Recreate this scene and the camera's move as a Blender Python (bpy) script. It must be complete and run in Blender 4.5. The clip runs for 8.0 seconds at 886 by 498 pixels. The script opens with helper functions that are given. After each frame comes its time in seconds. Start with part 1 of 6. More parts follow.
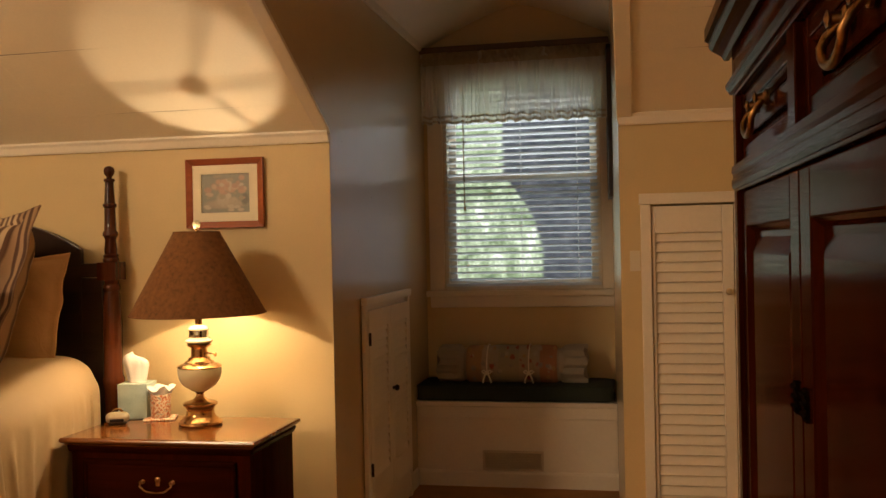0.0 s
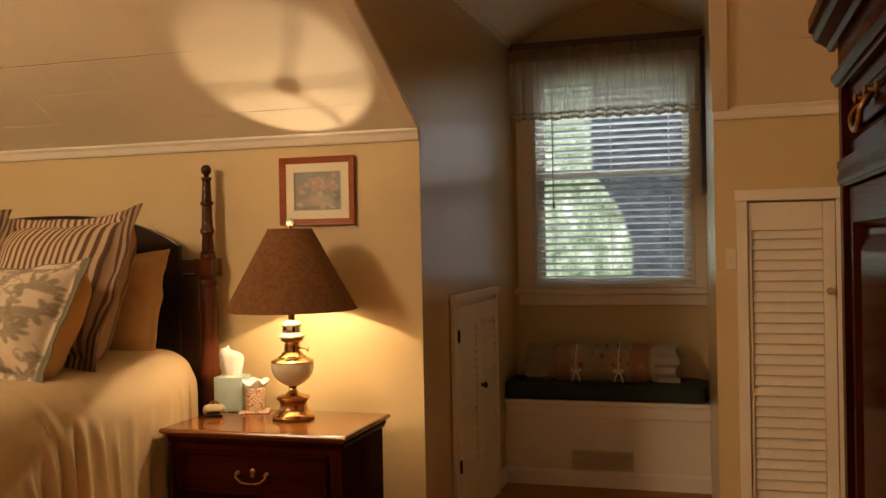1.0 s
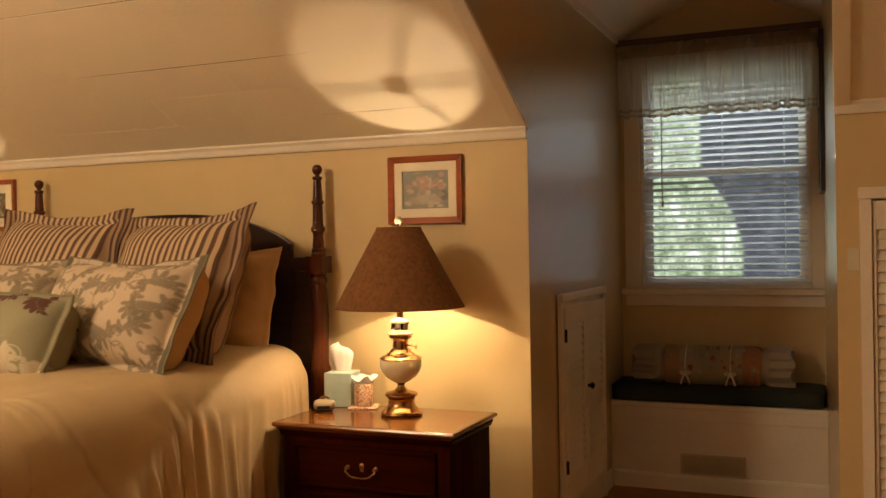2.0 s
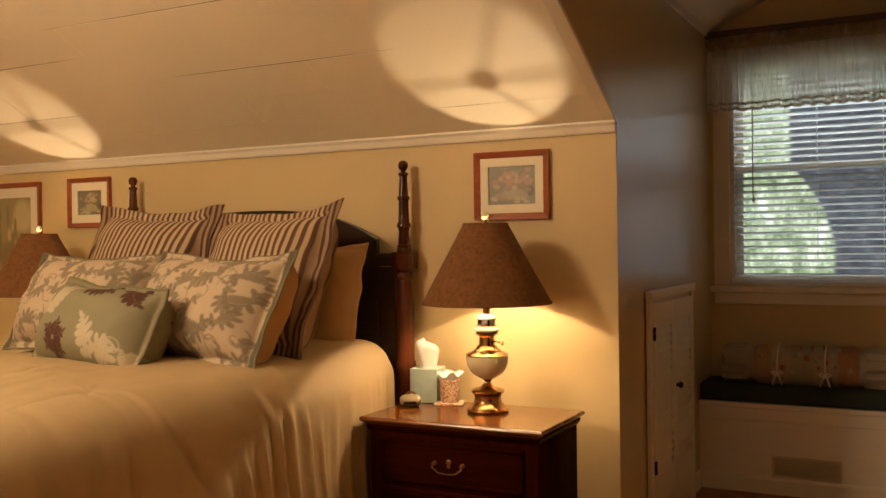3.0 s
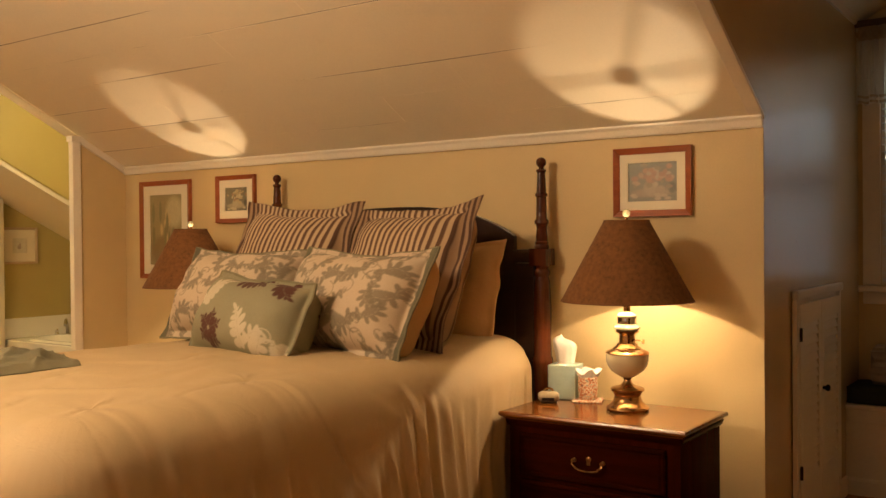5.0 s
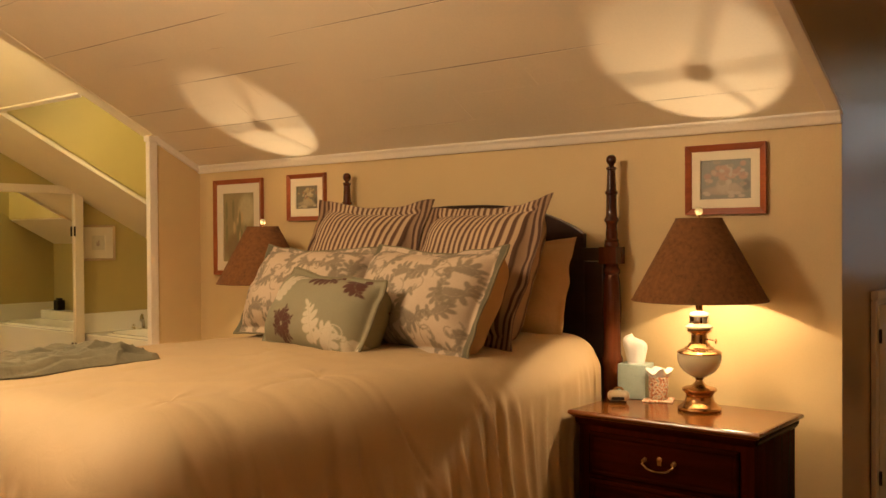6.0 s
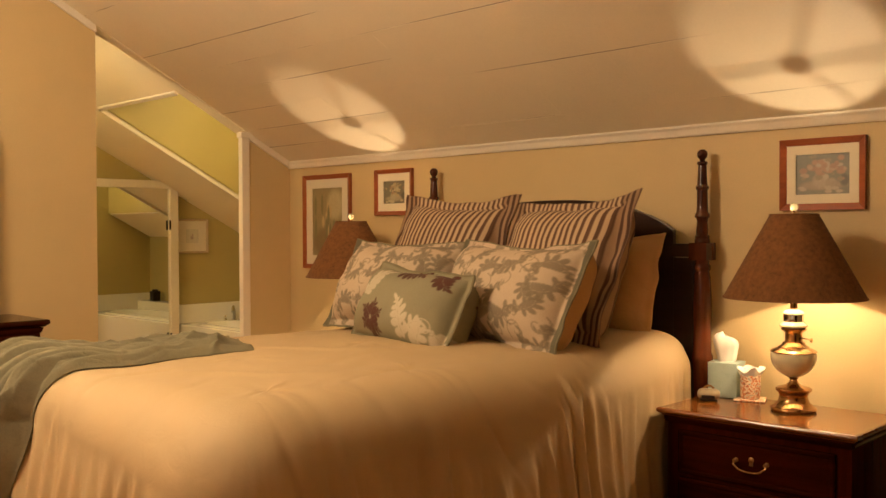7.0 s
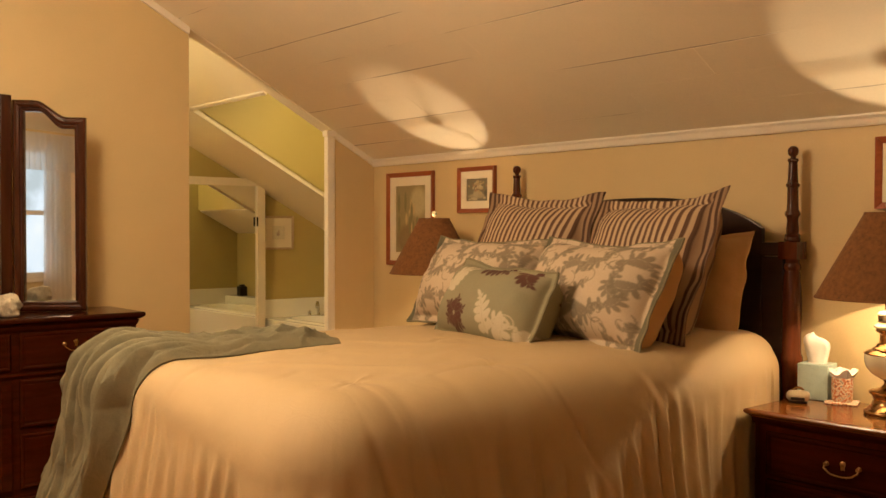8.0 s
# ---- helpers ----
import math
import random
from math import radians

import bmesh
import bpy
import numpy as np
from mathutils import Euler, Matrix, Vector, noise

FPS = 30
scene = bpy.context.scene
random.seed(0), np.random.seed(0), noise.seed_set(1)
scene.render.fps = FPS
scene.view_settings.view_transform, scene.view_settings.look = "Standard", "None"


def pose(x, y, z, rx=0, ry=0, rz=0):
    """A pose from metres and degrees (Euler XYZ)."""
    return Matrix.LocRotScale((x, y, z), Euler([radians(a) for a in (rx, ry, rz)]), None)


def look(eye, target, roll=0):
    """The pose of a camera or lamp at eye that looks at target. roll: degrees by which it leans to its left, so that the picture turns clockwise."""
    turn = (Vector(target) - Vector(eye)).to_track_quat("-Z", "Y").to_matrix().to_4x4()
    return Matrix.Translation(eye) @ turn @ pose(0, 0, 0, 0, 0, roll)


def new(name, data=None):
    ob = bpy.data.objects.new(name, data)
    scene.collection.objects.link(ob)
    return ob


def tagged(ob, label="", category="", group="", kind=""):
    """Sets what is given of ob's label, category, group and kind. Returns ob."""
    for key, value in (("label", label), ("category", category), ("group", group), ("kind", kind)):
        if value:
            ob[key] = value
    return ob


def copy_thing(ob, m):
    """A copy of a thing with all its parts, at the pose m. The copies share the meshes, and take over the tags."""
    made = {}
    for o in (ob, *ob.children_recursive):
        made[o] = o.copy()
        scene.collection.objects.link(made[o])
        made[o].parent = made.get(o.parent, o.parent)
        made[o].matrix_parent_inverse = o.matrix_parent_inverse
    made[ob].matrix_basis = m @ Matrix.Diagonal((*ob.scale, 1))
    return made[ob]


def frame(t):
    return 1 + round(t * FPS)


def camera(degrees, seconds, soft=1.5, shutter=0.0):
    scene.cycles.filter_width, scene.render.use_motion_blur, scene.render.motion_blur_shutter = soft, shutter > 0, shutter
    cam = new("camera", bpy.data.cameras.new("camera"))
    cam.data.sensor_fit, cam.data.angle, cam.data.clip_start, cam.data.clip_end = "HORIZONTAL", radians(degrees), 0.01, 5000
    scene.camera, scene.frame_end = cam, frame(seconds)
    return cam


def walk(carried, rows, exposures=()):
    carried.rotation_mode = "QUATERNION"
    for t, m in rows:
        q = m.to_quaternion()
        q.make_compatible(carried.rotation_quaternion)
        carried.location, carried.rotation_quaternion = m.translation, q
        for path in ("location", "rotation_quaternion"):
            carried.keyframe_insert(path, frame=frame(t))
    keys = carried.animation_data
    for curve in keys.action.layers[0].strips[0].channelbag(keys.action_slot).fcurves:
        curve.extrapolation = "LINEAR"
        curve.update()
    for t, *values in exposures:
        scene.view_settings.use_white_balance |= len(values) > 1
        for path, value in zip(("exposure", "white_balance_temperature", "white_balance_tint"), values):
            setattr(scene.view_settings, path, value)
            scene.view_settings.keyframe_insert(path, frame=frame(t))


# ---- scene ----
cam = camera(51.0, 8.0)
PATH = [
    (0, (0.143, 0.038, 1.377), (-0.254, 1.999, 1.368), -1.2),
    (0.5, (0.135, 0.043, 1.378), (-0.34, 1.986, 1.366), -1.1),
    (1, (0.128, 0.038, 1.377), (-0.448, 1.953, 1.366), -1.1),
    (1.5, (0.119, 0.032, 1.374), (-0.568, 1.911, 1.366), -1.0),
    (3, (0.051, 0.031, 1.373), (-0.876, 1.803, 1.359), -0.8),
    (3.5, (0.033, 0.02, 1.378), (-0.965, 1.753, 1.362), -0.7),
    (4, (0.016, 0.0, 1.378), (-1.047, 1.694, 1.36), -0.6),
    (5.5, (-0.007, -0.048, 1.383), (-1.202, 1.555, 1.359), -0.5),
    (6, (-0.011, -0.057, 1.38), (-1.269, 1.497, 1.355), -0.4),
    (6.5, (-0.017, -0.066, 1.377), (-1.333, 1.439, 1.349), -0.2),
    (7, (-0.015, -0.085, 1.385), (-1.406, 1.352, 1.348), -0.2),
    (7.5, (-0.015, -0.096, 1.385), (-1.47, 1.276, 1.345), -0.1),
    (8, (-0.009, -0.117, 1.378), (-1.517, 1.196, 1.338), 0.1),
]
walk(cam, [(t, look(eye, target, roll)) for t, eye, target, roll in PATH])
# ---- world, sun and lamps ----
WALL_Y, LEFT_X, CHEEK_X = 3.765, -5.2, -1.088     # bed wall, gable wall, dormer cheek
KNEE, SLOPE, FLAT = 1.862, 0.525, 2.85            # knee wall top, roof pitch, flat ceiling
LIGHT_AT = (-3.00, 0.34, 2.60)


def roof(y):
    return KNEE + SLOPE * (WALL_Y - y)


world = bpy.data.worlds.new("sky")
scene.world = world
world.use_nodes = True
wn = world.node_tree.nodes
sky = wn.new("ShaderNodeTexSky")
sky.sky_type, sky.sun_disc = "NISHITA", False
sky.sun_elevation, sky.sun_rotation = radians(35), radians(200)
wn["Background"].inputs[1].default_value = 0.08
world.node_tree.links.new(sky.outputs[0], wn["Background"].inputs[0])


def bulb(name, at, watts, colour, radius):
    d = bpy.data.lights.new(name, "POINT")
    d.energy, d.color, d.shadow_soft_size = watts, colour, radius
    ob = new(name, d)
    ob.location = at
    return ob


WARM = (1.0, 0.752, 0.485)
bulb("lamp_light", (-1.542, 3.45, 1.266), 16.0, (1.0, 0.735, 0.445), 0.0105)
bulb("lamp_light", (-4.185, 3.45, 1.266), 16.0, (1.0, 0.735, 0.445), 0.0105)
bulb("room_light", LIGHT_AT, 160, WARM, 0.27)
bulb("bath_light", (-5.52, 1.12, 2.20), 58, (1.0, 0.80, 0.47), 0.08)


def window_light(name, m, w, h, watts, colour):
    d = bpy.data.lights.new(name, "AREA")
    d.shape, d.size, d.size_y, d.energy, d.color = "RECTANGLE", w, h, watts, colour
    ob = new(name, d)
    ob.matrix_world = m
    return ob


window_light("dormer_daylight", look((-0.5, 6.50, 3.20), (-0.5, 5.62, 1.75)), 1.7, 0.7, 32, (0.90, 0.96, 0.95))
bulb("shaft_light", (-5.7, 3.75, 2.45), 10.5, (1.0, 0.80, 0.42), 0.05)


# ---- materials ----
def nodes_of(name):
    m = bpy.data.materials.new(name)
    m.use_nodes = True
    t = m.node_tree
    return m, t, t.nodes["Principled BSDF"]


def add(t, kind, **values):
    n = t.nodes.new(kind)
    for k, v in values.items():
        n.inputs[k].default_value = v
    return n


def ramp(t, source, stops):
    r = t.nodes.new("ShaderNodeValToRGB")
    e = r.color_ramp.elements
    while len(e) < len(stops):
        e.new(0.5)
    for el, (p, c) in zip(e, stops):
        el.position, el.color = p, (*c, 1)
    t.links.new(source, r.inputs[0])
    return r.outputs[0]


def shade(c, k):
    return tuple(min(1.0, v * k) for v in c)


def plain(name, colour, rough=0.5, metal=0.0, vary=0.12, scale=6.0, grain=60.0, bump=0.15, coat=0.0, stretch=(1, 1, 1), depth=0.002, sheen=0.0, transmit=0.0, rumple=0.0, coat_rough=0.12):
    """A material with variation at two scales and a fine relief."""
    m, t, b = nodes_of(name)
    tc = t.nodes.new("ShaderNodeTexCoord")
    mp = add(t, "ShaderNodeMapping", Scale=stretch)
    t.links.new(tc.outputs["Object"], mp.inputs[0])
    big = add(t, "ShaderNodeTexNoise", Scale=scale, Detail=4.0, Roughness=0.6)
    fine = add(t, "ShaderNodeTexNoise", Scale=grain, Detail=6.0, Roughness=0.65)
    for n in (big, fine):
        t.links.new(mp.outputs[0], n.inputs[0])
    mix = add(t, "ShaderNodeMix", Factor=0.45)
    t.links.new(big.outputs[0], mix.inputs[2])
    t.links.new(fine.outputs[0], mix.inputs[3])
    col = ramp(t, mix.outputs[0], [(0.28, shade(colour, 1 - vary * 1.6)), (0.5, colour), (0.72, shade(colour, 1 + vary))])
    t.links.new(col, b.inputs["Base Color"])
    rr = add(t, "ShaderNodeMapRange")
    rr.inputs["To Min"].default_value, rr.inputs["To Max"].default_value = max(0.02, rough - 0.08), min(1, rough + 0.1)
    t.links.new(fine.outputs[0], rr.inputs[0])
    t.links.new(rr.outputs[0], b.inputs["Roughness"])
    bp = add(t, "ShaderNodeBump", Strength=bump, Distance=depth)
    t.links.new(fine.outputs[0], bp.inputs["Height"])
    t.links.new(bp.outputs[0], b.inputs["Normal"])
    if rumple:
        cr = add(t, "ShaderNodeTexNoise", Scale=11.0, Detail=5.0, Roughness=0.55, Distortion=1.4)
        t.links.new(tc.outputs["Object"], cr.inputs[0])
        b2 = add(t, "ShaderNodeBump", Strength=rumple, Distance=0.012)
        t.links.new(cr.outputs[0], b2.inputs["Height"])
        t.links.new(bp.outputs[0], b2.inputs["Normal"])
        t.links.new(b2.outputs[0], b.inputs["Normal"])
    b.inputs["Metallic"].default_value = metal
    b.inputs["Coat Weight"].default_value = coat
    b.inputs["Coat Roughness"].default_value = coat_rough
    b.inputs["Sheen Weight"].default_value = sheen
    b.inputs["Transmission Weight"].default_value = transmit
    return m


def wood(name, dark, light, rough=0.3, coat=0.3, along="x", scale=3.0, gloss=0.3):
    """Stained wood with grain that runs along one axis."""
    m, t, b = nodes_of(name)
    tc = t.nodes.new("ShaderNodeTexCoord")
    s = {"x": (0.6, 9, 9), "y": (9, 0.6, 9), "z": (9, 9, 0.6)}[along]
    mp = add(t, "ShaderNodeMapping", Scale=s)
    t.links.new(tc.outputs["Object"], mp.inputs[0])
    n1 = add(t, "ShaderNodeTexNoise", Scale=scale, Detail=8.0, Roughness=0.65, Distortion=0.6)
    n2 = add(t, "ShaderNodeTexNoise", Scale=1.3, Detail=2.0)
    t.links.new(mp.outputs[0], n1.inputs[0])
    t.links.new(tc.outputs["Object"], n2.inputs[0])
    mix = add(t, "ShaderNodeMix", Factor=0.35)
    t.links.new(n1.outputs[0], mix.inputs[2])
    t.links.new(n2.outputs[0], mix.inputs[3])
    col = ramp(t, mix.outputs[0], [(0.3, dark), (0.68, light)])
    t.links.new(col, b.inputs["Base Color"])
    b.inputs["Roughness"].default_value = rough
    b.inputs["Coat Weight"].default_value = coat
    b.inputs["Coat Roughness"].default_value = 0.15
    b.inputs["Specular IOR Level"].default_value = gloss
    bp = add(t, "ShaderNodeBump", Strength=0.12, Distance=0.001)
    t.links.new(n1.outputs[0], bp.inputs["Height"])
    t.links.new(bp.outputs[0], b.inputs["Normal"])
    return m


PAINT = plain("tan_wall_paint", (0.62, 0.464, 0.236), 0.55, vary=0.06, scale=1.5, grain=140, bump=0.25)
CEIL = plain("ceiling_paint", (0.86, 0.765, 0.585), 0.5, vary=0.05, scale=1.2, grain=90, bump=0.2)
CHEEKP = plain("dormer_wall_paint", (0.58, 0.425, 0.225), 0.30, vary=0.05, scale=1.5, grain=30, bump=0.0, coat=0.9, coat_rough=0.20)
WHITE = plain("cream_trim_paint", (0.79, 0.71, 0.58), 0.35, vary=0.05, scale=3, grain=70, bump=0.12)
GREEN = plain("olive_wall_paint", (0.46, 0.372, 0.135), 0.55, vary=0.06, scale=1.5, grain=140, bump=0.2)
CARPET = plain("tan_carpet", (0.42, 0.195, 0.060), 0.95, vary=0.25, scale=5, grain=350, bump=0.9, depth=0.006)
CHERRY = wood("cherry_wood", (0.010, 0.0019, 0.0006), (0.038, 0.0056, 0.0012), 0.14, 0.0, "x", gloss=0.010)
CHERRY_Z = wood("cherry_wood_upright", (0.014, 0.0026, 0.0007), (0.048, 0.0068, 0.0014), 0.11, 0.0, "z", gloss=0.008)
# same cherry as the body; lamplight and reflection put into a lighter tone
TOPWOOD = wood("cherry_top_lit", (0.10, 0.030, 0.005), (0.27, 0.088, 0.015), 0.16, 0.5, "x")
DARKWOOD = wood("dark_headboard_wood", (0.012, 0.006, 0.004), (0.04, 0.017, 0.010), 0.3, 0.4, "x")
POSTWOOD = wood("turned_post_wood", (0.030, 0.007, 0.003), (0.15, 0.036, 0.011), 0.22, 0.2, "z")
FRAMEWOOD = wood("red_frame_wood", (0.20, 0.044, 0.014), (0.40, 0.102, 0.030), 0.3, 0.4, "x")
BRASS = plain("brass", (0.42, 0.245, 0.10), 0.22, metal=1.0, vary=0.1, scale=20, grain=90, bump=0.05)
OLDBRASS = plain("antique_brass", (0.30, 0.16, 0.06), 0.3, metal=1.0, vary=0.3, scale=30, grain=120, bump=0.1)
SHADE = plain("brown_shade_cloth", (0.20, 0.082, 0.024), 0.9, vary=0.42, scale=55, grain=330, bump=0.9)
COMFORT = plain("tan_comforter", (0.516, 0.380, 0.210), 0.7, vary=0.04, scale=4, grain=220, bump=0.2, rumple=0.18)
CREAM = plain("cream_ceramic", (0.60, 0.55, 0.38), 0.18, vary=0.04, scale=10, grain=50, bump=0.03, coat=0.5)
CHROME = plain("chrome", (0.75, 0.74, 0.72), 0.12, metal=1.0, vary=0.05, scale=10, grain=60, bump=0.02)
PAPER = plain("white_tissue", (0.72, 0.67, 0.61), 0.85, vary=0.03, scale=8, grain=120, bump=0.3)
LINING = plain("white_shade_lining", (0.75, 0.68, 0.55), 0.8, vary=0.04, scale=8, grain=120, bump=0.1)
MATBOARD = plain("cream_mat_board", (0.74, 0.66, 0.50), 0.7, vary=0.03, scale=8, grain=200, bump=0.1)
TEAL = plain("pale_teal_card", (0.36, 0.45, 0.40), 0.6, vary=0.12, scale=18, grain=160, bump=0.1)
SILVER = plain("champagne_plastic", (0.30, 0.24, 0.15), 0.35, vary=0.06, scale=20, grain=150, bump=0.05)
BLACKM = plain("dark_iron", (0.035, 0.026, 0.02), 0.4, metal=0.8, vary=0.2, scale=30, grain=150, bump=0.1)
TANPIL = plain("tan_pillow_cotton", (0.60, 0.38, 0.17), 0.85, vary=0.05, scale=5, grain=240, bump=0.3, rumple=0.3)
THROWM = plain("sage_throw_knit", (0.205, 0.184, 0.112), 0.95, vary=0.22, scale=9, grain=260, bump=0.7, rumple=0.5)
CUSHM = plain("dark_green_cushion", (0.022, 0.030, 0.020), 0.9, vary=0.15, scale=6, grain=260, bump=0.4)
PORCELAIN = plain("white_tub_acrylic", (0.80, 0.76, 0.66), 0.2, vary=0.02, scale=4, grain=60, bump=0.02, coat=0.3)
SWITCHM = plain("ivory_plastic", (0.70, 0.62, 0.46), 0.35, vary=0.03, scale=20, grain=80, bump=0.03)
VENTM = plain("tan_metal_grille", (0.46, 0.34, 0.20), 0.5, vary=0.08, scale=10, grain=90, bump=0.05)
IRON = plain("black_iron", (0.004, 0.003, 0.002), 0.95, vary=0.2, scale=30, grain=150, bump=0.1)
STONEM = plain("pale_stone", (0.50, 0.43, 0.31), 0.8, vary=0.35, scale=26, grain=120, bump=0.6, depth=0.004)
JOINTM = plain("dark_joint_strip", (0.34, 0.26, 0.18), 0.9, vary=0.3, scale=3, grain=90, bump=0.1)
IRON.node_tree.nodes["Principled BSDF"].inputs["Specular IOR Level"].default_value = 0.0
GRILLEM = plain("painted_grille", (0.58, 0.47, 0.32), 0.5, vary=0.06, scale=10, grain=90, bump=0.05)
# dark sheet behind the slats; its colour stands in for the shade there
GRILLEBACK = plain("grille_gap_shade", (0.20, 0.14, 0.08), 0.8, vary=0.1, scale=10, grain=90, bump=0.05)
DARKART = plain("dark_frame_wood", (0.03, 0.012, 0.007), 0.35, vary=0.2, scale=10, grain=90, bump=0.1)


def mirror_glass():
    m, t, b = nodes_of("mirror_glass")
    b.inputs["Base Color"].default_value = (0.86, 0.88, 0.86, 1)
    b.inputs["Metallic"].default_value = 1.0
    b.inputs["Roughness"].default_value = 0.015
    return m


def clear_glass():
    m, t, b = nodes_of("window_glass")
    b.inputs["Base Color"].default_value = (0.95, 0.98, 0.97, 1)
    b.inputs["Roughness"].default_value = 0.02
    b.inputs["Transmission Weight"].default_value = 1.0
    b.inputs["IOR"].default_value = 1.02
    return m


def sheer(name, colour, clear, rough=0.9):
    """Thin gathered cloth that lets some light through."""
    m, t, b = nodes_of(name)
    out = t.nodes["Material Output"]
    b.inputs["Base Color"].default_value = (*colour, 1)
    b.inputs["Roughness"].default_value = rough
    tl = add(t, "ShaderNodeBsdfTranslucent", Color=(*colour, 1))
    tr = add(t, "ShaderNodeBsdfTransparent")
    m1, m2 = add(t, "ShaderNodeMixShader", Fac=0.60), add(t, "ShaderNodeMixShader", Fac=clear)
    nz = add(t, "ShaderNodeTexNoise", Scale=180.0, Detail=3.0)
    tc = t.nodes.new("ShaderNodeTexCoord")
    t.links.new(tc.outputs["Object"], nz.inputs[0])
    rr = add(t, "ShaderNodeMapRange")
    rr.inputs["To Min"].default_value, rr.inputs["To Max"].default_value = clear * 0.6, clear * 1.4
    t.links.new(nz.outputs[0], rr.inputs[0])
    t.links.new(rr.outputs[0], m2.inputs[0])
    t.links.new(b.outputs[0], m1.inputs[1])
    t.links.new(tl.outputs[0], m1.inputs[2])
    t.links.new(m1.outputs[0], m2.inputs[1])
    t.links.new(tr.outputs[0], m2.inputs[2])
    t.links.new(m2.outputs[0], out.inputs[0])
    return m


MIRROR, GLASS = mirror_glass(), clear_glass()
VALANCEM = sheer("cream_lace_valance", (0.86, 0.81, 0.69), 0.30)
# dark colour holds the heading's missing backlight; the denser hem shares it
LACEM = sheer("unlit_heading_and_hem_lace", (0.50, 0.40, 0.27), 0.05)
SLATM = sheer("white_blind_slat", (0.80, 0.81, 0.82), 0.001, 0.45)
SHEERM = sheer("white_sheer_curtain", (0.85, 0.82, 0.76), 0.35)


def striped():
    """Woven stripes of cream and two browns, across local x, with darkened side margins."""
    m, t, b = nodes_of("brown_cream_stripe")
    tc = t.nodes.new("ShaderNodeTexCoord")
    sp = t.nodes.new("ShaderNodeSeparateXYZ")
    t.links.new(tc.outputs["Object"], sp.inputs[0])
    mu = t.nodes.new("ShaderNodeMath")
    mu.operation = "MULTIPLY"
    mu.inputs[1].default_value = 32.0
    t.links.new(sp.outputs[0], mu.inputs[0])
    fr = t.nodes.new("ShaderNodeMath")
    fr.operation = "FRACT"
    t.links.new(mu.outputs[0], fr.inputs[0])
    col = ramp(t, fr.outputs[0], [(0.0, (0.12, 0.058, 0.032)), (0.34, (0.12, 0.058, 0.032)), (0.44, (0.30, 0.20, 0.12)), (0.52, (0.54, 0.39, 0.235)), (0.92, (0.54, 0.39, 0.235)), (1.0, (0.12, 0.058, 0.032))])
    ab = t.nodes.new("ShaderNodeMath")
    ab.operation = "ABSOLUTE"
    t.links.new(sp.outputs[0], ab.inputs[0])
    # margins darkened for the flange's bold stripes and for the shade on it
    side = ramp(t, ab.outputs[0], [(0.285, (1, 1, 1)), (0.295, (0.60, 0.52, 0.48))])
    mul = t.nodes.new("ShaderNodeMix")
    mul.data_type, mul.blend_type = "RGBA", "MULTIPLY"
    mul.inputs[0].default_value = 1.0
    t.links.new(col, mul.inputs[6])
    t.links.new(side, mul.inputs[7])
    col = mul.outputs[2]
    nz = add(t, "ShaderNodeTexNoise", Scale=300.0, Detail=3.0)
    t.links.new(tc.outputs["Object"], nz.inputs[0])
    bp = add(t, "ShaderNodeBump", Strength=0.35, Distance=0.002)
    t.links.new(nz.outputs[0], bp.inputs["Height"])
    t.links.new(bp.outputs[0], b.inputs["Normal"])
    t.links.new(col, b.inputs["Base Color"])
    b.inputs["Roughness"].default_value = 0.8
    return m


STRIPE = striped()
MIRRORWOOD = wood("mirror_frame_wood", (0.020, 0.0050, 0.0022), (0.068, 0.0165, 0.0055), 0.2, 0.3, "z")
DRESSWOOD = wood("dresser_wood", (0.013, 0.0026, 0.0009), (0.050, 0.0082, 0.0020), 0.16, 0.08, "x", gloss=0.1)


def printed(name, rough=0.85, grain=260.0, bump=0.3, coat=0.0):
    """Takes its print from the mesh's own colour layer, with a woven relief."""
    m, t, b = nodes_of(name)
    at = t.nodes.new("ShaderNodeAttribute")
    at.attribute_name = "print"
    tc = t.nodes.new("ShaderNodeTexCoord")
    nz = add(t, "ShaderNodeTexNoise", Scale=grain, Detail=4.0)
    t.links.new(tc.outputs["Object"], nz.inputs[0])
    mx = t.nodes.new("ShaderNodeMix")
    mx.data_type, mx.blend_type = "RGBA", "MULTIPLY"
    mx.inputs[0].default_value = 0.25
    t.links.new(at.outputs[0], mx.inputs[6])
    t.links.new(nz.outputs[0], mx.inputs[7])
    t.links.new(mx.outputs[2], b.inputs["Base Color"])
    bp = add(t, "ShaderNodeBump", Strength=bump, Distance=0.0015)
    t.links.new(nz.outputs[0], bp.inputs["Height"])
    t.links.new(bp.outputs[0], b.inputs["Normal"])
    b.inputs["Roughness"].default_value = rough
    b.inputs["Coat Weight"].default_value = coat
    b.inputs["Coat Roughness"].default_value = 0.03
    return m


PRINT = printed("printed_cotton")
ARTPRINT = printed("framed_print", 0.4, 90.0, 0.05, 0.6)


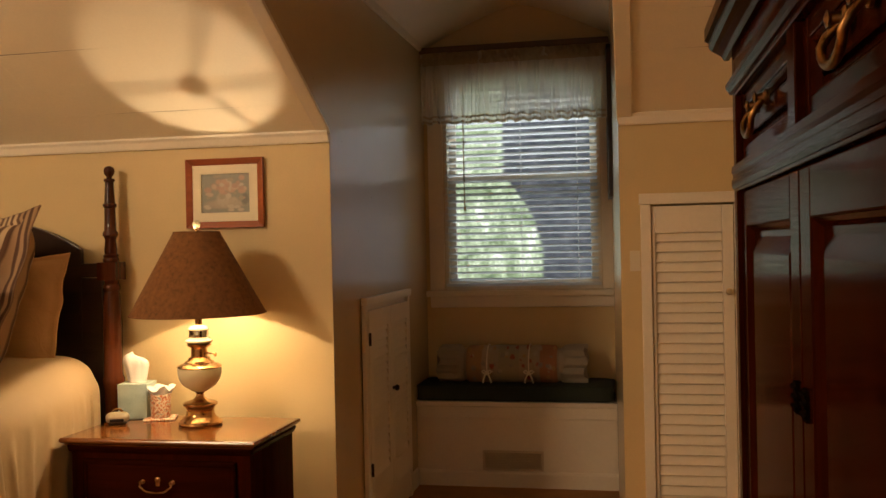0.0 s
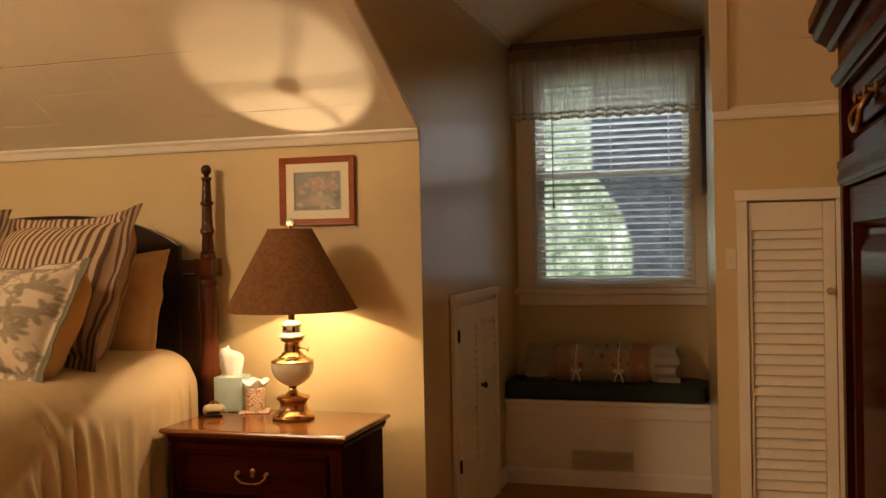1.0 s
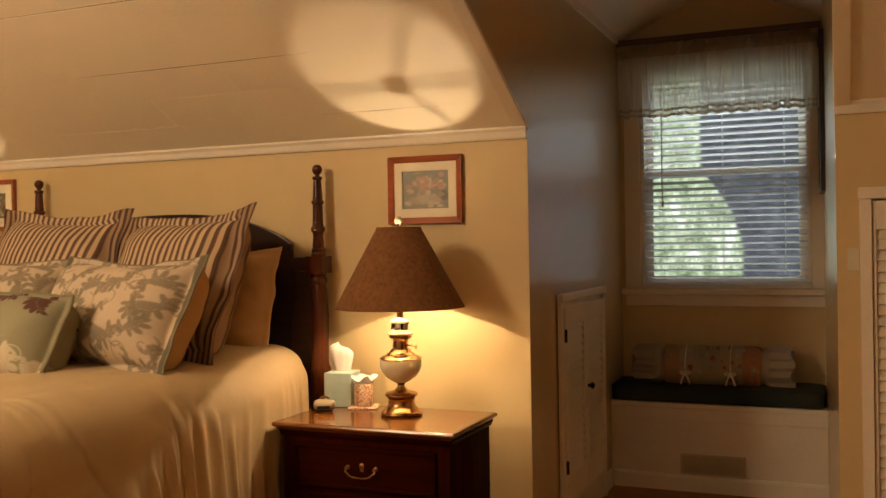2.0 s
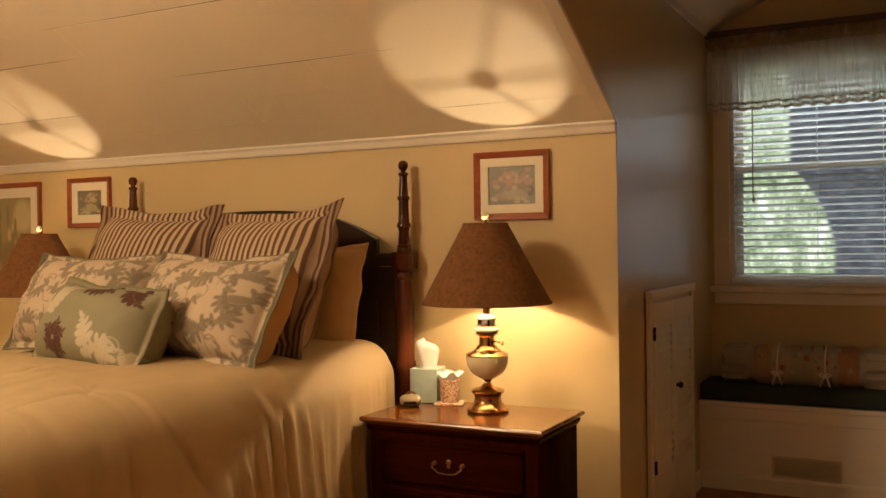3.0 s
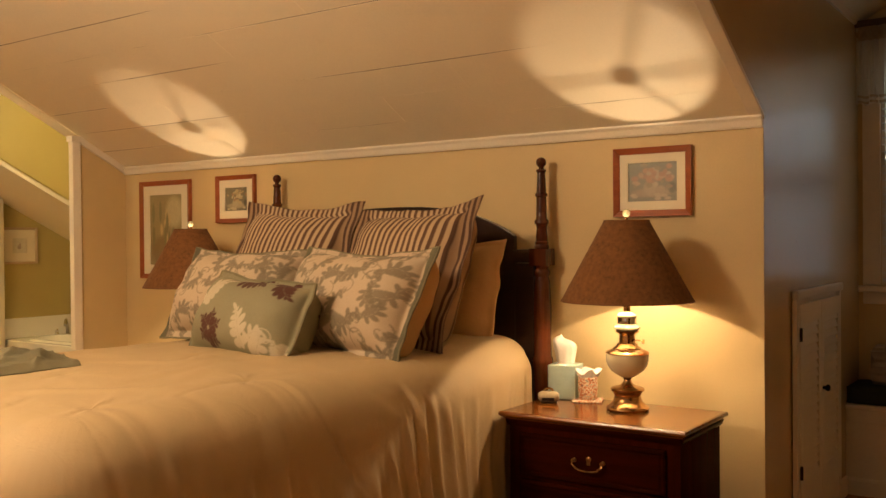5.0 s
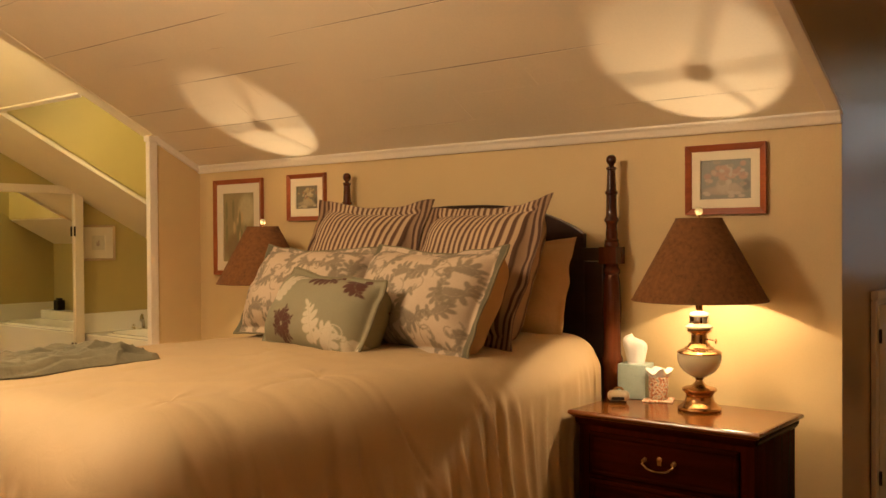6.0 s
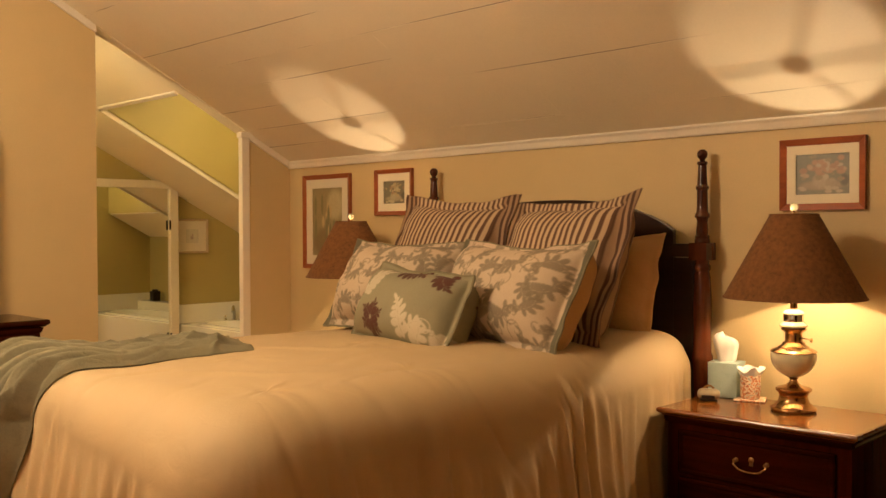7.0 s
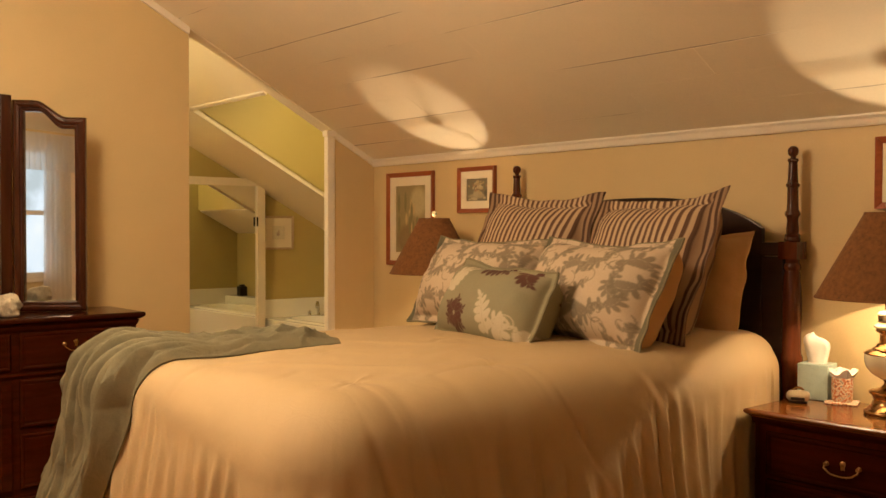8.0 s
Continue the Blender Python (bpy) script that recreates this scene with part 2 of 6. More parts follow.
def outdoors():
    """Distant foliage and a grey roof beyond the window, out of focus."""
    m, t, b = nodes_of("distant_garden")
    out = t.nodes["Material Output"]
    tc = t.nodes.new("ShaderNodeTexCoord")
    n1 = add(t, "ShaderNodeTexNoise", Scale=4.6, Detail=6.0, Roughness=0.75)
    n2 = add(t, "ShaderNodeTexVoronoi", Scale=9.0)
    t.links.new(tc.outputs["Object"], n1.inputs[0])
    t.links.new(tc.outputs["Object"], n2.inputs[0])
    leaf = ramp(t, n1.outputs[0], [(0.34, (0.10, 0.14, 0.07)), (0.46, (0.32, 0.40, 0.24)), (0.56, (0.62, 0.70, 0.50)), (0.64, (1.0, 1.0, 0.95))])
    roofc = ramp(t, n2.outputs[0], [(0.0, (0.05, 0.054, 0.066)), (0.6, (0.09, 0.095, 0.112)), (1.0, (0.15, 0.155, 0.175))])
    sp = t.nodes.new("ShaderNodeSeparateXYZ")
    t.links.new(tc.outputs["Object"], sp.inputs[0])
    up = t.nodes.new("ShaderNodeMath")
    up.operation = "ADD"
    up.inputs[1].default_value = 0.35
    t.links.new(sp.outputs[2], up.inputs[0])
    sq = t.nodes.new("ShaderNodeMath")
    sq.operation = "MULTIPLY"
    t.links.new(up.outputs[0], sq.inputs[0])
    t.links.new(up.outputs[0], sq.inputs[1])
    most = t.nodes.new("ShaderNodeMath")
    most.operation = "MINIMUM"
    most.inputs[1].default_value = 0.72
    t.links.new(sq.outputs[0], most.inputs[0])
    ad = t.nodes.new("ShaderNodeMath")
    ad.operation = "MULTIPLY_ADD"
    ad.inputs[1].default_value = 0.525
    t.links.new(most.outputs[0], ad.inputs[0])
    t.links.new(sp.outputs[0], ad.inputs[2])
    wob = t.nodes.new("ShaderNodeMath")
    wob.operation = "MULTIPLY_ADD"
    wob.inputs[1].default_value = 0.10
    t.links.new(n1.outputs[0], wob.inputs[0])
    t.links.new(ad.outputs[0], wob.inputs[2])
    edge = ramp(t, wob.outputs[0], [(0.075, (0, 0, 0)), (0.11, (1, 1, 1))])
    mx = t.nodes.new("ShaderNodeMix")
    mx.data_type = "RGBA"
    t.links.new(edge, mx.inputs[0])
    t.links.new(leaf, mx.inputs[6])
    t.links.new(roofc, mx.inputs[7])
    em = add(t, "ShaderNodeEmission", Strength=1.3)
    t.links.new(mx.outputs[2], em.inputs[0])
    t.links.new(em.outputs[0], out.inputs[0])
    return m


OUTDOORS = outdoors()


def bright_sky():
    """Pale daylight beyond the far window."""
    m, t, b = nodes_of("pale_daylight")
    tc = t.nodes.new("ShaderNodeTexCoord")
    n1 = add(t, "ShaderNodeTexNoise", Scale=1.4, Detail=4.0)
    t.links.new(tc.outputs["Object"], n1.inputs[0])
    col = ramp(t, n1.outputs[0], [(0.40, (0.55, 0.62, 0.66)), (0.55, (0.82, 0.90, 1.0)), (0.8, (0.95, 0.98, 1.0))])
    em = add(t, "ShaderNodeEmission", Strength=1.15)
    t.links.new(col, em.inputs[0])
    t.links.new(em.outputs[0], t.nodes["Material Output"].inputs[0])
    return m


PALESKY = bright_sky()


# ---- building helpers ----
def box(bm, x0, x1, y0, y1, z0, z1, m=None):
    v = [bm.verts.new((x, y, z)) for z in (z0, z1) for y in (y0, y1) for x in (x0, x1)]
    if m is not None:
        for p in v:
            p.co = m @ p.co
    for f in ((0, 2, 3, 1), (4, 5, 7, 6), (0, 1, 5, 4), (2, 6, 7, 3), (0, 4, 6, 2), (1, 3, 7, 5)):
        bm.faces.new([v[i] for i in f])
    return v


def prism(bm, pts, d):
    """A solid from a flat outline of 3D points and the vector by which it is thick."""
    d = Vector(d)
    a = [bm.verts.new(p) for p in pts]
    b = [bm.verts.new(Vector(p) + d) for p in pts]
    bm.faces.new(a)
    bm.faces.new(list(reversed(b)))
    n = len(pts)
    for i in range(n):
        bm.faces.new((a[i], b[i], b[(i + 1) % n], a[(i + 1) % n]))


def lathe(bm, profile, at=(0, 0, 0), n=28, axis="z", phase=0.0):
    """Turns (radius, height) pairs round an upright axis, or one along x or y."""
    rings = []
    for r, z in profile:
        ring = []
        for i in range(n):
            a = 2 * math.pi * i / n + phase
            p = (r * math.cos(a), r * math.sin(a), z)
            if axis == "y":
                p = (p[0], z, p[1])
            elif axis == "x":
                p = (z, p[0], p[1])
            ring.append(bm.verts.new((p[0] + at[0], p[1] + at[1], p[2] + at[2])))
        rings.append(ring)
    for a, b in zip(rings, rings[1:]):
        for i in range(n):
            bm.faces.new((a[i], a[(i + 1) % n], b[(i + 1) % n], b[i]))
    for ring in (rings[0], rings[-1]):
        bm.faces.new(ring)


def tube(bm, pts, r, n=8, taper=None):
    """A round rod along points."""
    pts = [Vector(p) for p in pts]
    rings = []
    for i, p in enumerate(pts):
        d = (pts[min(i + 1, len(pts) - 1)] - pts[max(i - 1, 0)]).normalized()
        u = d.orthogonal().normalized() if i == 0 else (u - d * u.dot(d)).normalized()
        w = d.cross(u)
        rad = r if taper is None else r * taper[i]
        rings.append([bm.verts.new(p + rad * (math.cos(2 * math.pi * k / n) * u + math.sin(2 * math.pi * k / n) * w)) for k in range(n)])
    for a, b in zip(rings, rings[1:]):
        for i in range(n):
            bm.faces.new((a[i], a[(i + 1) % n], b[(i + 1) % n], b[i]))
    bm.faces.new(rings[0])
    bm.faces.new(rings[-1])


def sweep(bm, profile, a, b, up=(0, 0, 1), out=(0, -1, 0)):
    """A moulding: a profile of (out, up) pairs carried from a to b."""
    up, out = Vector(up), Vector(out)
    ends = [[bm.verts.new(Vector(p) + out * o + up * u) for o, u in profile] for p in (a, b)]
    n = len(profile)
    for i in range(n):
        bm.faces.new((ends[0][i], ends[0][(i + 1) % n], ends[1][(i + 1) % n], ends[1][i]))
    bm.faces.new(ends[0])
    bm.faces.new(ends[1])


def mesh_of(name, bm, material, bevel=0.0, smooth=False, segments=2, flip=True):
    if flip:
        bmesh.ops.recalc_face_normals(bm, faces=bm.faces)
    if bevel:
        edges = [e for e in bm.edges if len(e.link_faces) == 2 and e.calc_face_angle(0) > 0.6]
        bmesh.ops.bevel(bm, geom=edges, offset=bevel, segments=segments, profile=0.6, affect="EDGES", clamp_overlap=True)
    me = bpy.data.meshes.new(name)
    bm.to_mesh(me)
    bm.free()
    me.materials.append(material)
    if smooth:
        for p in me.polygons:
            p.use_smooth = True
        me.set_sharp_from_angle(angle=radians(38))
    return me


def part(name, bm, material, parent, label="", bevel=0.0, smooth=False, at=None, segments=2):
    ob = new(name, mesh_of(name, bm, material, bevel, smooth, segments))
    ob.parent = parent
    if at is not None:
        ob.matrix_local = at
    return tagged(ob, label)


def thing(name, label, category, at=None, group="", kind=""):
    ob = new(name)
    ob.empty_display_size = 0.05
    if at is not None:
        ob.matrix_world = at
    return tagged(ob, label, category, group, kind)


def setting(name, bm, material, label="", bevel=0.0, smooth=False):
    return tagged(new(name, mesh_of(name, bm, material, bevel, smooth)), label, name.split("_")[0], kind="structure")


B = bmesh.new


# ---- the room ----
T = 0.12                                           # wall thickness
RIGHT_X, SOUTH_Y, WIN_Y = 0.95, -2.6, 5.6
OPEN0, OPEN1 = 2.39, 3.40                          # way through to the bathroom
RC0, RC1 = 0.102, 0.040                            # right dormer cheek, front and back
DORM_Z, DORM_TOP, RIDGE_X = 2.565, 2.81, -0.497
VALLEY_Y = WALL_Y - (DORM_Z - KNEE) / SLOPE
FLAT_Y = WALL_Y - (FLAT - KNEE) / SLOPE

bm = B()
box(bm, -8.0, 1.2, SOUTH_Y - 0.2, 5.9, -0.1, 0.0)
setting("floor", bm, CARPET, "tan-brown cut-pile bedroom carpet")

bm = B()
box(bm, LEFT_X, CHEEK_X - 0.001, WALL_Y, WALL_Y + T, 0, KNEE + 0.02)
setting("wall_north", bm, PAINT, "tan painted knee wall behind the bed")

bm = B()
for x0, x1, z0, z1 in ((RC0 + 0.001, 0.219, 0, KNEE + 0.02), (0.219, 0.534, 1.515, KNEE + 0.02), (0.534, RIGHT_X + T, 0, KNEE + 0.02)):
    box(bm, x0, x1, WALL_Y, WALL_Y + T, z0, z1)
setting("wall_north_closet", bm, PAINT, "tan painted knee wall with a closet opening")
bm = B()
box(bm, 0.115, 0.75, WALL_Y + 0.6, WALL_Y + 0.65, 0, 1.9)
box(bm, 0.70, 0.75, WALL_Y + T, WALL_Y + 0.6, 0, 1.9)
setting("wall_closet_back", bm, PAINT)

bm = B()
prism(bm, [(CHEEK_X, WALL_Y + 0.003, 0), (CHEEK_X, WIN_Y, 0), (CHEEK_X, WIN_Y, DORM_Z + 0.1), (CHEEK_X, VALLEY_Y - 0.1, DORM_Z + 0.1), (CHEEK_X, VALLEY_Y - 0.1, DORM_Z + 0.066), (CHEEK_X, WALL_Y + 0.003, KNEE + 0.014)], (-T, 0, 0))
setting("wall_dormer_west", bm, CHEEKP, "semi-gloss painted dormer side wall")
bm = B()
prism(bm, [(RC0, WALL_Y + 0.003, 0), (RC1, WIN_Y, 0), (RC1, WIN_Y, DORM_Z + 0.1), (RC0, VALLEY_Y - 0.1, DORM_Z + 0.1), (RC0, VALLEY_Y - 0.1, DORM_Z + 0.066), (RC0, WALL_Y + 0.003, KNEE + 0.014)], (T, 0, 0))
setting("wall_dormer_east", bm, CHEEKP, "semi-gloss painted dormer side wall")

WX0, WX1, WZ0, WZ1 = -0.968, -0.026, 1.10, 2.40   # window opening
bm = B()
box(bm, CHEEK_X - T, WX0, WIN_Y, WIN_Y + T, 0, 2.95)
box(bm, WX1, RC1 + T, WIN_Y, WIN_Y + T, 0, 2.95)
box(bm, WX0, WX1, WIN_Y, WIN_Y + T, 0, WZ0)
box(bm, WX0, WX1, WIN_Y, WIN_Y + T, WZ1, 2.95)
setting("wall_dormer_window", bm, PAINT, "tan painted dormer wall round the window")

# dormer ceiling: two shallow pitches that meet in a soft ridge
bm = B()
for k in range(-6, 6):
    def across(u):
        half = (RIDGE_X - CHEEK_X) if u < 0 else (RC0 - RIDGE_X)
        return RIDGE_X + half * u, DORM_TOP - (DORM_TOP - DORM_Z) * (abs(u) ** 1.35)
    (xa, za), (xb, zb) = across(k / 6), across((k + 1) / 6)
    prism(bm, [(xa, WIN_Y, za), (xb, WIN_Y, zb), (xb, 1.9, zb), (xa, 1.9, za)], (0, 0, 0.04))
setting("ceiling_dormer", bm, CEIL, "cream painted vaulted dormer ceiling")

# sloped ceiling of long boards: uneven painted-over joints that gape here and there, staggered butt joints
rng = random.Random(4)
bm = B()
s_len = math.hypot(1, SLOPE)
board = 0.205
n_rows = int((WALL_Y - FLAT_Y) * s_len / board) + 1


def gape(x, r):
    """Width of the joint above row r at x: mostly shut, open along some stretches."""
    return 0.0002 + 0.0058 * max(0.0, min(1.0, 2.6 * noise.noise((x * 0.9, r * 7.3, 2.0)) + 0.8 * noise.noise((x * 5.0, r * 3.1, 6.0)) + 0.1))


for r in range(n_rows):
    y1, y0 = WALL_Y + 0.004 - r * board / s_len, WALL_Y + 0.004 - (r + 1) * board / s_len
    y0 = max(y0, FLAT_Y)
    spans = [(LEFT_X, RIGHT_X)] if y1 < VALLEY_Y + 0.1 else [(LEFT_X, CHEEK_X - 0.001), (RC0 + 0.001, RIGHT_X)]
    for xa, xb in spans:
        x = xa
        while x < xb:
            nx = min(xb, x + rng.uniform(1.5, 3.4)) if x > xa else min(xb, x + rng.uniform(0.7, 2.6))
            if xb - nx < 1.0:
                nx = xb
            lift = rng.uniform(0.0, 0.0006)
            a, b = roof(y0) + lift, roof(y1) + lift
            n = max(2, int((nx - x) / 0.12))
            xs = [x + (nx - 0.0012 - x) * k / n for k in range(n + 1)]
            low = [(p, y0 + gape(p, r), a + SLOPE * -gape(p, r)) for p in xs]
            prism(bm, low + [(xs[-1], y1, b), (xs[0], y1, b)], (0, 0, 0.02))
            x = nx
bmesh.ops.recalc_face_normals(bm, faces=bm.faces)
joints = B()
for r in range(n_rows - 1):                        # dark strips added at the bottom, so that open joints read dark
    y = WALL_Y + 0.004 - (r + 1) * board / s_len
    for xa, xb in ([(LEFT_X, RIGHT_X)] if y < VALLEY_Y + 0.1 else [(LEFT_X, CHEEK_X - 0.002), (RC0 + 0.002, RIGHT_X)]):
        prism(joints, [(xa, y - 0.002, roof(y - 0.002) + 0.0016), (xb, y - 0.002, roof(y - 0.002) + 0.0016), (xb, y + 0.012, roof(y + 0.012) + 0.0016), (xa, y + 0.012, roof(y + 0.012) + 0.0016)], (0, 0, 0.004))
setting("trim_ceiling_joints", joints, JOINTM, "dark strips added in the joints between the ceiling boards")
# backing above the boards
for xa, xb, ya, yb in ((LEFT_X, CHEEK_X - 0.01, FLAT_Y, WALL_Y + T), (RC0 + 0.01, RIGHT_X, FLAT_Y, WALL_Y + T), (CHEEK_X - 0.01, RC0 + 0.01, FLAT_Y, VALLEY_Y - 0.02)):
    prism(bm, [(xa, ya, roof(ya) + 0.024), (xb, ya, roof(ya) + 0.024), (xb, yb, roof(yb) + 0.024), (xa, yb, roof(yb) + 0.024)], (0, 0, 0.05))
setting("ceiling_slope", bm, CEIL, "sloped ceiling of cream painted boards")
bm = B()
box(bm, LEFT_X, RIGHT_X, SOUTH_Y, FLAT_Y, FLAT, FLAT + 0.08)
setting("ceiling_flat", bm, CEIL)

bm = B()
prism(bm, [(LEFT_X - 0.008, OPEN0 - 0.02, roof(OPEN0 - 0.02) - 0.004), (LEFT_X + 0.006, OPEN0 - 0.02, roof(OPEN0 - 0.02) - 0.004), (LEFT_X + 0.006, OPEN1, roof(OPEN1) - 0.004), (LEFT_X - 0.008, OPEN1, roof(OPEN1) - 0.004)], (0, 0, 0.006))
setting("trim_opening_head", bm, CEIL, "thin painted strip where the two ceilings meet", bevel=0.001)

# gable wall with the way through to the bathroom
bm = B()
prism(bm, [(LEFT_X, SOUTH_Y, 0), (LEFT_X, OPEN0, 0), (LEFT_X, OPEN0, roof(OPEN0)), (LEFT_X, FLAT_Y, FLAT), (LEFT_X, SOUTH_Y, FLAT)], (-T, 0, 0))
setting("wall_west", bm, PAINT, "tan painted gable wall")
bm = B()
prism(bm, [(LEFT_X, OPEN1, 0), (LEFT_X, WALL_Y + T, 0), (LEFT_X, WALL_Y + T, roof(WALL_Y)), (LEFT_X, OPEN1, roof(OPEN1))], (-0.05, 0, 0))
setting("wall_west_return", bm, PAINT, "short tan wall beside the bathroom opening")
bm = B()
box(bm, RIGHT_X, RIGHT_X + T, SOUTH_Y, WALL_Y, 0, 2.95)
setting("wall_east", bm, PAINT)

# south wall with a second window
SX0, SX1, SZ0, SZ1 = -1.62, -0.65, 0.85, 2.28
bm = B()
box(bm, LEFT_X, SX0, SOUTH_Y - T, SOUTH_Y, 0, 2.95)
box(bm, SX1, RIGHT_X, SOUTH_Y - T, SOUTH_Y, 0, 2.95)
box(bm, SX0, SX1, SOUTH_Y - T, SOUTH_Y, 0, SZ0)
box(bm, SX0, SX1, SOUTH_Y - T, SOUTH_Y, SZ1, 2.95)
setting("wall_south", bm, PAINT)
bm = B()
prism(bm, [(LEFT_X, SOUTH_Y, 2.47), (RIGHT_X, SOUTH_Y, 2.47), (RIGHT_X, SOUTH_Y + 0.75, FLAT - 0.003), (LEFT_X, SOUTH_Y + 0.75, FLAT - 0.003)], (0, 0, 0.03))
setting("ceiling_slope_south", bm, CEIL, "sloped cream ceiling over the far window")
bm = B()
box(bm, SX1 + 0.17, SX1 + 0.52, SOUTH_Y + 0.001, SOUTH_Y + 0.03, 0, 2.44)
setting("trim_south", bm, WHITE, "wide cream boards beside the far window", bevel=0.004)

# trim
CORNICE = [(0, 0.0), (0.012, 0.0), (0.016, 0.008), (0.022, 0.03), (0.03, 0.042), (0.03, 0.05), (0, 0.05)]
bm = B()
sweep(bm, CORNICE, (LEFT_X, WALL_Y, KNEE - 0.045), (CHEEK_X, WALL_Y, KNEE - 0.045))
setting("trim_cornice", bm, WHITE, "cream painted cornice moulding")
bm = B()
sweep(bm, CORNICE, (RC0, WALL_Y, KNEE - 0.03), (RIGHT_X, WALL_Y, KNEE - 0.03))
setting("trim_cornice_closet", bm, WHITE, "cream painted cornice moulding")
bm = B()
prism(bm, [(CHEEK_X - 0.05, WALL_Y, KNEE - 0.012), (CHEEK_X + 0.006, WALL_Y, KNEE - 0.012), (CHEEK_X + 0.006, VALLEY_Y, roof(VALLEY_Y) - 0.012), (CHEEK_X - 0.05, VALLEY_Y, roof(VALLEY_Y) - 0.012)], (0, 0, 0.02))
setting("trim_rake", bm, WHITE, "cream board along the dormer edge", bevel=0.004)
bm = B()
prism(bm, [(RC0 - 0.004, WALL_Y, KNEE - 0.012), (RC0 + 0.055, WALL_Y, KNEE - 0.012), (RC0 + 0.055, VALLEY_Y, roof(VALLEY_Y) - 0.012), (RC0 - 0.004, VALLEY_Y, roof(VALLEY_Y) - 0.012)], (0, 0, 0.02))
setting("trim_rake_east", bm, CEIL, "painted board along the dormer edge", bevel=0.004)
bm = B()
sweep(bm, [(0, 0), (0.014, 0), (0.02, 0.02), (0.026, 0.04), (0, 0.04)], (CHEEK_X, VALLEY_Y, DORM_Z - 0.02), (CHEEK_X, WIN_Y, DORM_Z - 0.02), out=(1, 0, 0))
setting("trim_dormer", bm, WHITE)
bm = B()
for ya, yb in ((OPEN1 + 0.03, WALL_Y), (FLAT_Y, OPEN0)):
    prism(bm, [(LEFT_X, ya, roof(ya) - 0.045), (LEFT_X, yb, roof(yb) - 0.045), (LEFT_X, yb, roof(yb)), (LEFT_X, ya, roof(ya))], (0.02, 0, 0))
setting("trim_gable", bm, WHITE, bevel=0.005)
bm = B()
box(bm, LEFT_X - 0.03, LEFT_X + 0.015, 3.372, OPEN1 + 0.030, 0, roof(3.4) - 0.05)
box(bm, LEFT_X - 0.036, LEFT_X + 0.022, 3.362, OPEN1 + 0.038, roof(3.4) - 0.05, roof(3.4) - 0.012)
setting("trim_jamb", bm, WHITE, "cream painted corner post with a small cap", bevel=0.005)
bm = B()
for x0, x1, y0, y1 in ((LEFT_X, CHEEK_X - 0.001, WALL_Y - 0.015, WALL_Y), (LEFT_X, LEFT_X + 0.015, SOUTH_Y, OPEN0), (LEFT_X, LEFT_X + 0.015, OPEN1 + 0.035, WALL_Y - 0.016), (CHEEK_X, CHEEK_X + 0.015, WALL_Y, 5.235)):
    box(bm, x0, x1, y0, y1, 0, 0.1)
setting("baseboard", bm, WHITE, "cream painted baseboard", bevel=0.004)

# ---- bathroom beyond the opening ----
BX, SHX, BN = -7.2, -6.4, 4.75
bm = B()
box(bm, BX - T, BX, 1.0, BN, 0, 2.6)
setting("wall_bath_west", bm, GREEN, "olive green bathroom wall")
bm = B()
box(bm, BX, LEFT_X, BN, BN + T, 0, 2.0)
box(bm, LEFT_X - T + 0.006, LEFT_X, WALL_Y + T + 0.001, BN, 0, 2.0)
box(bm, BX, LEFT_X - T, 1.0 - T, 1.0, 0, 3.4)
setting("wall_bath", bm, GREEN, "olive green bathroom wall")
bm = B()
for xa, xb, ya, yb in ((BX, SHX, 2.0, BN + T), (SHX, LEFT_X - T, 1.0, 2.98), (SHX, LEFT_X - T, 4.32, BN + T), (BX, SHX, 1.0, 2.0), (LEFT_X - T, LEFT_X + 0.004, OPEN0, OPEN1 + 0.05)):
    prism(bm, [(xa, ya, roof(ya)), (xb, ya, roof(ya)), (xb, yb, roof(yb)), (xa, yb, roof(yb))], (0, 0, 0.03))
setting("ceiling_bath", bm, CEIL, "cream sloped bathroom ceiling")
# light shaft: flared upper face, green sides
bm = B()
prism(bm, [(SHX, 2.98, roof(2.98)), (SHX, 4.3, roof(4.3)), (SHX, 4.3, 3.0), (SHX, 2.98, 3.0)], (-0.04, 0, 0))
prism(bm, [(SHX, 4.3, roof(4.3)), (LEFT_X - T, 4.3, roof(4.3)), (LEFT_X - T, 4.3, 3.0), (SHX, 4.3, 3.0)], (0, 0.04, 0))
prism(bm, [(LEFT_X - T, 2.98, roof(2.98) + 0.032), (LEFT_X - T, 4.3, roof(4.3) + 0.032), (LEFT_X - T, 4.3, 3.0), (LEFT_X - T, 2.98, 3.0)], (0.04, 0, 0))
setting("wall_shaft", bm, GREEN, "olive green sides of the light shaft")
bm = B()
prism(bm, [(SHX, 2.98, roof(2.98)), (LEFT_X - T, 2.98, roof(2.98)), (LEFT_X - T, 4.3, roof(2.98) + 0.58), (SHX, 4.3, roof(2.98) + 0.58)], (0, 0, 0.03))
setting("ceiling_shaft", bm, CEIL, "cream flared top of the light shaft")
bm = B()
prism(bm, [(SHX + 0.001, 2.98, roof(2.98) - 0.02), (SHX + 0.001, BN, roof(BN) - 0.02), (SHX + 0.001, BN, roof(BN) + 0.015), (SHX + 0.001, 2.98, roof(2.98) + 0.015)], (0.02, 0, 0))
prism(bm, [(SHX + 0.001, 2.98, roof(2.98) - 0.03), (SHX + 0.001, 4.3, roof(2.98) + 0.55), (SHX + 0.001, 4.3, roof(2.98) + 0.575), (SHX + 0.001, 2.98, roof(2.98) - 0.005)], (0.02, 0, 0))
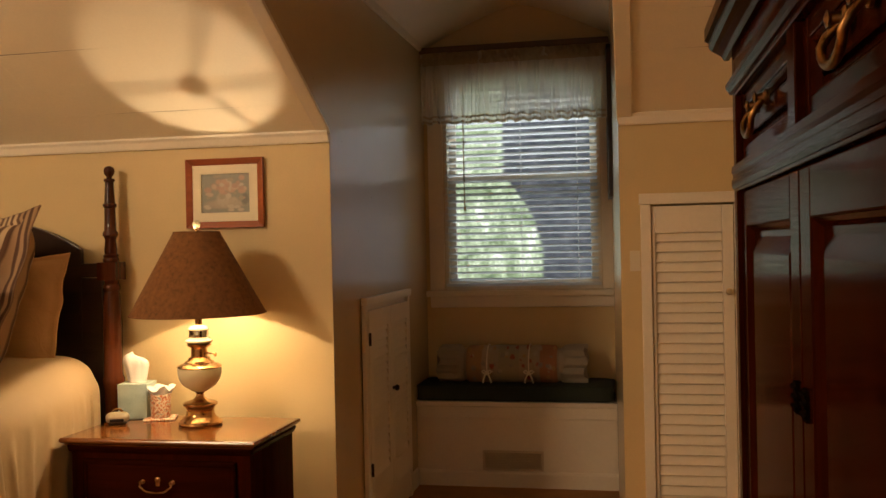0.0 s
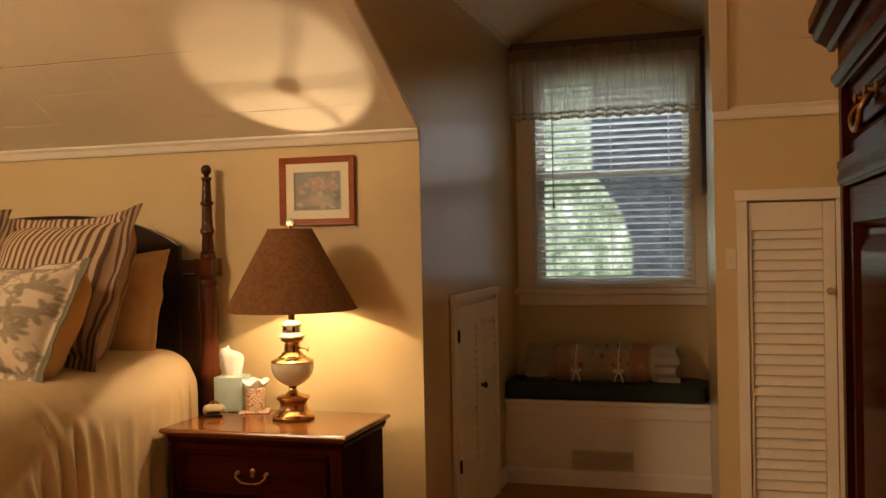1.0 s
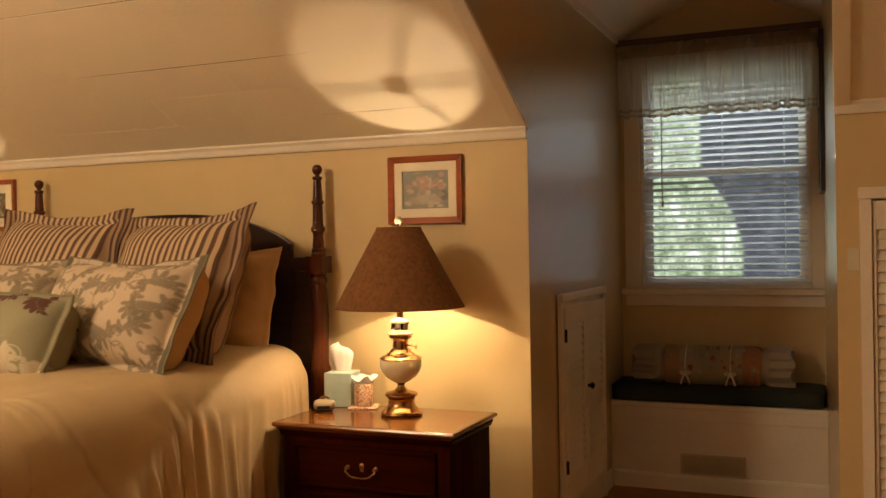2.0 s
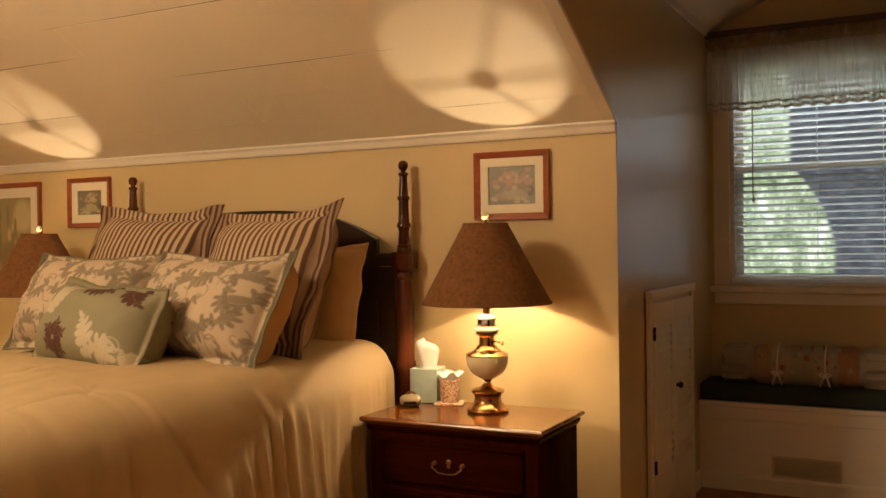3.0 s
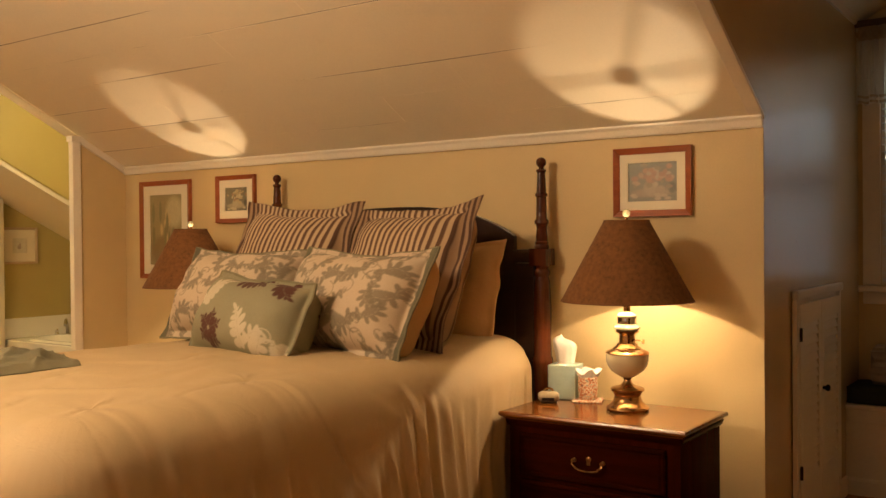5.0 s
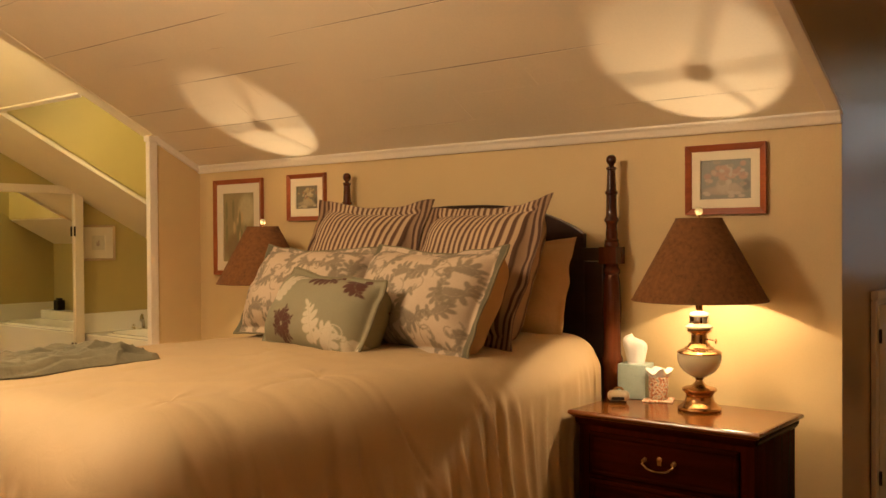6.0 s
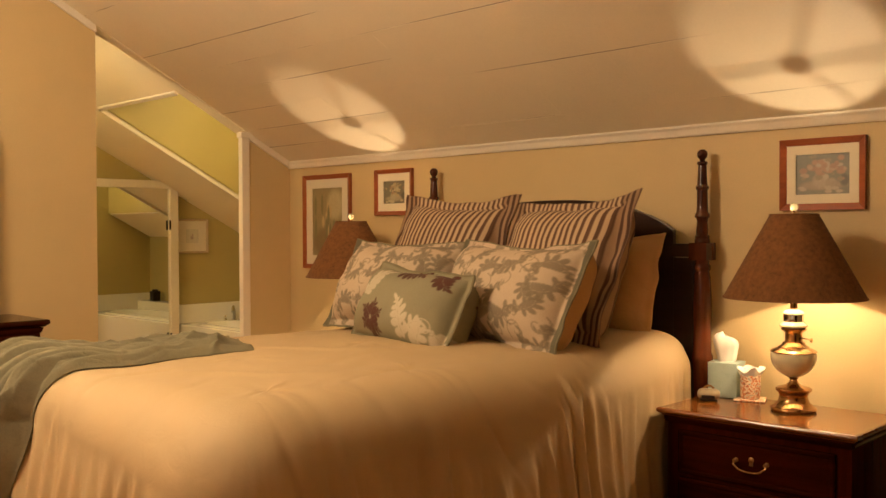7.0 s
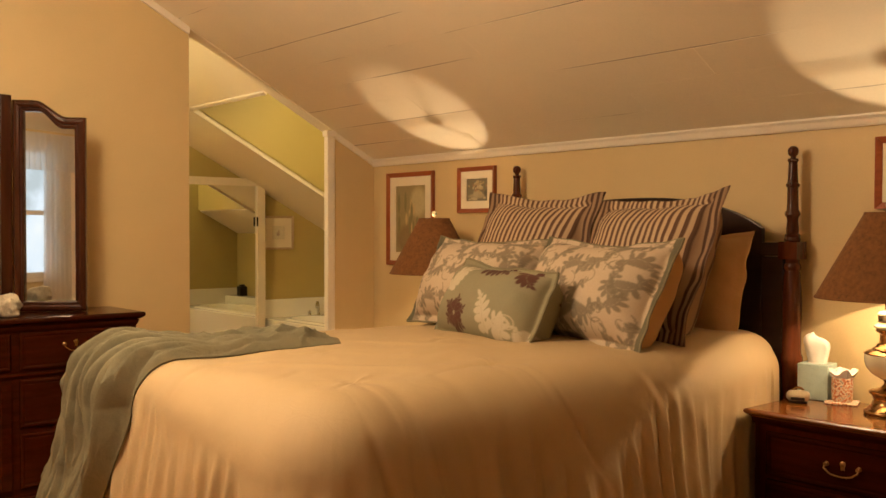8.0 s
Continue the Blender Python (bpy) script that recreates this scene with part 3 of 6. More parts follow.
prism(bm, [(SHX + 0.022, 2.966, roof(2.966) - 0.012), (LEFT_X - T - 0.002, 2.966, roof(2.966) - 0.012), (LEFT_X - T - 0.002, 2.992, roof(2.992) - 0.012), (SHX + 0.022, 2.992, roof(2.992) - 0.012)], (0, 0, 0.015))
setting("trim_shaft", bm, WHITE, "cream trim along the light shaft")


# ---- the bed ----
def turned_post(parent, x, y):
    prof = [(0.0, 1.748), (0.012, 1.746), (0.021, 1.737), (0.0235, 1.725), (0.021, 1.712), (0.012, 1.702), (0.011, 1.696), (0.022, 1.692), (0.024, 1.684),
            (0.018, 1.676), (0.019, 1.66), (0.022, 1.60), (0.023, 1.588), (0.029, 1.582), (0.029, 1.572), (0.023, 1.566), (0.024, 1.50), (0.026, 1.468),
            (0.032, 1.461), (0.033, 1.447), (0.026, 1.440), (0.023, 1.425), (0.027, 1.385), (0.026, 1.368), (0.033, 1.362), (0.030, 1.352), (0.034, 1.345), (0.034, 1.335), (0.028, 1.33)]
    bm = B()
    lathe(bm, list(reversed(prof)), (x, y, 0), 24)
    box(bm, x - 0.043, x + 0.043, y - 0.043, y + 0.043, 1.255, 1.332)
    low = [(0.03, 0.45), (0.038, 0.5), (0.042, 0.55), (0.036, 0.60), (0.042, 0.79), (0.048, 0.81), (0.048, 0.83), (0.041, 0.845), (0.040, 0.95), (0.043, 1.06), (0.036, 1.18), (0.031, 1.205), (0.037, 1.215), (0.037, 1.23), (0.030, 1.24), (0.032, 1.256)]
    lathe(bm, low, (x, y, 0), 24)
    box(bm, x - 0.045, x + 0.045, y - 0.045, y + 0.045, 0.18, 0.46)
    lathe(bm, [(0.02, 0.0), (0.03, 0.02), (0.024, 0.08), (0.036, 0.14), (0.036, 0.182)], (x, y, 0), 20)
    return part("bed_post", bm, POSTWOOD, parent, "turned cherry bed post with a ball finial", smooth=True)


BEDX0, BEDX1, BEDY0, BEDY1, BEDZ = -3.72, -2.0, 1.17, 3.62, 0.905
bed = thing("bed", "dark cherry four-post bed with an arched headboard", "bed")
for px in (-3.74, -2.062):
    turned_post(bed, px, 3.69)
bm = B()
pts = []
for i in range(41):
    x = -3.59 + (3.59 - 2.20) * i / 40
    u = (i / 40 - 0.5) * 2
    z = 1.392 + 0.15 * max(0.0, 1 - abs(u) ** 2.6) ** 0.9
    pts.append((x, 3.675, z))
pts += [(-2.20, 3.675, 0.45), (-3.59, 3.675, 0.45)]
prism(bm, pts, (0, 0.03, 0))
part("headboard", bm, DARKWOOD, bed, "near-black arched headboard panel", bevel=0.004)
bm = B()
for xa, xb in ((-3.70, -3.59), (-2.20, -2.10)):
    bm = B()
    box(bm, xa, xb, 3.67, 3.71, 1.268, 1.328)
    box(bm, xa, xb, 3.678, 3.704, 0.45, 1.265)
    part("headboard_rail", bm, DARKWOOD, bed, bevel=0.004)
for xa in (-3.66, -2.10):
    bm = B()
    box(bm, xa, xa + 0.04, 1.35, 3.65, 0.22, 0.40)
    part("side_rail", bm, CHERRY, bed, bevel=0.006)
bm = B()
box(bm, -3.66, -2.06, 1.31, 1.35, 0.22, 0.40)
part("foot_rail", bm, CHERRY, bed, bevel=0.006)
for px in (-3.62, -2.1):
    bm = B()
    lathe(bm, [(0.03, 0.0), (0.04, 0.03), (0.03, 0.1), (0.045, 0.2), (0.045, 0.41)], (px, 1.33, 0), 18)
    part("foot_leg", bm, POSTWOOD, bed, smooth=True)
bm = B()
box(bm, -3.62, -2.14, 1.40, 3.54, 0.40, 0.78)
part("mattress", bm, LINING, bed, "covered mattress and box spring", bevel=0.04)


def perimeter(n, hx, hy, r, low=None):
    """Points and outward normals round a rounded rectangle; low: another radius for the corners at -y."""
    q = low or r
    out, seg = [], [(hx - r, hy - r, 0.0, r), (-(hx - r), hy - r, 90.0, r), (-(hx - q), -(hy - q), 180.0, q), (hx - q, -(hy - q), 270.0, q)]
    path = []
    for cx, cy, a0, r in seg:
        for k in range(13):
            a = radians(a0 + 90 * k / 12)
            path.append((cx + r * math.cos(a), cy + r * math.sin(a), math.cos(a), math.sin(a)))
    path.append(path[0])
    lens = [0.0]
    for p, q in zip(path, path[1:]):
        lens.append(lens[-1] + math.hypot(q[0] - p[0], q[1] - p[1]))
    for i in range(n):
        s = lens[-1] * i / n
        k = max(j for j in range(len(path) - 1) if lens[j] <= s)
        f = (s - lens[k]) / max(1e-9, lens[k + 1] - lens[k])
        p, q = path[k], path[k + 1]
        out.append((s, *(p[j] + f * (q[j] - p[j]) for j in range(4))))
    return out


BCX, BCY, BHX, BHY = (BEDX0 + BEDX1) / 2, (BEDY0 + BEDY1) / 2, (BEDX1 - BEDX0) / 2, (BEDY1 - BEDY0) / 2


TUFTS = [(-2.30, 1.52), (-2.30, 2.10), (-2.30, 2.68), (-2.86, 1.80), (-2.86, 2.36), (-3.42, 1.52), (-3.42, 2.10), (-2.14, 1.36)]


def top_z(x, y):
    """Height of the comforter's upper face, with soft swells and a few creases."""
    u, v = (x - BCX) / BHX, (y - BCY) / BHY
    z = BEDZ + 0.030 * (1 - u * u) * (1 - 0.5 * v * v)
    z += 0.012 * noise.noise((x * 1.7, y * 1.7, 0.3)) + 0.006 * noise.noise((x * 4.1, y * 3.3, 2.3))
    c = noise.noise((x * 1.1 + 3, y * 1.6, 7.7))
    z += 0.006 * math.exp(-(c / 0.05) ** 2) * (0.5 + noise.noise((x * 2, y * 2, 4.4)))
    head = min(1.0, max(0.0, (y - 2.95) / 0.45))
    z += 0.040 * head * head * (3 - 2 * head)
    edge = max(abs(u), abs(v)) ** 6
    z += 0.008 * edge * noise.noise((x * 9, y * 9, 6.1))
    for tx, ty in TUFTS:
        dx, dy = x - tx, y - ty
        r = math.hypot(dx, dy)
        if r < 0.24:
            a = math.atan2(dy, dx)
            spoke = noise.noise((2.6 * math.cos(a) + tx * 9, 2.6 * math.sin(a), ty * 5))
            z += -0.006 * math.exp(-(r / 0.03) ** 2) + 0.0045 * spoke * math.exp(-((r - 0.07) / 0.08) ** 2)
    z += 0.0035 * noise.noise((x * 11 + 2 * noise.noise((x * 2, y * 2, 1)), y * 7, 3.9))
    c2 = noise.noise((x * 2.3 + 7, y * 1.3 + 2, 1.7))
    z -= 0.004 * math.exp(-(c2 / 0.05) ** 2) * (0.4 + noise.noise((x * 1.5, y * 1.5, 8.4)))
    return z


def smooth01(k):
    k = min(1.0, max(0.0, k))
    return k * k * (3 - 2 * k)


def roll_at(px, py):
    """Radius of the rolled edge: tight by the headboard, plump towards the open corner of the foot."""
    return ROLL + 0.085 * smooth01((0.95 - py) / 1.7) * smooth01((px + 0.3) / 1.1)


def pleats(s, z):
    """Upright gathers along the side of the comforter, uneven in width and depth; about -0.5 to 1."""
    b = s + 0.05 * noise.noise((s * 2.5, z * 2.4, 4.0)) + 0.015 * noise.noise((s * 7.0, z * 5.0, 1.0))
    a = 2 * math.pi * b / 0.105 + 7.0 * noise.noise((b * 1.3, 2.0, 0.5))
    c = 2 * math.pi * b / 0.047 + 6.0 * noise.noise((b * 2.1, 5.0, 3.5))
    return (0.5 + 0.5 * math.cos(a)) ** 1.6 + 0.42 * (0.5 + 0.5 * math.cos(c)) * (0.6 + noise.noise((b * 4, 1.0, 9.0))) + 0.5 * noise.noise((b * 3.0, z * 0.8, 6.0)) - 0.5


bm = B()
N, ROLL, HEM = 1300, 0.152, 0.20
rim = perimeter(N, BHX, BHY, 0.20, 0.26)
rings = []
TOP = 56
for lev in range(TOP + 62):
    ring = []
    for s, px, py, nx, ny in rim:
        R = roll_at(px, py)
        if lev < TOP:                               # upper face, from the middle outwards
            k = ((lev + 1) / TOP) ** 0.85
            x, y = BCX + (px - R * nx) * k, BCY + (py - R * ny) * k
            z = top_z(x, y)
        else:
            zt = top_z(BCX + px - R * nx, BCY + py - R * ny)
            if lev < TOP + 22:                           # rolled edge
                a = radians(90 * (lev - TOP + 1) / 22)
                off, z = -R + R * math.sin(a), zt - R * (1 - math.cos(a))
                fall = 0.30 * max(0.0, (lev - TOP - 8) / 14) - 0.30
            else:
                f = (lev - TOP - 21) / 40
                off, z = 0.0, (zt - R) * (1 - f) + HEM * f
                fall = f
            near = smooth01((BCY + py - 2.70) / 0.35) if nx > 0 else 0.0     # held in beside the nightstand
            begin = -0.10 + 0.30 * noise.noise((s * 3.7, 8.0, 1.5)) + 0.10 * noise.noise((s * 12, 2.0, 1.5))
            gather = smooth01((fall - begin) / 0.30) * (0.55 + 0.8 * max(0.0, 0.35 + noise.noise((s * 1.7, 3.0, 2.0))))
            flare = max(0.0, fall)
            off += (0.085 * flare ** 1.2) * (1 - near) + 0.033 * pleats(s, z) * gather * (1 - 0.55 * near) * (0.7 + 0.6 * flare)
            off += 0.022 * noise.noise((s * 2.3, z * 2.0, 2.2)) * smooth01((fall + 0.3) / 0.3) * (1 - 0.6 * near)
            pinch = noise.noise((s * 2.9 + 1.6 * z, z * 1.2 - s * 0.4, 5.5))          # slanting creases under the roll
            off -= 0.013 * math.exp(-(pinch / 0.06) ** 2) * math.exp(-((fall - 0.02) / 0.22) ** 2)
            x, y = BCX + px + nx * off, BCY + py + ny * off
        ring.append(bm.verts.new((x, y, z)))
    rings.append(ring)
hub = bm.verts.new((BCX, BCY, top_z(BCX, BCY)))
for i in range(N):
    bm.faces.new((hub, rings[0][i], rings[0][(i + 1) % N]))
for a, b in zip(rings, rings[1:]):
    for i in range(N):
        bm.faces.new((a[i], b[i], b[(i + 1) % N], a[(i + 1) % N]))
comforter = new("comforter", mesh_of("comforter", bm, COMFORT, smooth=True))
for p in comforter.data.polygons:
    p.use_smooth = True
tagged(comforter, "plump tan cotton comforter draped over the bed", "bedding")


# ---- throw over the foot of the bed ----
def over_foot(x, v):
    """A point v metres along a cloth that lies on the bed and falls over its foot, with its outward normal."""
    edge = BEDY0 + ROLL
    flat_len = 0.66
    turn = min(0.25, max(0.0, -3.46 - x))
    inset = 0.26 - math.sqrt(0.26 ** 2 - turn ** 2)      # round the corner of the bed
    if v < flat_len:
        y = edge + (flat_len - v)
        return Vector((x, y, top_z(x, y))), Vector((0, 0, 1))
    w = v - flat_len
    arc = ROLL * math.pi / 2
    z0 = top_z(x, edge)
    if w < arc:
        a = w / ROLL
        return Vector((x, edge + inset * math.sin(a) - ROLL * math.sin(a), z0 - ROLL * (1 - math.cos(a)))), Vector((0, -math.sin(a), math.cos(a)))
    fall = w - arc
    out = 0.030 * smooth01(fall / 0.25) + 0.085 * min(1.2, fall / 0.55) ** 1.2
    return Vector((x - 0.17 * fall * min(1.0, fall / 0.3), BEDY0 + inset - out, z0 - ROLL - fall)), Vector((0, -1, 0))


bm = B()
NU, NV, LONG = 240, 240, 1.60
rise = np.zeros((NV + 1, NU + 1))
for j in range(NV + 1):
    v = LONG * j / NV
    crumple = math.exp(-(v / 0.55) ** 2)
    for i in range(NU + 1):
        u = i / NU
        w = u + 0.085 * noise.noise((v * 1.5, u * 2, 3.0)) + 0.035 * noise.noise((v * 4.2, u * 5, 8.0)) - 0.13 * v
        a1 = math.pi * (w * 5.6 + 0.75 * noise.noise((w * 3.0, v * 1.1, 2.2)))
        a2 = math.pi * (w * 15.0 + 1.1 * noise.noise((w * 4.0, v * 2.0, 7.7)))
        n3 = 1 - abs(noise.noise((u * 5 + 2.4 * v, v * 8.0 - u * 3, 6.5))) * 2.6
        n4 = 1 - abs(noise.noise((u * 13 - 3.0 * v, v * 7.0 + u * 3, 4.4))) * 2.8
        deep = 0.75 + 0.8 * noise.noise((u * 3.5, v * 2.2, 1.1))
        fine_ = 0.6 + 1.0 * noise.noise((u * 6.0, v * 3.0, 4.1))
        folds = 0.074 * abs(math.sin(a1)) ** 0.6 * max(0.15, deep) + 0.050 * abs(math.sin(a2)) ** 0.7 * max(0.0, fine_)
        rise[j, i] = 0.002 + folds * (0.42 + 0.58 * smooth01((v - 0.45) / 0.5)) + 0.020 * crumple * max(0.0, n3) ** 1.8 + 0.018 * max(0.0, n4) ** 1.6 * (0.5 + noise.noise((u * 3, v * 3, 9.3)))
for _ in range(1):                                 # let the folds round off
    e = np.pad(rise, 1, mode="edge")
    rise = (2 * rise + e[:-2, 1:-1] + e[2:, 1:-1] + e[1:-1, :-2] + e[1:-1, 2:]) / 6
grid = []
for j in range(NV + 1):
    v = LONG * j / NV
    f = min(1.0, v / 0.9)
    xl, xr = -3.30 - 0.38 * f ** 0.8, -2.96 - 0.17 * f ** 1.6
    row = []
    for i in range(NU + 1):
        u = i / NU
        x = xl + (xr - xl) * u
        lead = 0.10 * (u - 0.5) * (1 - f) + 0.05 * noise.noise((u * 5, 0, 2)) * (1 - f)
        p, n = over_foot(x, max(0.0, v + lead))
        side = min(u, 1 - u)
        lift = (0.007 + rise[j, i]) * (0.06 + 0.94 * min(1.0, side / 0.07)) * (0.35 + 0.65 * min(1.0, v / 0.14))
        q = p + n * lift
        q.x += 0.025 * noise.noise((u * 3, v * 1.6, 8.0))
        row.append(bm.verts.new(q))
    grid.append(row)
for a, b in zip(grid, grid[1:]):
    for i in range(NU):
        bm.faces.new((a[i], a[i + 1], b[i + 1], b[i]))
blanket = new("throw_blanket", mesh_of("throw_blanket", bm, THROWM, smooth=True))
sol = blanket.modifiers.new("thick", "SOLIDIFY")
sol.thickness, sol.offset = 0.008, -1
tagged(blanket, "sage green knitted throw crumpled over the foot of the bed", "blanket")


# ---- pillows ----
def oval(X, Y, cx, cy, ang, half, wide):
    """Coverage of a soft-edged oval; 0 to 1."""
    c, s = math.cos(ang), math.sin(ang)
    U, V = (X - cx) * c + (Y - cy) * s, (Y - cy) * c - (X - cx) * s
    return np.clip((1 - np.sqrt((U / half) ** 2 + (V / wide) ** 2)) * wide / 0.0035, 0, 1)


def lobed_leaf(X, Y, cx, cy, ang, size, curl=0.8, lobes=4, wide=0.46):
    """Coverage of a curling leaf with rounded lobes on both sides and a pale midrib."""
    m = np.zeros(len(X))
    x, y, a, step = cx, cy, ang, size / (lobes + 1.2)
    rib = np.zeros(len(X))
    for k in range(lobes + 1):
        f = k / lobes
        reach = size * wide * (0.85 + 0.7 * f - 1.1 * f * f)
        m = np.maximum(m, oval(X, Y, x + 0.4 * step * math.cos(a), y + 0.4 * step * math.sin(a), a, step * 0.8, reach * 0.34))
        for sg in (-1, 1):
            b = a + sg * radians(62 - 26 * f)
            m = np.maximum(m, oval(X, Y, x + 0.5 * reach * math.cos(b), y + 0.5 * reach * math.sin(b), b + sg * 0.25, reach * 0.56, reach * 0.31))
        rib = np.maximum(rib, oval(X, Y, x + 0.5 * step * math.cos(a), y + 0.5 * step * math.sin(a), a, step * 0.62, 0.0032))
        x, y, a = x + step * math.cos(a), y + step * math.sin(a), a + curl / lobes
    m = np.maximum(m, oval(X, Y, x, y, a, step * 0.9, size * wide * 0.17))
    return m * (1 - 0.45 * rib)


def tendril(X, Y, cx, cy, ang, size, width=0.0035):
    """Coverage of a thin curling stem."""
    c, s = math.cos(ang), math.sin(ang)
    U, V = ((X - cx) * c + (Y - cy) * s), (-(X - cx) * s + (Y - cy) * c)
    r = np.hypot(U, V)
    a = np.arctan2(V, U)
    return np.clip((width - np.abs(r - size * (0.55 + 0.14 * a))) / 0.002, 0, 1)


def pillow(name, m, w, h, thick, material, label, flange=0.03, n=(44, 34), colours=None, seed=1, group="", sag=0.02, ears=0.02, piping=None, full=3.4, cord=0.0052):
    """A stuffed cushion with a stitched edge; local x is its width, z its height and -y its face."""
    nu, nv = n
    nz = lambda a, b, c: noise.noise((a, b, c + seed * 3.7))
    bm = B()
    sides = []
    for sgn in (-1, 1):
        g = []
        for j in range(nv + 1):
            row = []
            for i in range(nu + 1):
                u, v = 2 * i / nu - 1, 2 * j / nv - 1
                pull = 1 + ears * (abs(u) * abs(v)) ** 2.5
                inx = 1 - 0.05 * (1 - abs(u) ** 3) * abs(v) ** 6
                x = u * w / 2 * pull * (1 - 0.035 * (1 - v * v))
                z = h / 2 + v * h / 2 * pull * (1 - 0.03 * (1 - u * u))
                ui, vi = min(1.0, abs(u) / (1 - flange * 2 / w)), min(1.0, abs(v) / (1 - flange * 2 / h))
                body = max(0.0, (1 - ui ** full)) ** 0.60 * max(0.0, (1 - vi ** full)) ** 0.60
                if sgn > 0:
                    body = max(0.0, (1 - ui ** 7)) ** 0.5 * max(0.0, (1 - vi ** 7)) ** 0.5
                y = sgn * (0.004 + thick * (0.5 if sgn < 0 else 0.62) * body)
                edge = max(ui, vi)
                pucker = (0.5 + edge) * body ** 0.5
                y += sgn * (0.010 * nz(x * 7, z * 7, 1) + 0.006 * nz(x * 17, z * 14, 4)) * pucker
                if body <= 0.02:
                    y += 0.012 * nz(x * 12, z * 12, 2) + min(1.0, flange / 0.05) ** 3 * (0.030 * nz(x * 5, z * 5, 7) - 0.012)
                    z -= 0.018 * min(1.0, flange / 0.05) ** 3 * abs(nz(x * 6, v * 2, 3)) * max(0.0, v)
                y += 0.02 * nz(x * 2.5, z * 2.5, 9)
                z -= sag * (1 - u * u) * max(0.0, v) ** 2 - 0.012 * nz(x * 6, v, 5) * max(0, v)
                x += 0.012 * nz(v * 3, u, 6)
                row.append(bm.verts.new((x, y, z)))
            g.append(row)
        sides.append(g)
        for j in range(nv):
            for i in range(nu):
                f = (g[j][i], g[j][i + 1], g[j + 1][i + 1], g[j + 1][i])
                bm.faces.new(f if sgn < 0 else tuple(reversed(f)))
    a, b = sides
    loop = [(0, i) for i in range(nu)] + [(j, nu) for j in range(nv)] + [(nv, nu - i) for i in range(nu)] + [(nv - j, 0) for j in range(nv)]
    for (j0, i0), (j1, i1) in zip(loop, loop[1:] + loop[:1]):
        bm.faces.new((a[j1][i1], a[j0][i0], b[j0][i0], b[j1][i1]))
    edge_pts = [(a[j][i].co + b[j][i].co) / 2 for j, i in loop]
    me = mesh_of(name, bm, material, smooth=False)
    for p in me.polygons:
        p.use_smooth = True
    if colours is not None:
        co = np.empty(len(me.vertices) * 3)
        me.vertices.foreach_get("co", co)
        co = co.reshape(-1, 3)
        rgb = np.concatenate([colours(co[:, 0], co[:, 2], co[:, 1]), np.ones((len(co), 1))], 1)
        layer = me.color_attributes.new("print", "FLOAT_COLOR", "POINT")
        layer.data.foreach_set("color", rgb.ravel())
    ob = new(name, me)
    ob.matrix_world = m
    if piping is not None:
        bm = B()
        pts_ = edge_pts[::3]
        tube(bm, pts_ + pts_[:1], cord, 6)
        part("piping", bm, piping, ob, "corded edge", smooth=True)
    return tagged(ob, label, "pillow", group)


def blend(out, mask, colour):
    out += mask[:, None] * (np.array(colour) - out)


def damask(w, h, base, leaf, piping, back, seed):
    """Scrolling sprays of lobed leaves on a pale ground."""
    r = random.Random(seed)
    sprays = []
    for j in range(5):
        for i in range(8):
            sprays.append(((i + 0.5 * (j % 2) + r.uniform(-0.16, 0.16)) * 0.122 - w / 2, j * 0.108 + 0.01 + r.uniform(-0.025, 0.025), r.uniform(0, 6.28), r.choice((-1, 1)), r.uniform(0.85, 1.15)))

    def colours(X, Z, Y):
        out = np.tile(np.array(base, float), (len(X), 1))
        for cx, cz, a, sg, k in sprays:
            m = lobed_leaf(X, Z, cx, cz, a, 0.102 * k, sg * 1.7, 4, 0.40)
            m = np.maximum(m, lobed_leaf(X, Z, cx - 0.01 * math.cos(a), cz - 0.01 * math.sin(a), a + sg * 2.2, 0.066 * k, sg * 1.3, 2, 0.52))
            m = np.maximum(m, 0.8 * tendril(X, Z, cx - 0.06 * math.cos(a), cz - 0.06 * math.sin(a), a + 2.0 * sg, 0.045))
            blend(out, m * 0.86, leaf)
        blend(out, np.clip((np.abs(X) - (w / 2 - 0.034)) / 0.005, 0, 1), piping)
        out[Y > 0.010] = back
        return out
    return colours


def sage_print(w, h):
    """A few large cream sprays and brown blooms on a sage ground."""
    cream, brown = (0.58, 0.50, 0.36), (0.095, 0.032, 0.018)
    leaves = [(0.06, 0.06, 1.95, 0.18, 0.5, 4, 0.34, cream), (0.09, 0.08, 1.0, 0.10, -1.2, 3, 0.42, cream), (0.10, 0.03, 0.35, 0.13, 1.6, 4, 0.40, cream), (0.22, 0.035, 1.2, 0.09, 1.6, 3, 0.45, cream),
              (-0.285, 0.20, 1.15, 0.16, -0.6, 4, 0.42, cream), (-0.12, 0.330, 0.04, 0.16, -0.3, 4, 0.36, brown), (0.130, 0.352, -1.15, 0.105, 0.6, 4, 0.50, brown)]
    leaves += [(-0.175 + 0.012 * math.cos(a), 0.095 + 0.012 * math.sin(a), a, 0.066, 0.4, 3, 0.55, brown) for a in (0.3, 1.35, 2.4, 3.5, 4.6, 5.5)]

    def colours(X, Z, Y):
        out = np.tile(np.array((0.29, 0.262, 0.16)), (len(X), 1))
        for cx, cz, a, sz, curl, n, wd, col in leaves:
            blend(out, lobed_leaf(X - 0.085, Z, cx, cz, a, sz, curl, n, wd), col)
        blend(out, 0.8 * tendril(X - 0.085, Z, 0.17, 0.10, 0.6, 0.05), cream)
        return out
    return colours


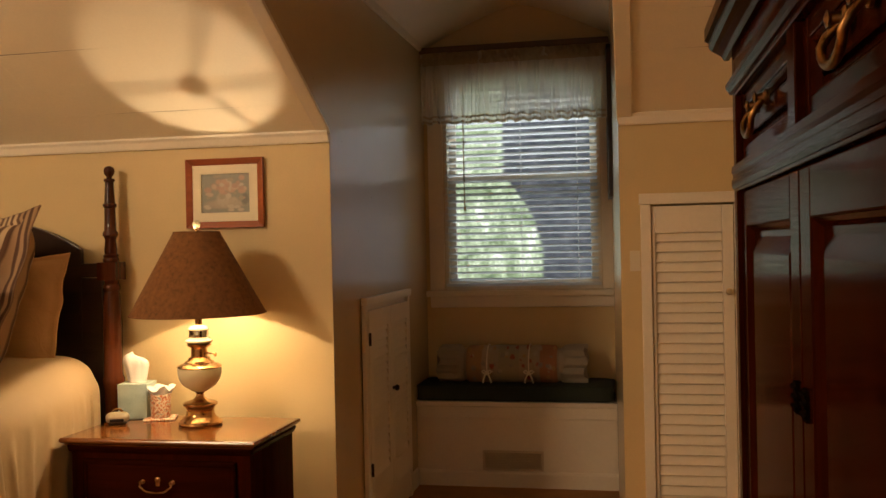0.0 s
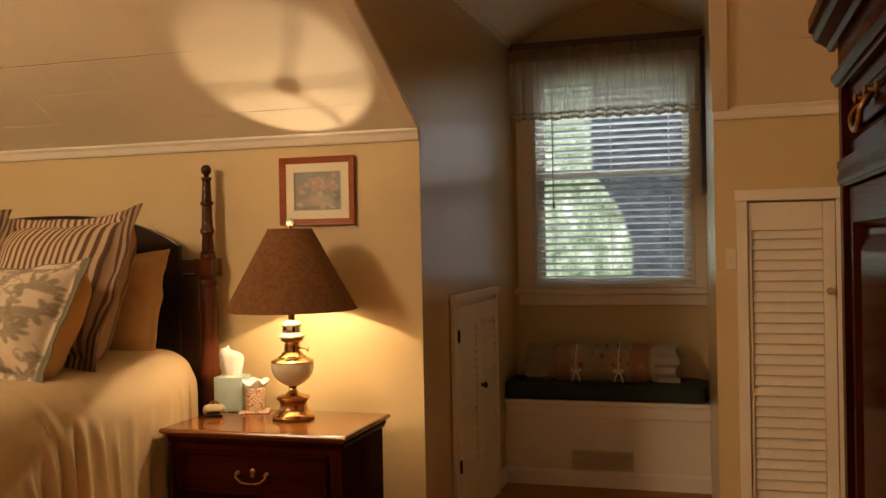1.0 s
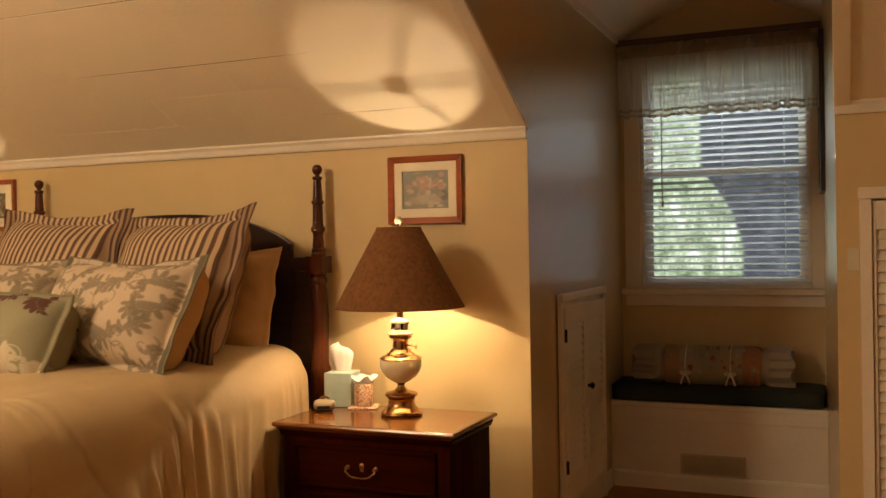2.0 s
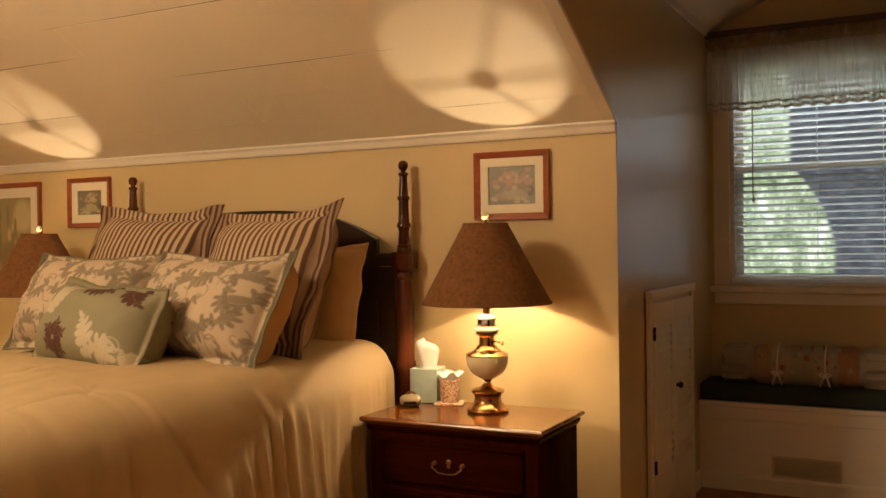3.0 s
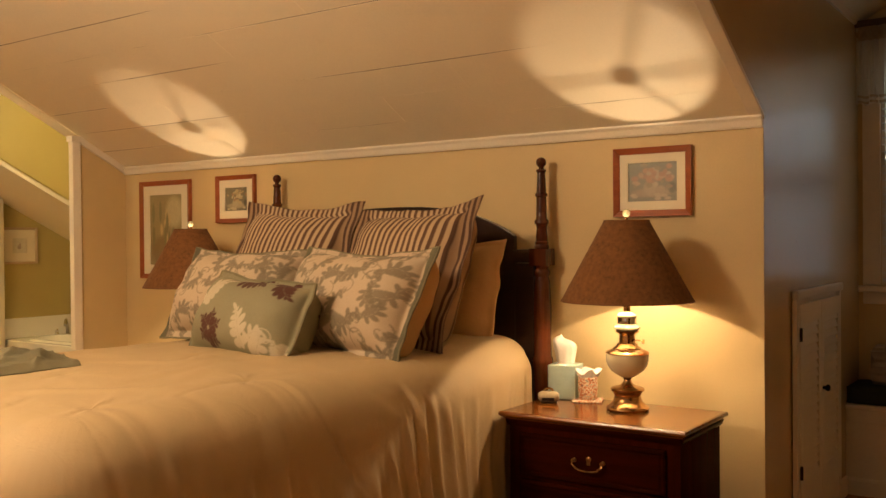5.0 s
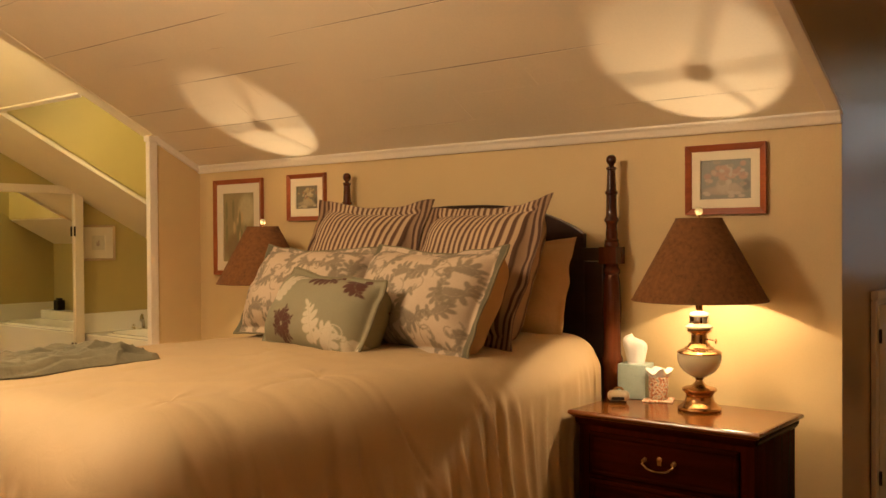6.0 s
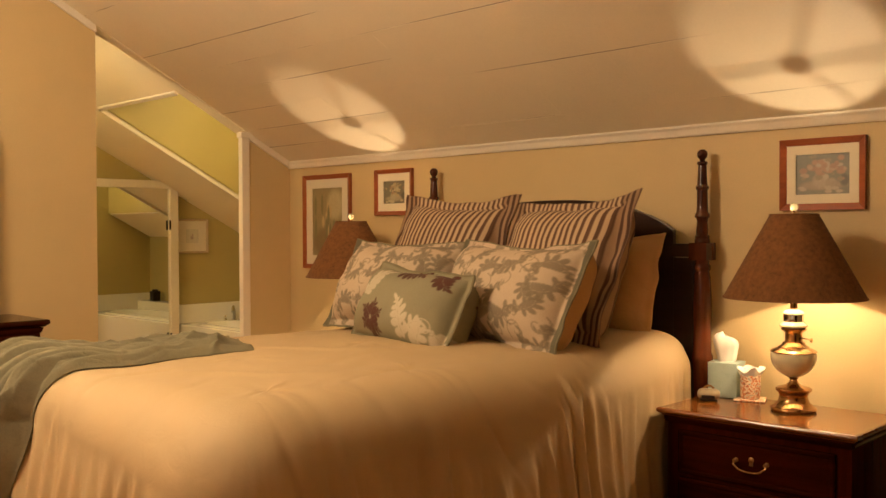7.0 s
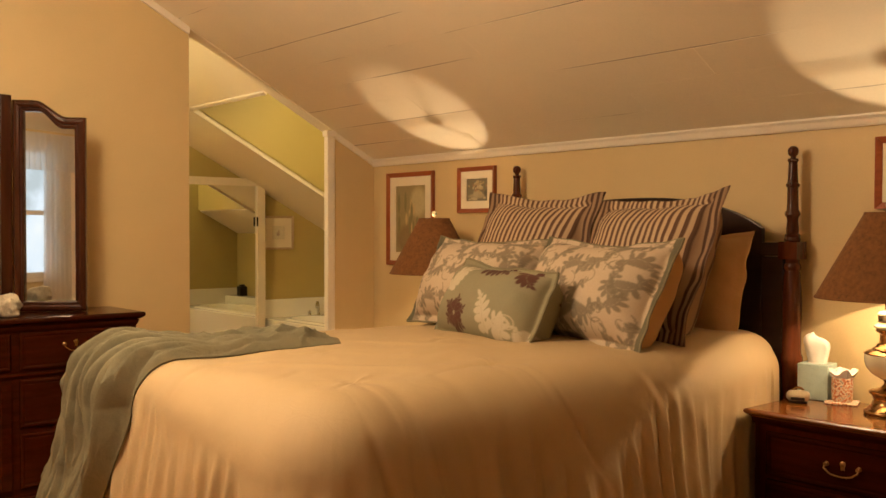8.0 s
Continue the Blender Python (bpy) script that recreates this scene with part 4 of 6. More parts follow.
CORDM = plain("olive_cord", (0.20, 0.175, 0.10), 0.85, vary=0.2, scale=20, grain=260, bump=0.5)
STRIPECORD = plain("brown_cord", (0.20, 0.12, 0.075), 0.85, vary=0.2, scale=20, grain=260, bump=0.5)
CREAMC, LEAFC = (0.63, 0.495, 0.35), (0.24, 0.195, 0.128)


def leaning(x, y, z, lean, turn=0.0, roll=0.0):
    return pose(x, y, z, -lean, roll, turn)


pillow("bed_pillow", leaning(-2.53, 3.40, 0.90, 14, 0), 0.76, 0.49, 0.16, TANPIL, "plain tan cotton bed pillow against the headboard", 0.025, seed=3, group="pillows on the bed")
pillow("bed_pillow", leaning(-3.22, 3.40, 0.90, 14, 0), 0.76, 0.49, 0.16, TANPIL, "plain tan cotton bed pillow against the headboard", 0.025, seed=4, group="pillows on the bed")
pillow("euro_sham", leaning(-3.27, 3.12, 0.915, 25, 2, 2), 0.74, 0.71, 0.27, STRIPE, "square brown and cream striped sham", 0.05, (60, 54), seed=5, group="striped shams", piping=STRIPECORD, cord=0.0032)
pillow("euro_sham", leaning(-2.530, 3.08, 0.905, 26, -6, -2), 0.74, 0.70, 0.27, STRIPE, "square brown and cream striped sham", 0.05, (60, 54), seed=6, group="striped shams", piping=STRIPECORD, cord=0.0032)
pillow("floral_sham", leaning(-3.29, 2.86, 0.915, 28, 4, 1), 0.74, 0.48, 0.27, PRINT, "cream sham with a grey leaf print", 0.03, (190, 130), damask(0.74, 0.48, CREAMC, LEAFC, (0.14, 0.125, 0.075), (0.56, 0.33, 0.13), 11), seed=7, group="floral shams", piping=CORDM)
pillow("floral_sham", leaning(-2.545, 2.79, 0.905, 27, -9, 0), 0.80, 0.49, 0.28, PRINT, "cream sham with a grey leaf print", 0.03, (200, 130), damask(0.80, 0.50, CREAMC, LEAFC, (0.14, 0.125, 0.075), (0.56, 0.33, 0.13), 23), seed=8, group="floral shams", piping=CORDM)
pillow("accent_pillow", leaning(-2.855, 2.535, 0.895, 27, -9, 3), 0.70, 0.385, 0.25, PRINT, "small sage pillow with cream and brown leaves", 0.025, (190, 120), sage_print(0.70, 0.385), seed=9, ears=-0.05, piping=CORDM, cord=0.0065)


# ---- nightstands ----
def bail_pull(parent, x, z, y, w=0.128, material=None):
    """A brass bail handle on two posts with a keyhole plate above, on a face that looks along -y."""
    material = material or BRASS
    bm = B()
    pts = [(x - w / 2, y - 0.012, z + 0.018), (x - w / 2 - 0.003, y - 0.02, z + 0.006)]
    for k in range(9):
        a = math.pi * (1 + k / 8)
        pts.append((x + (w / 2 - 0.012) * math.cos(a), y - 0.022, z - 0.004 + 0.012 * math.sin(a)))
    pts += [(x + w / 2 + 0.003, y - 0.02, z + 0.006), (x + w / 2, y - 0.012, z + 0.018)]
    tube(bm, pts, 0.0034, 8)
    for sx in (-1, 1):
        lathe(bm, [(0.009, 0.0), (0.009, -0.003), (0.005, -0.006), (0.005, -0.016), (0.007, -0.018), (0.0, -0.019)], (x + sx * w / 2, y, z + 0.018), 12, "y")
    part("handle", bm, material, parent, "brass bail handle", smooth=True)
    bm = B()
    lathe(bm, [(0.011, 0.0), (0.011, -0.002), (0.008, -0.004), (0.0, -0.005)], (x, y, z + 0.026), 14, "y")
    box(bm, x - 0.007, x + 0.007, y - 0.0035, y, z + 0.004, z + 0.026)
    part("escutcheon", bm, material, parent, "brass keyhole plate", smooth=True)




def moulded_top(parent, x0, x1, y0, y1, z, material, thick=0.03, name="tabletop"):
    """A slab with an ogee edge on all sides."""
    bm = B()
    prof = [(-0.026, -thick), (-0.018, -thick), (-0.013, -thick + 0.006), (-0.006, -thick + 0.010), (0, -thick + 0.016), (0, -0.008), (-0.003, -0.002), (-0.010, 0.0)]
    rings = []
    for o, u in prof:
        rings.append([bm.verts.new(p) for p in ((x0 - o, y0 - o, z + u), (x1 + o, y0 - o, z + u), (x1 + o, y1 + o, z + u), (x0 - o, y1 + o, z + u))])
    for a, b in zip(rings, rings[1:]):
        for i in range(4):
            bm.faces.new((a[i], a[(i + 1) % 4], b[(i + 1) % 4], b[i]))
    bm.faces.new(rings[0])
    bm.faces.new(rings[-1])
    return part(name, bm, material, parent, "polished cherry top with a moulded edge", bevel=0.0015)


def drawer_front(parent, x0, x1, z0, z1, y, material, name="drawer"):
    """A lipped drawer front with a raised field, looking along -y."""
    bm = B()
    rings = []
    for inset, out in ((0.0, 0.0), (0.0, -0.010), (0.006, -0.016), (0.014, -0.016), (0.020, -0.011), (0.028, -0.013)):
        rings.append([bm.verts.new(p) for p in ((x0 + inset, y + out, z0 + inset), (x1 - inset, y + out, z0 + inset), (x1 - inset, y + out, z1 - inset), (x0 + inset, y + out, z1 - inset))])
    for a, b in zip(rings, rings[1:]):
        for i in range(4):
            bm.faces.new((a[i], a[(i + 1) % 4], b[(i + 1) % 4], b[i]))
    bm.faces.new(rings[-1])
    bm.faces.new(rings[0])
    return part(name, bm, material, parent)


def nightstand(at):
    """Local origin: floor, front left corner of the top; 0.78 wide, 0.475 deep, 0.685 high."""
    w, d, h = 0.78, 0.475, 0.685
    t = thing("nightstand", "polished cherry three-drawer nightstand with brass handles", "nightstand", at, "nightstands")
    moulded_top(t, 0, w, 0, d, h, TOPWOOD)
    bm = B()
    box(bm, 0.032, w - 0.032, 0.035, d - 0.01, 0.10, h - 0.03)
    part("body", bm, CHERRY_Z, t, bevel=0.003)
    bm = B()
    sweep(bm, [(0, 0), (0.004, 0), (0.010, 0.008), (0.016, 0.02), (0.016, 0.026), (0, 0.026)], (0.026, 0.033, h - 0.056), (w - 0.026, 0.033, h - 0.056))
    sweep(bm, [(0, 0), (0.004, 0), (0.010, 0.008), (0.016, 0.02), (0.016, 0.026), (0, 0.026)], (w - 0.032, 0.033, h - 0.056), (w - 0.032, d - 0.01, h - 0.056), out=(1, 0, 0))
    sweep(bm, [(0, 0), (0.004, 0), (0.010, 0.008), (0.016, 0.02), (0.016, 0.026), (0, 0.026)], (0.032, 0.033, h - 0.056), (0.032, d - 0.01, h - 0.056), out=(-1, 0, 0))
    part("frieze_moulding", bm, CHERRY, t)
    bm = B()
    sweep(bm, [(0, 0), (0.022, 0), (0.022, 0.08), (0.014, 0.092), (0, 0.10)], (0.02, 0.035, 0.02), (w - 0.02, 0.035, 0.02))
    for x0 in (0.02, w - 0.11):
        box(bm, x0, x0 + 0.09, 0.02, 0.11, 0, 0.1)
        box(bm, x0, x0 + 0.09, d - 0.1, d - 0.012, 0, 0.1)
    part("base", bm, CHERRY, t, bevel=0.003)
    for z0, z1 in ((0.435, 0.605), (0.275, 0.42), (0.125, 0.26)):
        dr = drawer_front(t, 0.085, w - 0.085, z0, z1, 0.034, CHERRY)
        bail_pull(dr, w / 2, (z0 + z1) / 2 - 0.012, 0.021, 0.120, OLDBRASS)
    return t


stand = nightstand(pose(-1.97, 3.15, 0))
copy_thing(stand, pose(-4.58, 3.15, 0))


# ---- table lamps ----
def table_lamp(at):
    """Local origin: the middle of the base."""
    t = thing("table_lamp", "brass and cream ceramic lamp with a brown cone shade", "lamp", at, "bedside lamps")
    bm = B()
    lathe(bm, [(0.0, 0.0), (0.083, 0.0), (0.086, 0.006), (0.084, 0.013), (0.074, 0.018), (0.068, 0.026), (0.060, 0.032), (0.055, 0.044), (0.053, 0.058), (0.058, 0.070), (0.067, 0.077), (0.068, 0.084), (0.062, 0.089), (0.045, 0.094), (0.030, 0.098), (0.017, 0.110), (0.014, 0.120), (0.020, 0.128), (0.026, 0.132), (0.0, 0.133)], n=36)
    part("base", bm, BRASS, t, "polished stepped brass foot", smooth=True)
    bm = B()
    lathe(bm, [(0.0, 0.130), (0.026, 0.131), (0.045, 0.142), (0.064, 0.156), (0.078, 0.176), (0.0845, 0.196), (0.0855, 0.212), (0.0845, 0.226), (0.0, 0.227)], n=40)
    part("bowl", bm, CREAM, t, "glossy cream ceramic bowl", smooth=True)
    bm = B()
    lathe(bm, [(0.0, 0.224), (0.085, 0.225), (0.0875, 0.229), (0.084, 0.233), (0.070, 0.240), (0.058, 0.244), (0.057, 0.248), (0.044, 0.256), (0.040, 0.266), (0.033, 0.268), (0.031, 0.300), (0.034, 0.304), (0.046, 0.312), (0.048, 0.317), (0.030, 0.322), (0.0, 0.323)], n=36)
    tube(bm, [(0.03, 0, 0.283), (0.062, -0.004, 0.280), (0.070, -0.005, 0.277)], 0.003, 8)
    lathe(bm, [(0.0, 0.068), (0.009, 0.069), (0.009, 0.073), (0.0, 0.074)], (0, -0.005, 0.277), 12, "x")
    part("burner", bm, BRASS, t, "brass oil-lamp burner with a key", smooth=True)
    bm = B()
    lathe(bm, [(0.0, 0.320), (0.040, 0.320), (0.052, 0.326), (0.053, 0.333), (0.044, 0.340), (0.038, 0.345), (0.0, 0.346)], n=32)
    lathe(bm, [(0.0, 0.372), (0.038, 0.372), (0.040, 0.378), (0.034, 0.388), (0.014, 0.394), (0.0, 0.395)], n=32)
    part("collar", bm, CREAM, t, "cream ceramic collar", smooth=True)
    bm = B()
    lathe(bm, [(0.0, 0.344), (0.037, 0.344), (0.038, 0.348), (0.038, 0.369), (0.037, 0.373), (0.0, 0.374)], n=32)
    part("band", bm, CHROME, t, "bright metal band", smooth=True)
    bm = B()
    lathe(bm, [(0.0, 0.39), (0.012, 0.39), (0.014, 0.40), (0.014, 0.445), (0.010, 0.45), (0.0, 0.451)], n=20)
    part("socket", bm, BRASS, t, smooth=True)
    bm = B()
    for sx in (-1, 1):
        tube(bm, [(sx * 0.012, 0, 0.425), (sx * 0.045, 0, 0.46), (sx * 0.062, 0, 0.53), (sx * 0.058, 0, 0.62), (sx * 0.035, 0, 0.70), (sx * 0.006, 0, 0.736)], 0.0026, 8)
    part("harp", bm, BRASS, t, "thin wire harp", smooth=True)
    # shade: cloth outside, lining inside, a rim at each end
    for name, r0, r1, mat, lab in (("shade", 0.264, 0.090, SHADE, "brown textured cloth cone shade"), ("shade_lining", 0.2615, 0.0875, LINING, "white shade lining")):
        bm = B()
        rows = []
        for k in range(9):
            f = k / 8
            rows.append([bm.verts.new(((r0 + (r1 - r0) * f) * math.cos(2 * math.pi * i / 72), (r0 + (r1 - r0) * f) * math.sin(2 * math.pi * i / 72), 0.438 + 0.322 * f)) for i in range(72)])
        for a, b in zip(rows, rows[1:]):
            for i in range(72):
                bm.faces.new((a[i], a[(i + 1) % 72], b[(i + 1) % 72], b[i]))
        part(name, bm, mat, t, lab, smooth=True)
    for r, z in ((0.2635, 0.438), (0.0895, 0.760)):
        bm = B()
        tube(bm, [(r * math.cos(2 * math.pi * i / 48), r * math.sin(2 * math.pi * i / 48), z) for i in range(49)], 0.0032, 6)
        part("shade_rim", bm, SHADE, t, smooth=True)
    bm = B()
    for k in range(3):
        a = math.pi / 3 + 2 * math.pi * k / 3
        tube(bm, [(0.010 * math.cos(a), 0.010 * math.sin(a), 0.742), (0.06 * math.cos(a), 0.06 * math.sin(a), 0.744), (0.0885 * math.cos(a), 0.0885 * math.sin(a), 0.757)], 0.0024, 6)
    lathe(bm, [(0.0, 0.733), (0.011, 0.734), (0.011, 0.742), (0.007, 0.748), (0.005, 0.770), (0.009, 0.774), (0.0, 0.776)], n=16)
    part("spider", bm, BRASS, t, "three-armed brass shade support", smooth=True)
    bm = B()
    lathe(bm, [(0.0, 0.772), (0.008, 0.774), (0.014, 0.780), (0.017, 0.790), (0.014, 0.800), (0.008, 0.806), (0.0, 0.807)], n=20)
    part("finial", bm, CREAM, t, "pale glass ball finial", smooth=True)
    return t


lamp = table_lamp(pose(-1.542, 3.45, 0.687))
copy_thing(lamp, pose(-4.185, 3.45, 0.687))


# ---- things on the nightstand ----
def tissue_box(at):
    t = thing("tissue_box", "pale teal cube tissue box with a tissue pulled up", "tissue box", at)
    w, h = 0.122, 0.146
    bm = B()
    box(bm, -w / 2, w / 2, -w / 2, w / 2, 0, h)
    part("carton", bm, TEAL, t, bevel=0.003)
    bm = B()
    lathe(bm, [(0.0, h), (0.034, h), (0.034, h + 0.0015), (0.0, h + 0.002)], n=24)
    part("opening_film", bm, PAPER, t)
    bm = B()
    n, rows = 40, []
    for k in range(14):
        f = k / 13
        r = (0.036 + 0.016 * min(1.0, f * 1.6)) * math.sqrt(max(0.03, 1 - max(0.0, (f - 0.70) / 0.305) ** 2))
        row = []
        for i in range(n):
            a = 2 * math.pi * i / n
            rr = r * (1 + 0.07 * math.sin(3 * a + 1.2 * f) + 0.035 * math.sin(8 * a - 2 * f))
            row.append(bm.verts.new((rr * math.cos(a) - 0.010 * f, rr * 0.5 * math.sin(a) + 0.006 * math.sin(3 * a) * f, h + 0.001 + 0.116 * f - 0.010 * f * math.cos(a))))
        rows.append(row)
    for a, b in zip(rows, rows[1:]):
        for i in range(n):
            bm.faces.new((a[i], a[(i + 1) % n], b[(i + 1) % n], b[i]))
    bm.faces.new(rows[-1])
    part("tissue", bm, PAPER, t, "white tissue standing up", smooth=True)
    return t


tissue_box(pose(-1.885, 3.575, 0.686, 0, 0, 9))


def floral_canister(at):
    t = thing("tissue_canister", "small floral paper canister on a matching coaster", "canister", at)
    bm = B()
    box(bm, -0.062, 0.062, -0.055, 0.055, 0, 0.007)
    part("coaster", bm, FLORALM, t, bevel=0.003)
    bm = B()
    lathe(bm, [(0.0, 0.007), (0.036, 0.007), (0.039, 0.012), (0.041, 0.05), (0.041, 0.098), (0.036, 0.104), (0.0, 0.104)], n=30)
    part("cup", bm, FLORALM, t, "paper cup with red and blue flowers", smooth=True)
    bm = B()
    n, rows = 34, []
    for k in range(7):
        f = k / 6
        rows.append([bm.verts.new(((0.034 + 0.014 * f) * (1 + 0.2 * math.sin(5 * a + f) + 0.1 * math.sin(9 * a)) * math.cos(a), (0.034 + 0.014 * f) * (1 + 0.2 * math.sin(5 * a + f)) * math.sin(a), 0.102 + 0.026 * f * (1 + 0.5 * math.sin(4 * a)))) for a in (2 * math.pi * i / n for i in range(n))])
    for a, b in zip(rows, rows[1:]):
        for i in range(n):
            bm.faces.new((a[i], a[(i + 1) % n], b[(i + 1) % n], b[i]))
    bm.faces.new(rows[-1])
    part("napkin", bm, PAPER, t, "crumpled cream napkin", smooth=True)
    return t


def floral_paper():
    m, t, b = nodes_of("floral_paper")
    tc = t.nodes.new("ShaderNodeTexCoord")
    n = add(t, "ShaderNodeTexNoise", Scale=105.0, Detail=2.0)
    t.links.new(tc.outputs["Object"], n.inputs[0])
    a = ramp(t, n.outputs[0], [(0.36, (0.20, 0.22, 0.20)), (0.40, (0.62, 0.52, 0.36)), (0.50, (0.66, 0.56, 0.40)), (0.54, (0.42, 0.09, 0.04)), (0.60, (0.55, 0.20, 0.05)), (0.66, (0.16, 0.12, 0.10))])
    t.links.new(a, b.inputs["Base Color"])
    b.inputs["Roughness"].default_value = 0.6
    return m


FLORALM = floral_paper()
floral_canister(pose(-1.765, 3.545, 0.686, 0, 0, 20))

ctl = thing("alarm_clock", "small champagne plastic clock on the nightstand", "clock", pose(-1.885, 3.42, 0.686, 0, 0, 24))
bm = B()
rows = []
for k in range(13):                                # a rounded bolster-shaped case on a flat foot
    x = -0.044 + 0.088 * k / 12
    q = (1 - abs(x / 0.0465) ** 4) ** 0.5
    rows.append([bm.verts.new((x, 0.030 * q * math.cos(2 * math.pi * i / 24) - 0.004, max(0.004, 0.027 + 0.024 * q * math.sin(2 * math.pi * i / 24)))) for i in range(24)])
for a, b in zip(rows, rows[1:]):
    for i in range(24):
        bm.faces.new((a[i], a[(i + 1) % 24], b[(i + 1) % 24], b[i]))
bm.faces.new(rows[0])
bm.faces.new(rows[-1])
part("case", bm, SILVER, ctl, smooth=True)
bm = B()
box(bm, -0.034, 0.034, -0.026, 0.020, 0.0, 0.008)
part("foot", bm, BLACKM, ctl, bevel=0.003)
bm = B()
tube(bm, [(-0.020, -0.002, 0.050), (-0.012, -0.001, 0.058), (0.0, 0.0, 0.061), (0.012, -0.001, 0.058), (0.020, -0.002, 0.050)], 0.005, 8)
part("snooze_bar", bm, BRASS, ctl, smooth=True)
bm = B()
box(bm, -0.026, 0.026, -0.0355, -0.030, 0.014, 0.026)
part("display", bm, BLACKM, ctl)


# ---- framed pictures ----
def picture(label, at, w, h, rail, matw, art, group="", frame_mat=None, mat_mat=None):
    """Local origin: lower left of the back; the face looks along -y."""
    t = thing("framed_picture", label, "picture", at, group)
    fm = frame_mat or FRAMEWOOD
    for a, b, c, e in (((0, 0), (w, 0), (w - rail, rail), (rail, rail)), ((w, 0), (w, h), (w - rail, h - rail), (w - rail, rail)), ((w, h), (0, h), (rail, h - rail), (w - rail, h - rail)), ((0, h), (0, 0), (rail, rail), (rail, h - rail))):
        bm = B()
        q = [a, b, c, e]
        y = (-0.024, -0.024, -0.014, -0.014)
        fr_ = [bm.verts.new((p[0], yy, p[1])) for p, yy in zip(q, y)]
        bk = [bm.verts.new((p[0], 0, p[1])) for p in q]
        bm.faces.new(fr_)
        bm.faces.new(bk)
        for i in range(4):
            bm.faces.new((fr_[i], fr_[(i + 1) % 4], bk[(i + 1) % 4], bk[i]))
        part("frame_rail", bm, fm, t, bevel=0.003)
    bm = B()
    m0, m1 = rail - 0.002, rail + matw
    for x0, x1, z0, z1 in ((m0, w - m0, m0, m1), (m0, w - m0, h - m1, h - m0), (m0, m1, m1, h - m1), (w - m1, w - m0, m1, h - m1)):
        box(bm, x0, x1, -0.011, -0.003, z0, z1)
    part("mat", bm, mat_mat or MATBOARD, t, "cream mat board")
    nx, nz_ = 70, max(8, int(70 * (h - 2 * m1) / (w - 2 * m1)))
    bm = B()
    g = [[bm.verts.new((m1 + (w - 2 * m1) * i / nx, -0.005, m1 + (h - 2 * m1) * j / nz_)) for i in range(nx + 1)] for j in range(nz_ + 1)]
    for j in range(nz_):
        for i in range(nx):
            bm.faces.new((g[j][i], g[j][i + 1], g[j + 1][i + 1], g[j + 1][i]))
    ob = part("print", bm, ARTPRINT, t)
    me = ob.data
    co = np.empty(len(me.vertices) * 3)
    me.vertices.foreach_get("co", co)
    co = co.reshape(-1, 3)
    U, V = (co[:, 0] - m1) / (w - 2 * m1), (co[:, 2] - m1) / (h - 2 * m1)
    rgb = np.concatenate([art(U, V), np.ones((len(U), 1))], 1)
    layer = me.color_attributes.new("print", "FLOAT_COLOR", "POINT")
    layer.data.foreach_set("color", rgb.ravel())
    return t


def blots(U, V, base, spots):
    """A loose painted still life: soft-edged dabs of colour."""
    out = np.tile(np.array(base, float), (len(U), 1))
    for x, y, rx, ry, col in spots:
        k = np.clip(1.6 - 1.6 * (((U - x) / rx) ** 2 + ((V - y) / ry) ** 2), 0, 1)[:, None]
        out = out * (1 - k) + np.array(col) * k
    return out


def bouquet(seed, base, petals):
    """A vase of flowers on a table, in a few soft colours."""
    r = random.Random(seed)
    pale = petals[-1]
    spots = [(0.5, 0.22, 0.50, 0.14, shade(pale, 0.75)), (0.46, 0.34, 0.17, 0.22, shade(pale, 0.9)), (0.66, 0.28, 0.12, 0.14, shade(pale, 0.8)), (0.90, 0.34, 0.10, 0.18, shade(base, 0.6))]
    spots += [(r.gauss(0.5, 0.18), r.gauss(0.66, 0.12), r.uniform(0.04, 0.10), r.uniform(0.04, 0.09), r.choice(petals)) for _ in range(55)]
    spots += [(r.uniform(0.1, 0.9), r.uniform(0.06, 0.20), 0.08, 0.05, pale) for _ in range(7)]
    return lambda U, V: blots(U, V, base, spots)


ROSES = ((0.42, 0.26, 0.18), (0.46, 0.34, 0.24), (0.37, 0.23, 0.17), (0.27, 0.24, 0.17), (0.47, 0.39, 0.29))
CREAMS = ((0.46, 0.36, 0.20), (0.40, 0.30, 0.16), (0.20, 0.16, 0.10), (0.34, 0.20, 0.12), (0.50, 0.42, 0.27))


def tall_study(U, V):
    r = random.Random(5)
    spots = [(0.75, 0.75, 0.30, 0.26, (0.56, 0.47, 0.26)), (0.4, 0.2, 0.45, 0.25, (0.26, 0.19, 0.09))]
    spots += [(0.45 + r.uniform(-0.1, 0.16), 0.08 + 0.07 * k, 0.05, 0.10, (0.60, 0.45, 0.22)) for k in range(10)]
    spots += [(r.uniform(0.1, 0.9), r.uniform(0.3, 0.8), 0.05, 0.18, (0.24, 0.22, 0.10)) for _ in range(9)]
    return blots(U, V, (0.36, 0.29, 0.14), spots)


def tub_sketch(U, V):
    return blots(U, V, (0.72, 0.66, 0.50), [(0.5, 0.38, 0.16, 0.14, (0.45, 0.36, 0.30)), (0.55, 0.55, 0.07, 0.16, (0.50, 0.38, 0.30)), (0.42, 0.5, 0.06, 0.10, (0.55, 0.45, 0.34))])


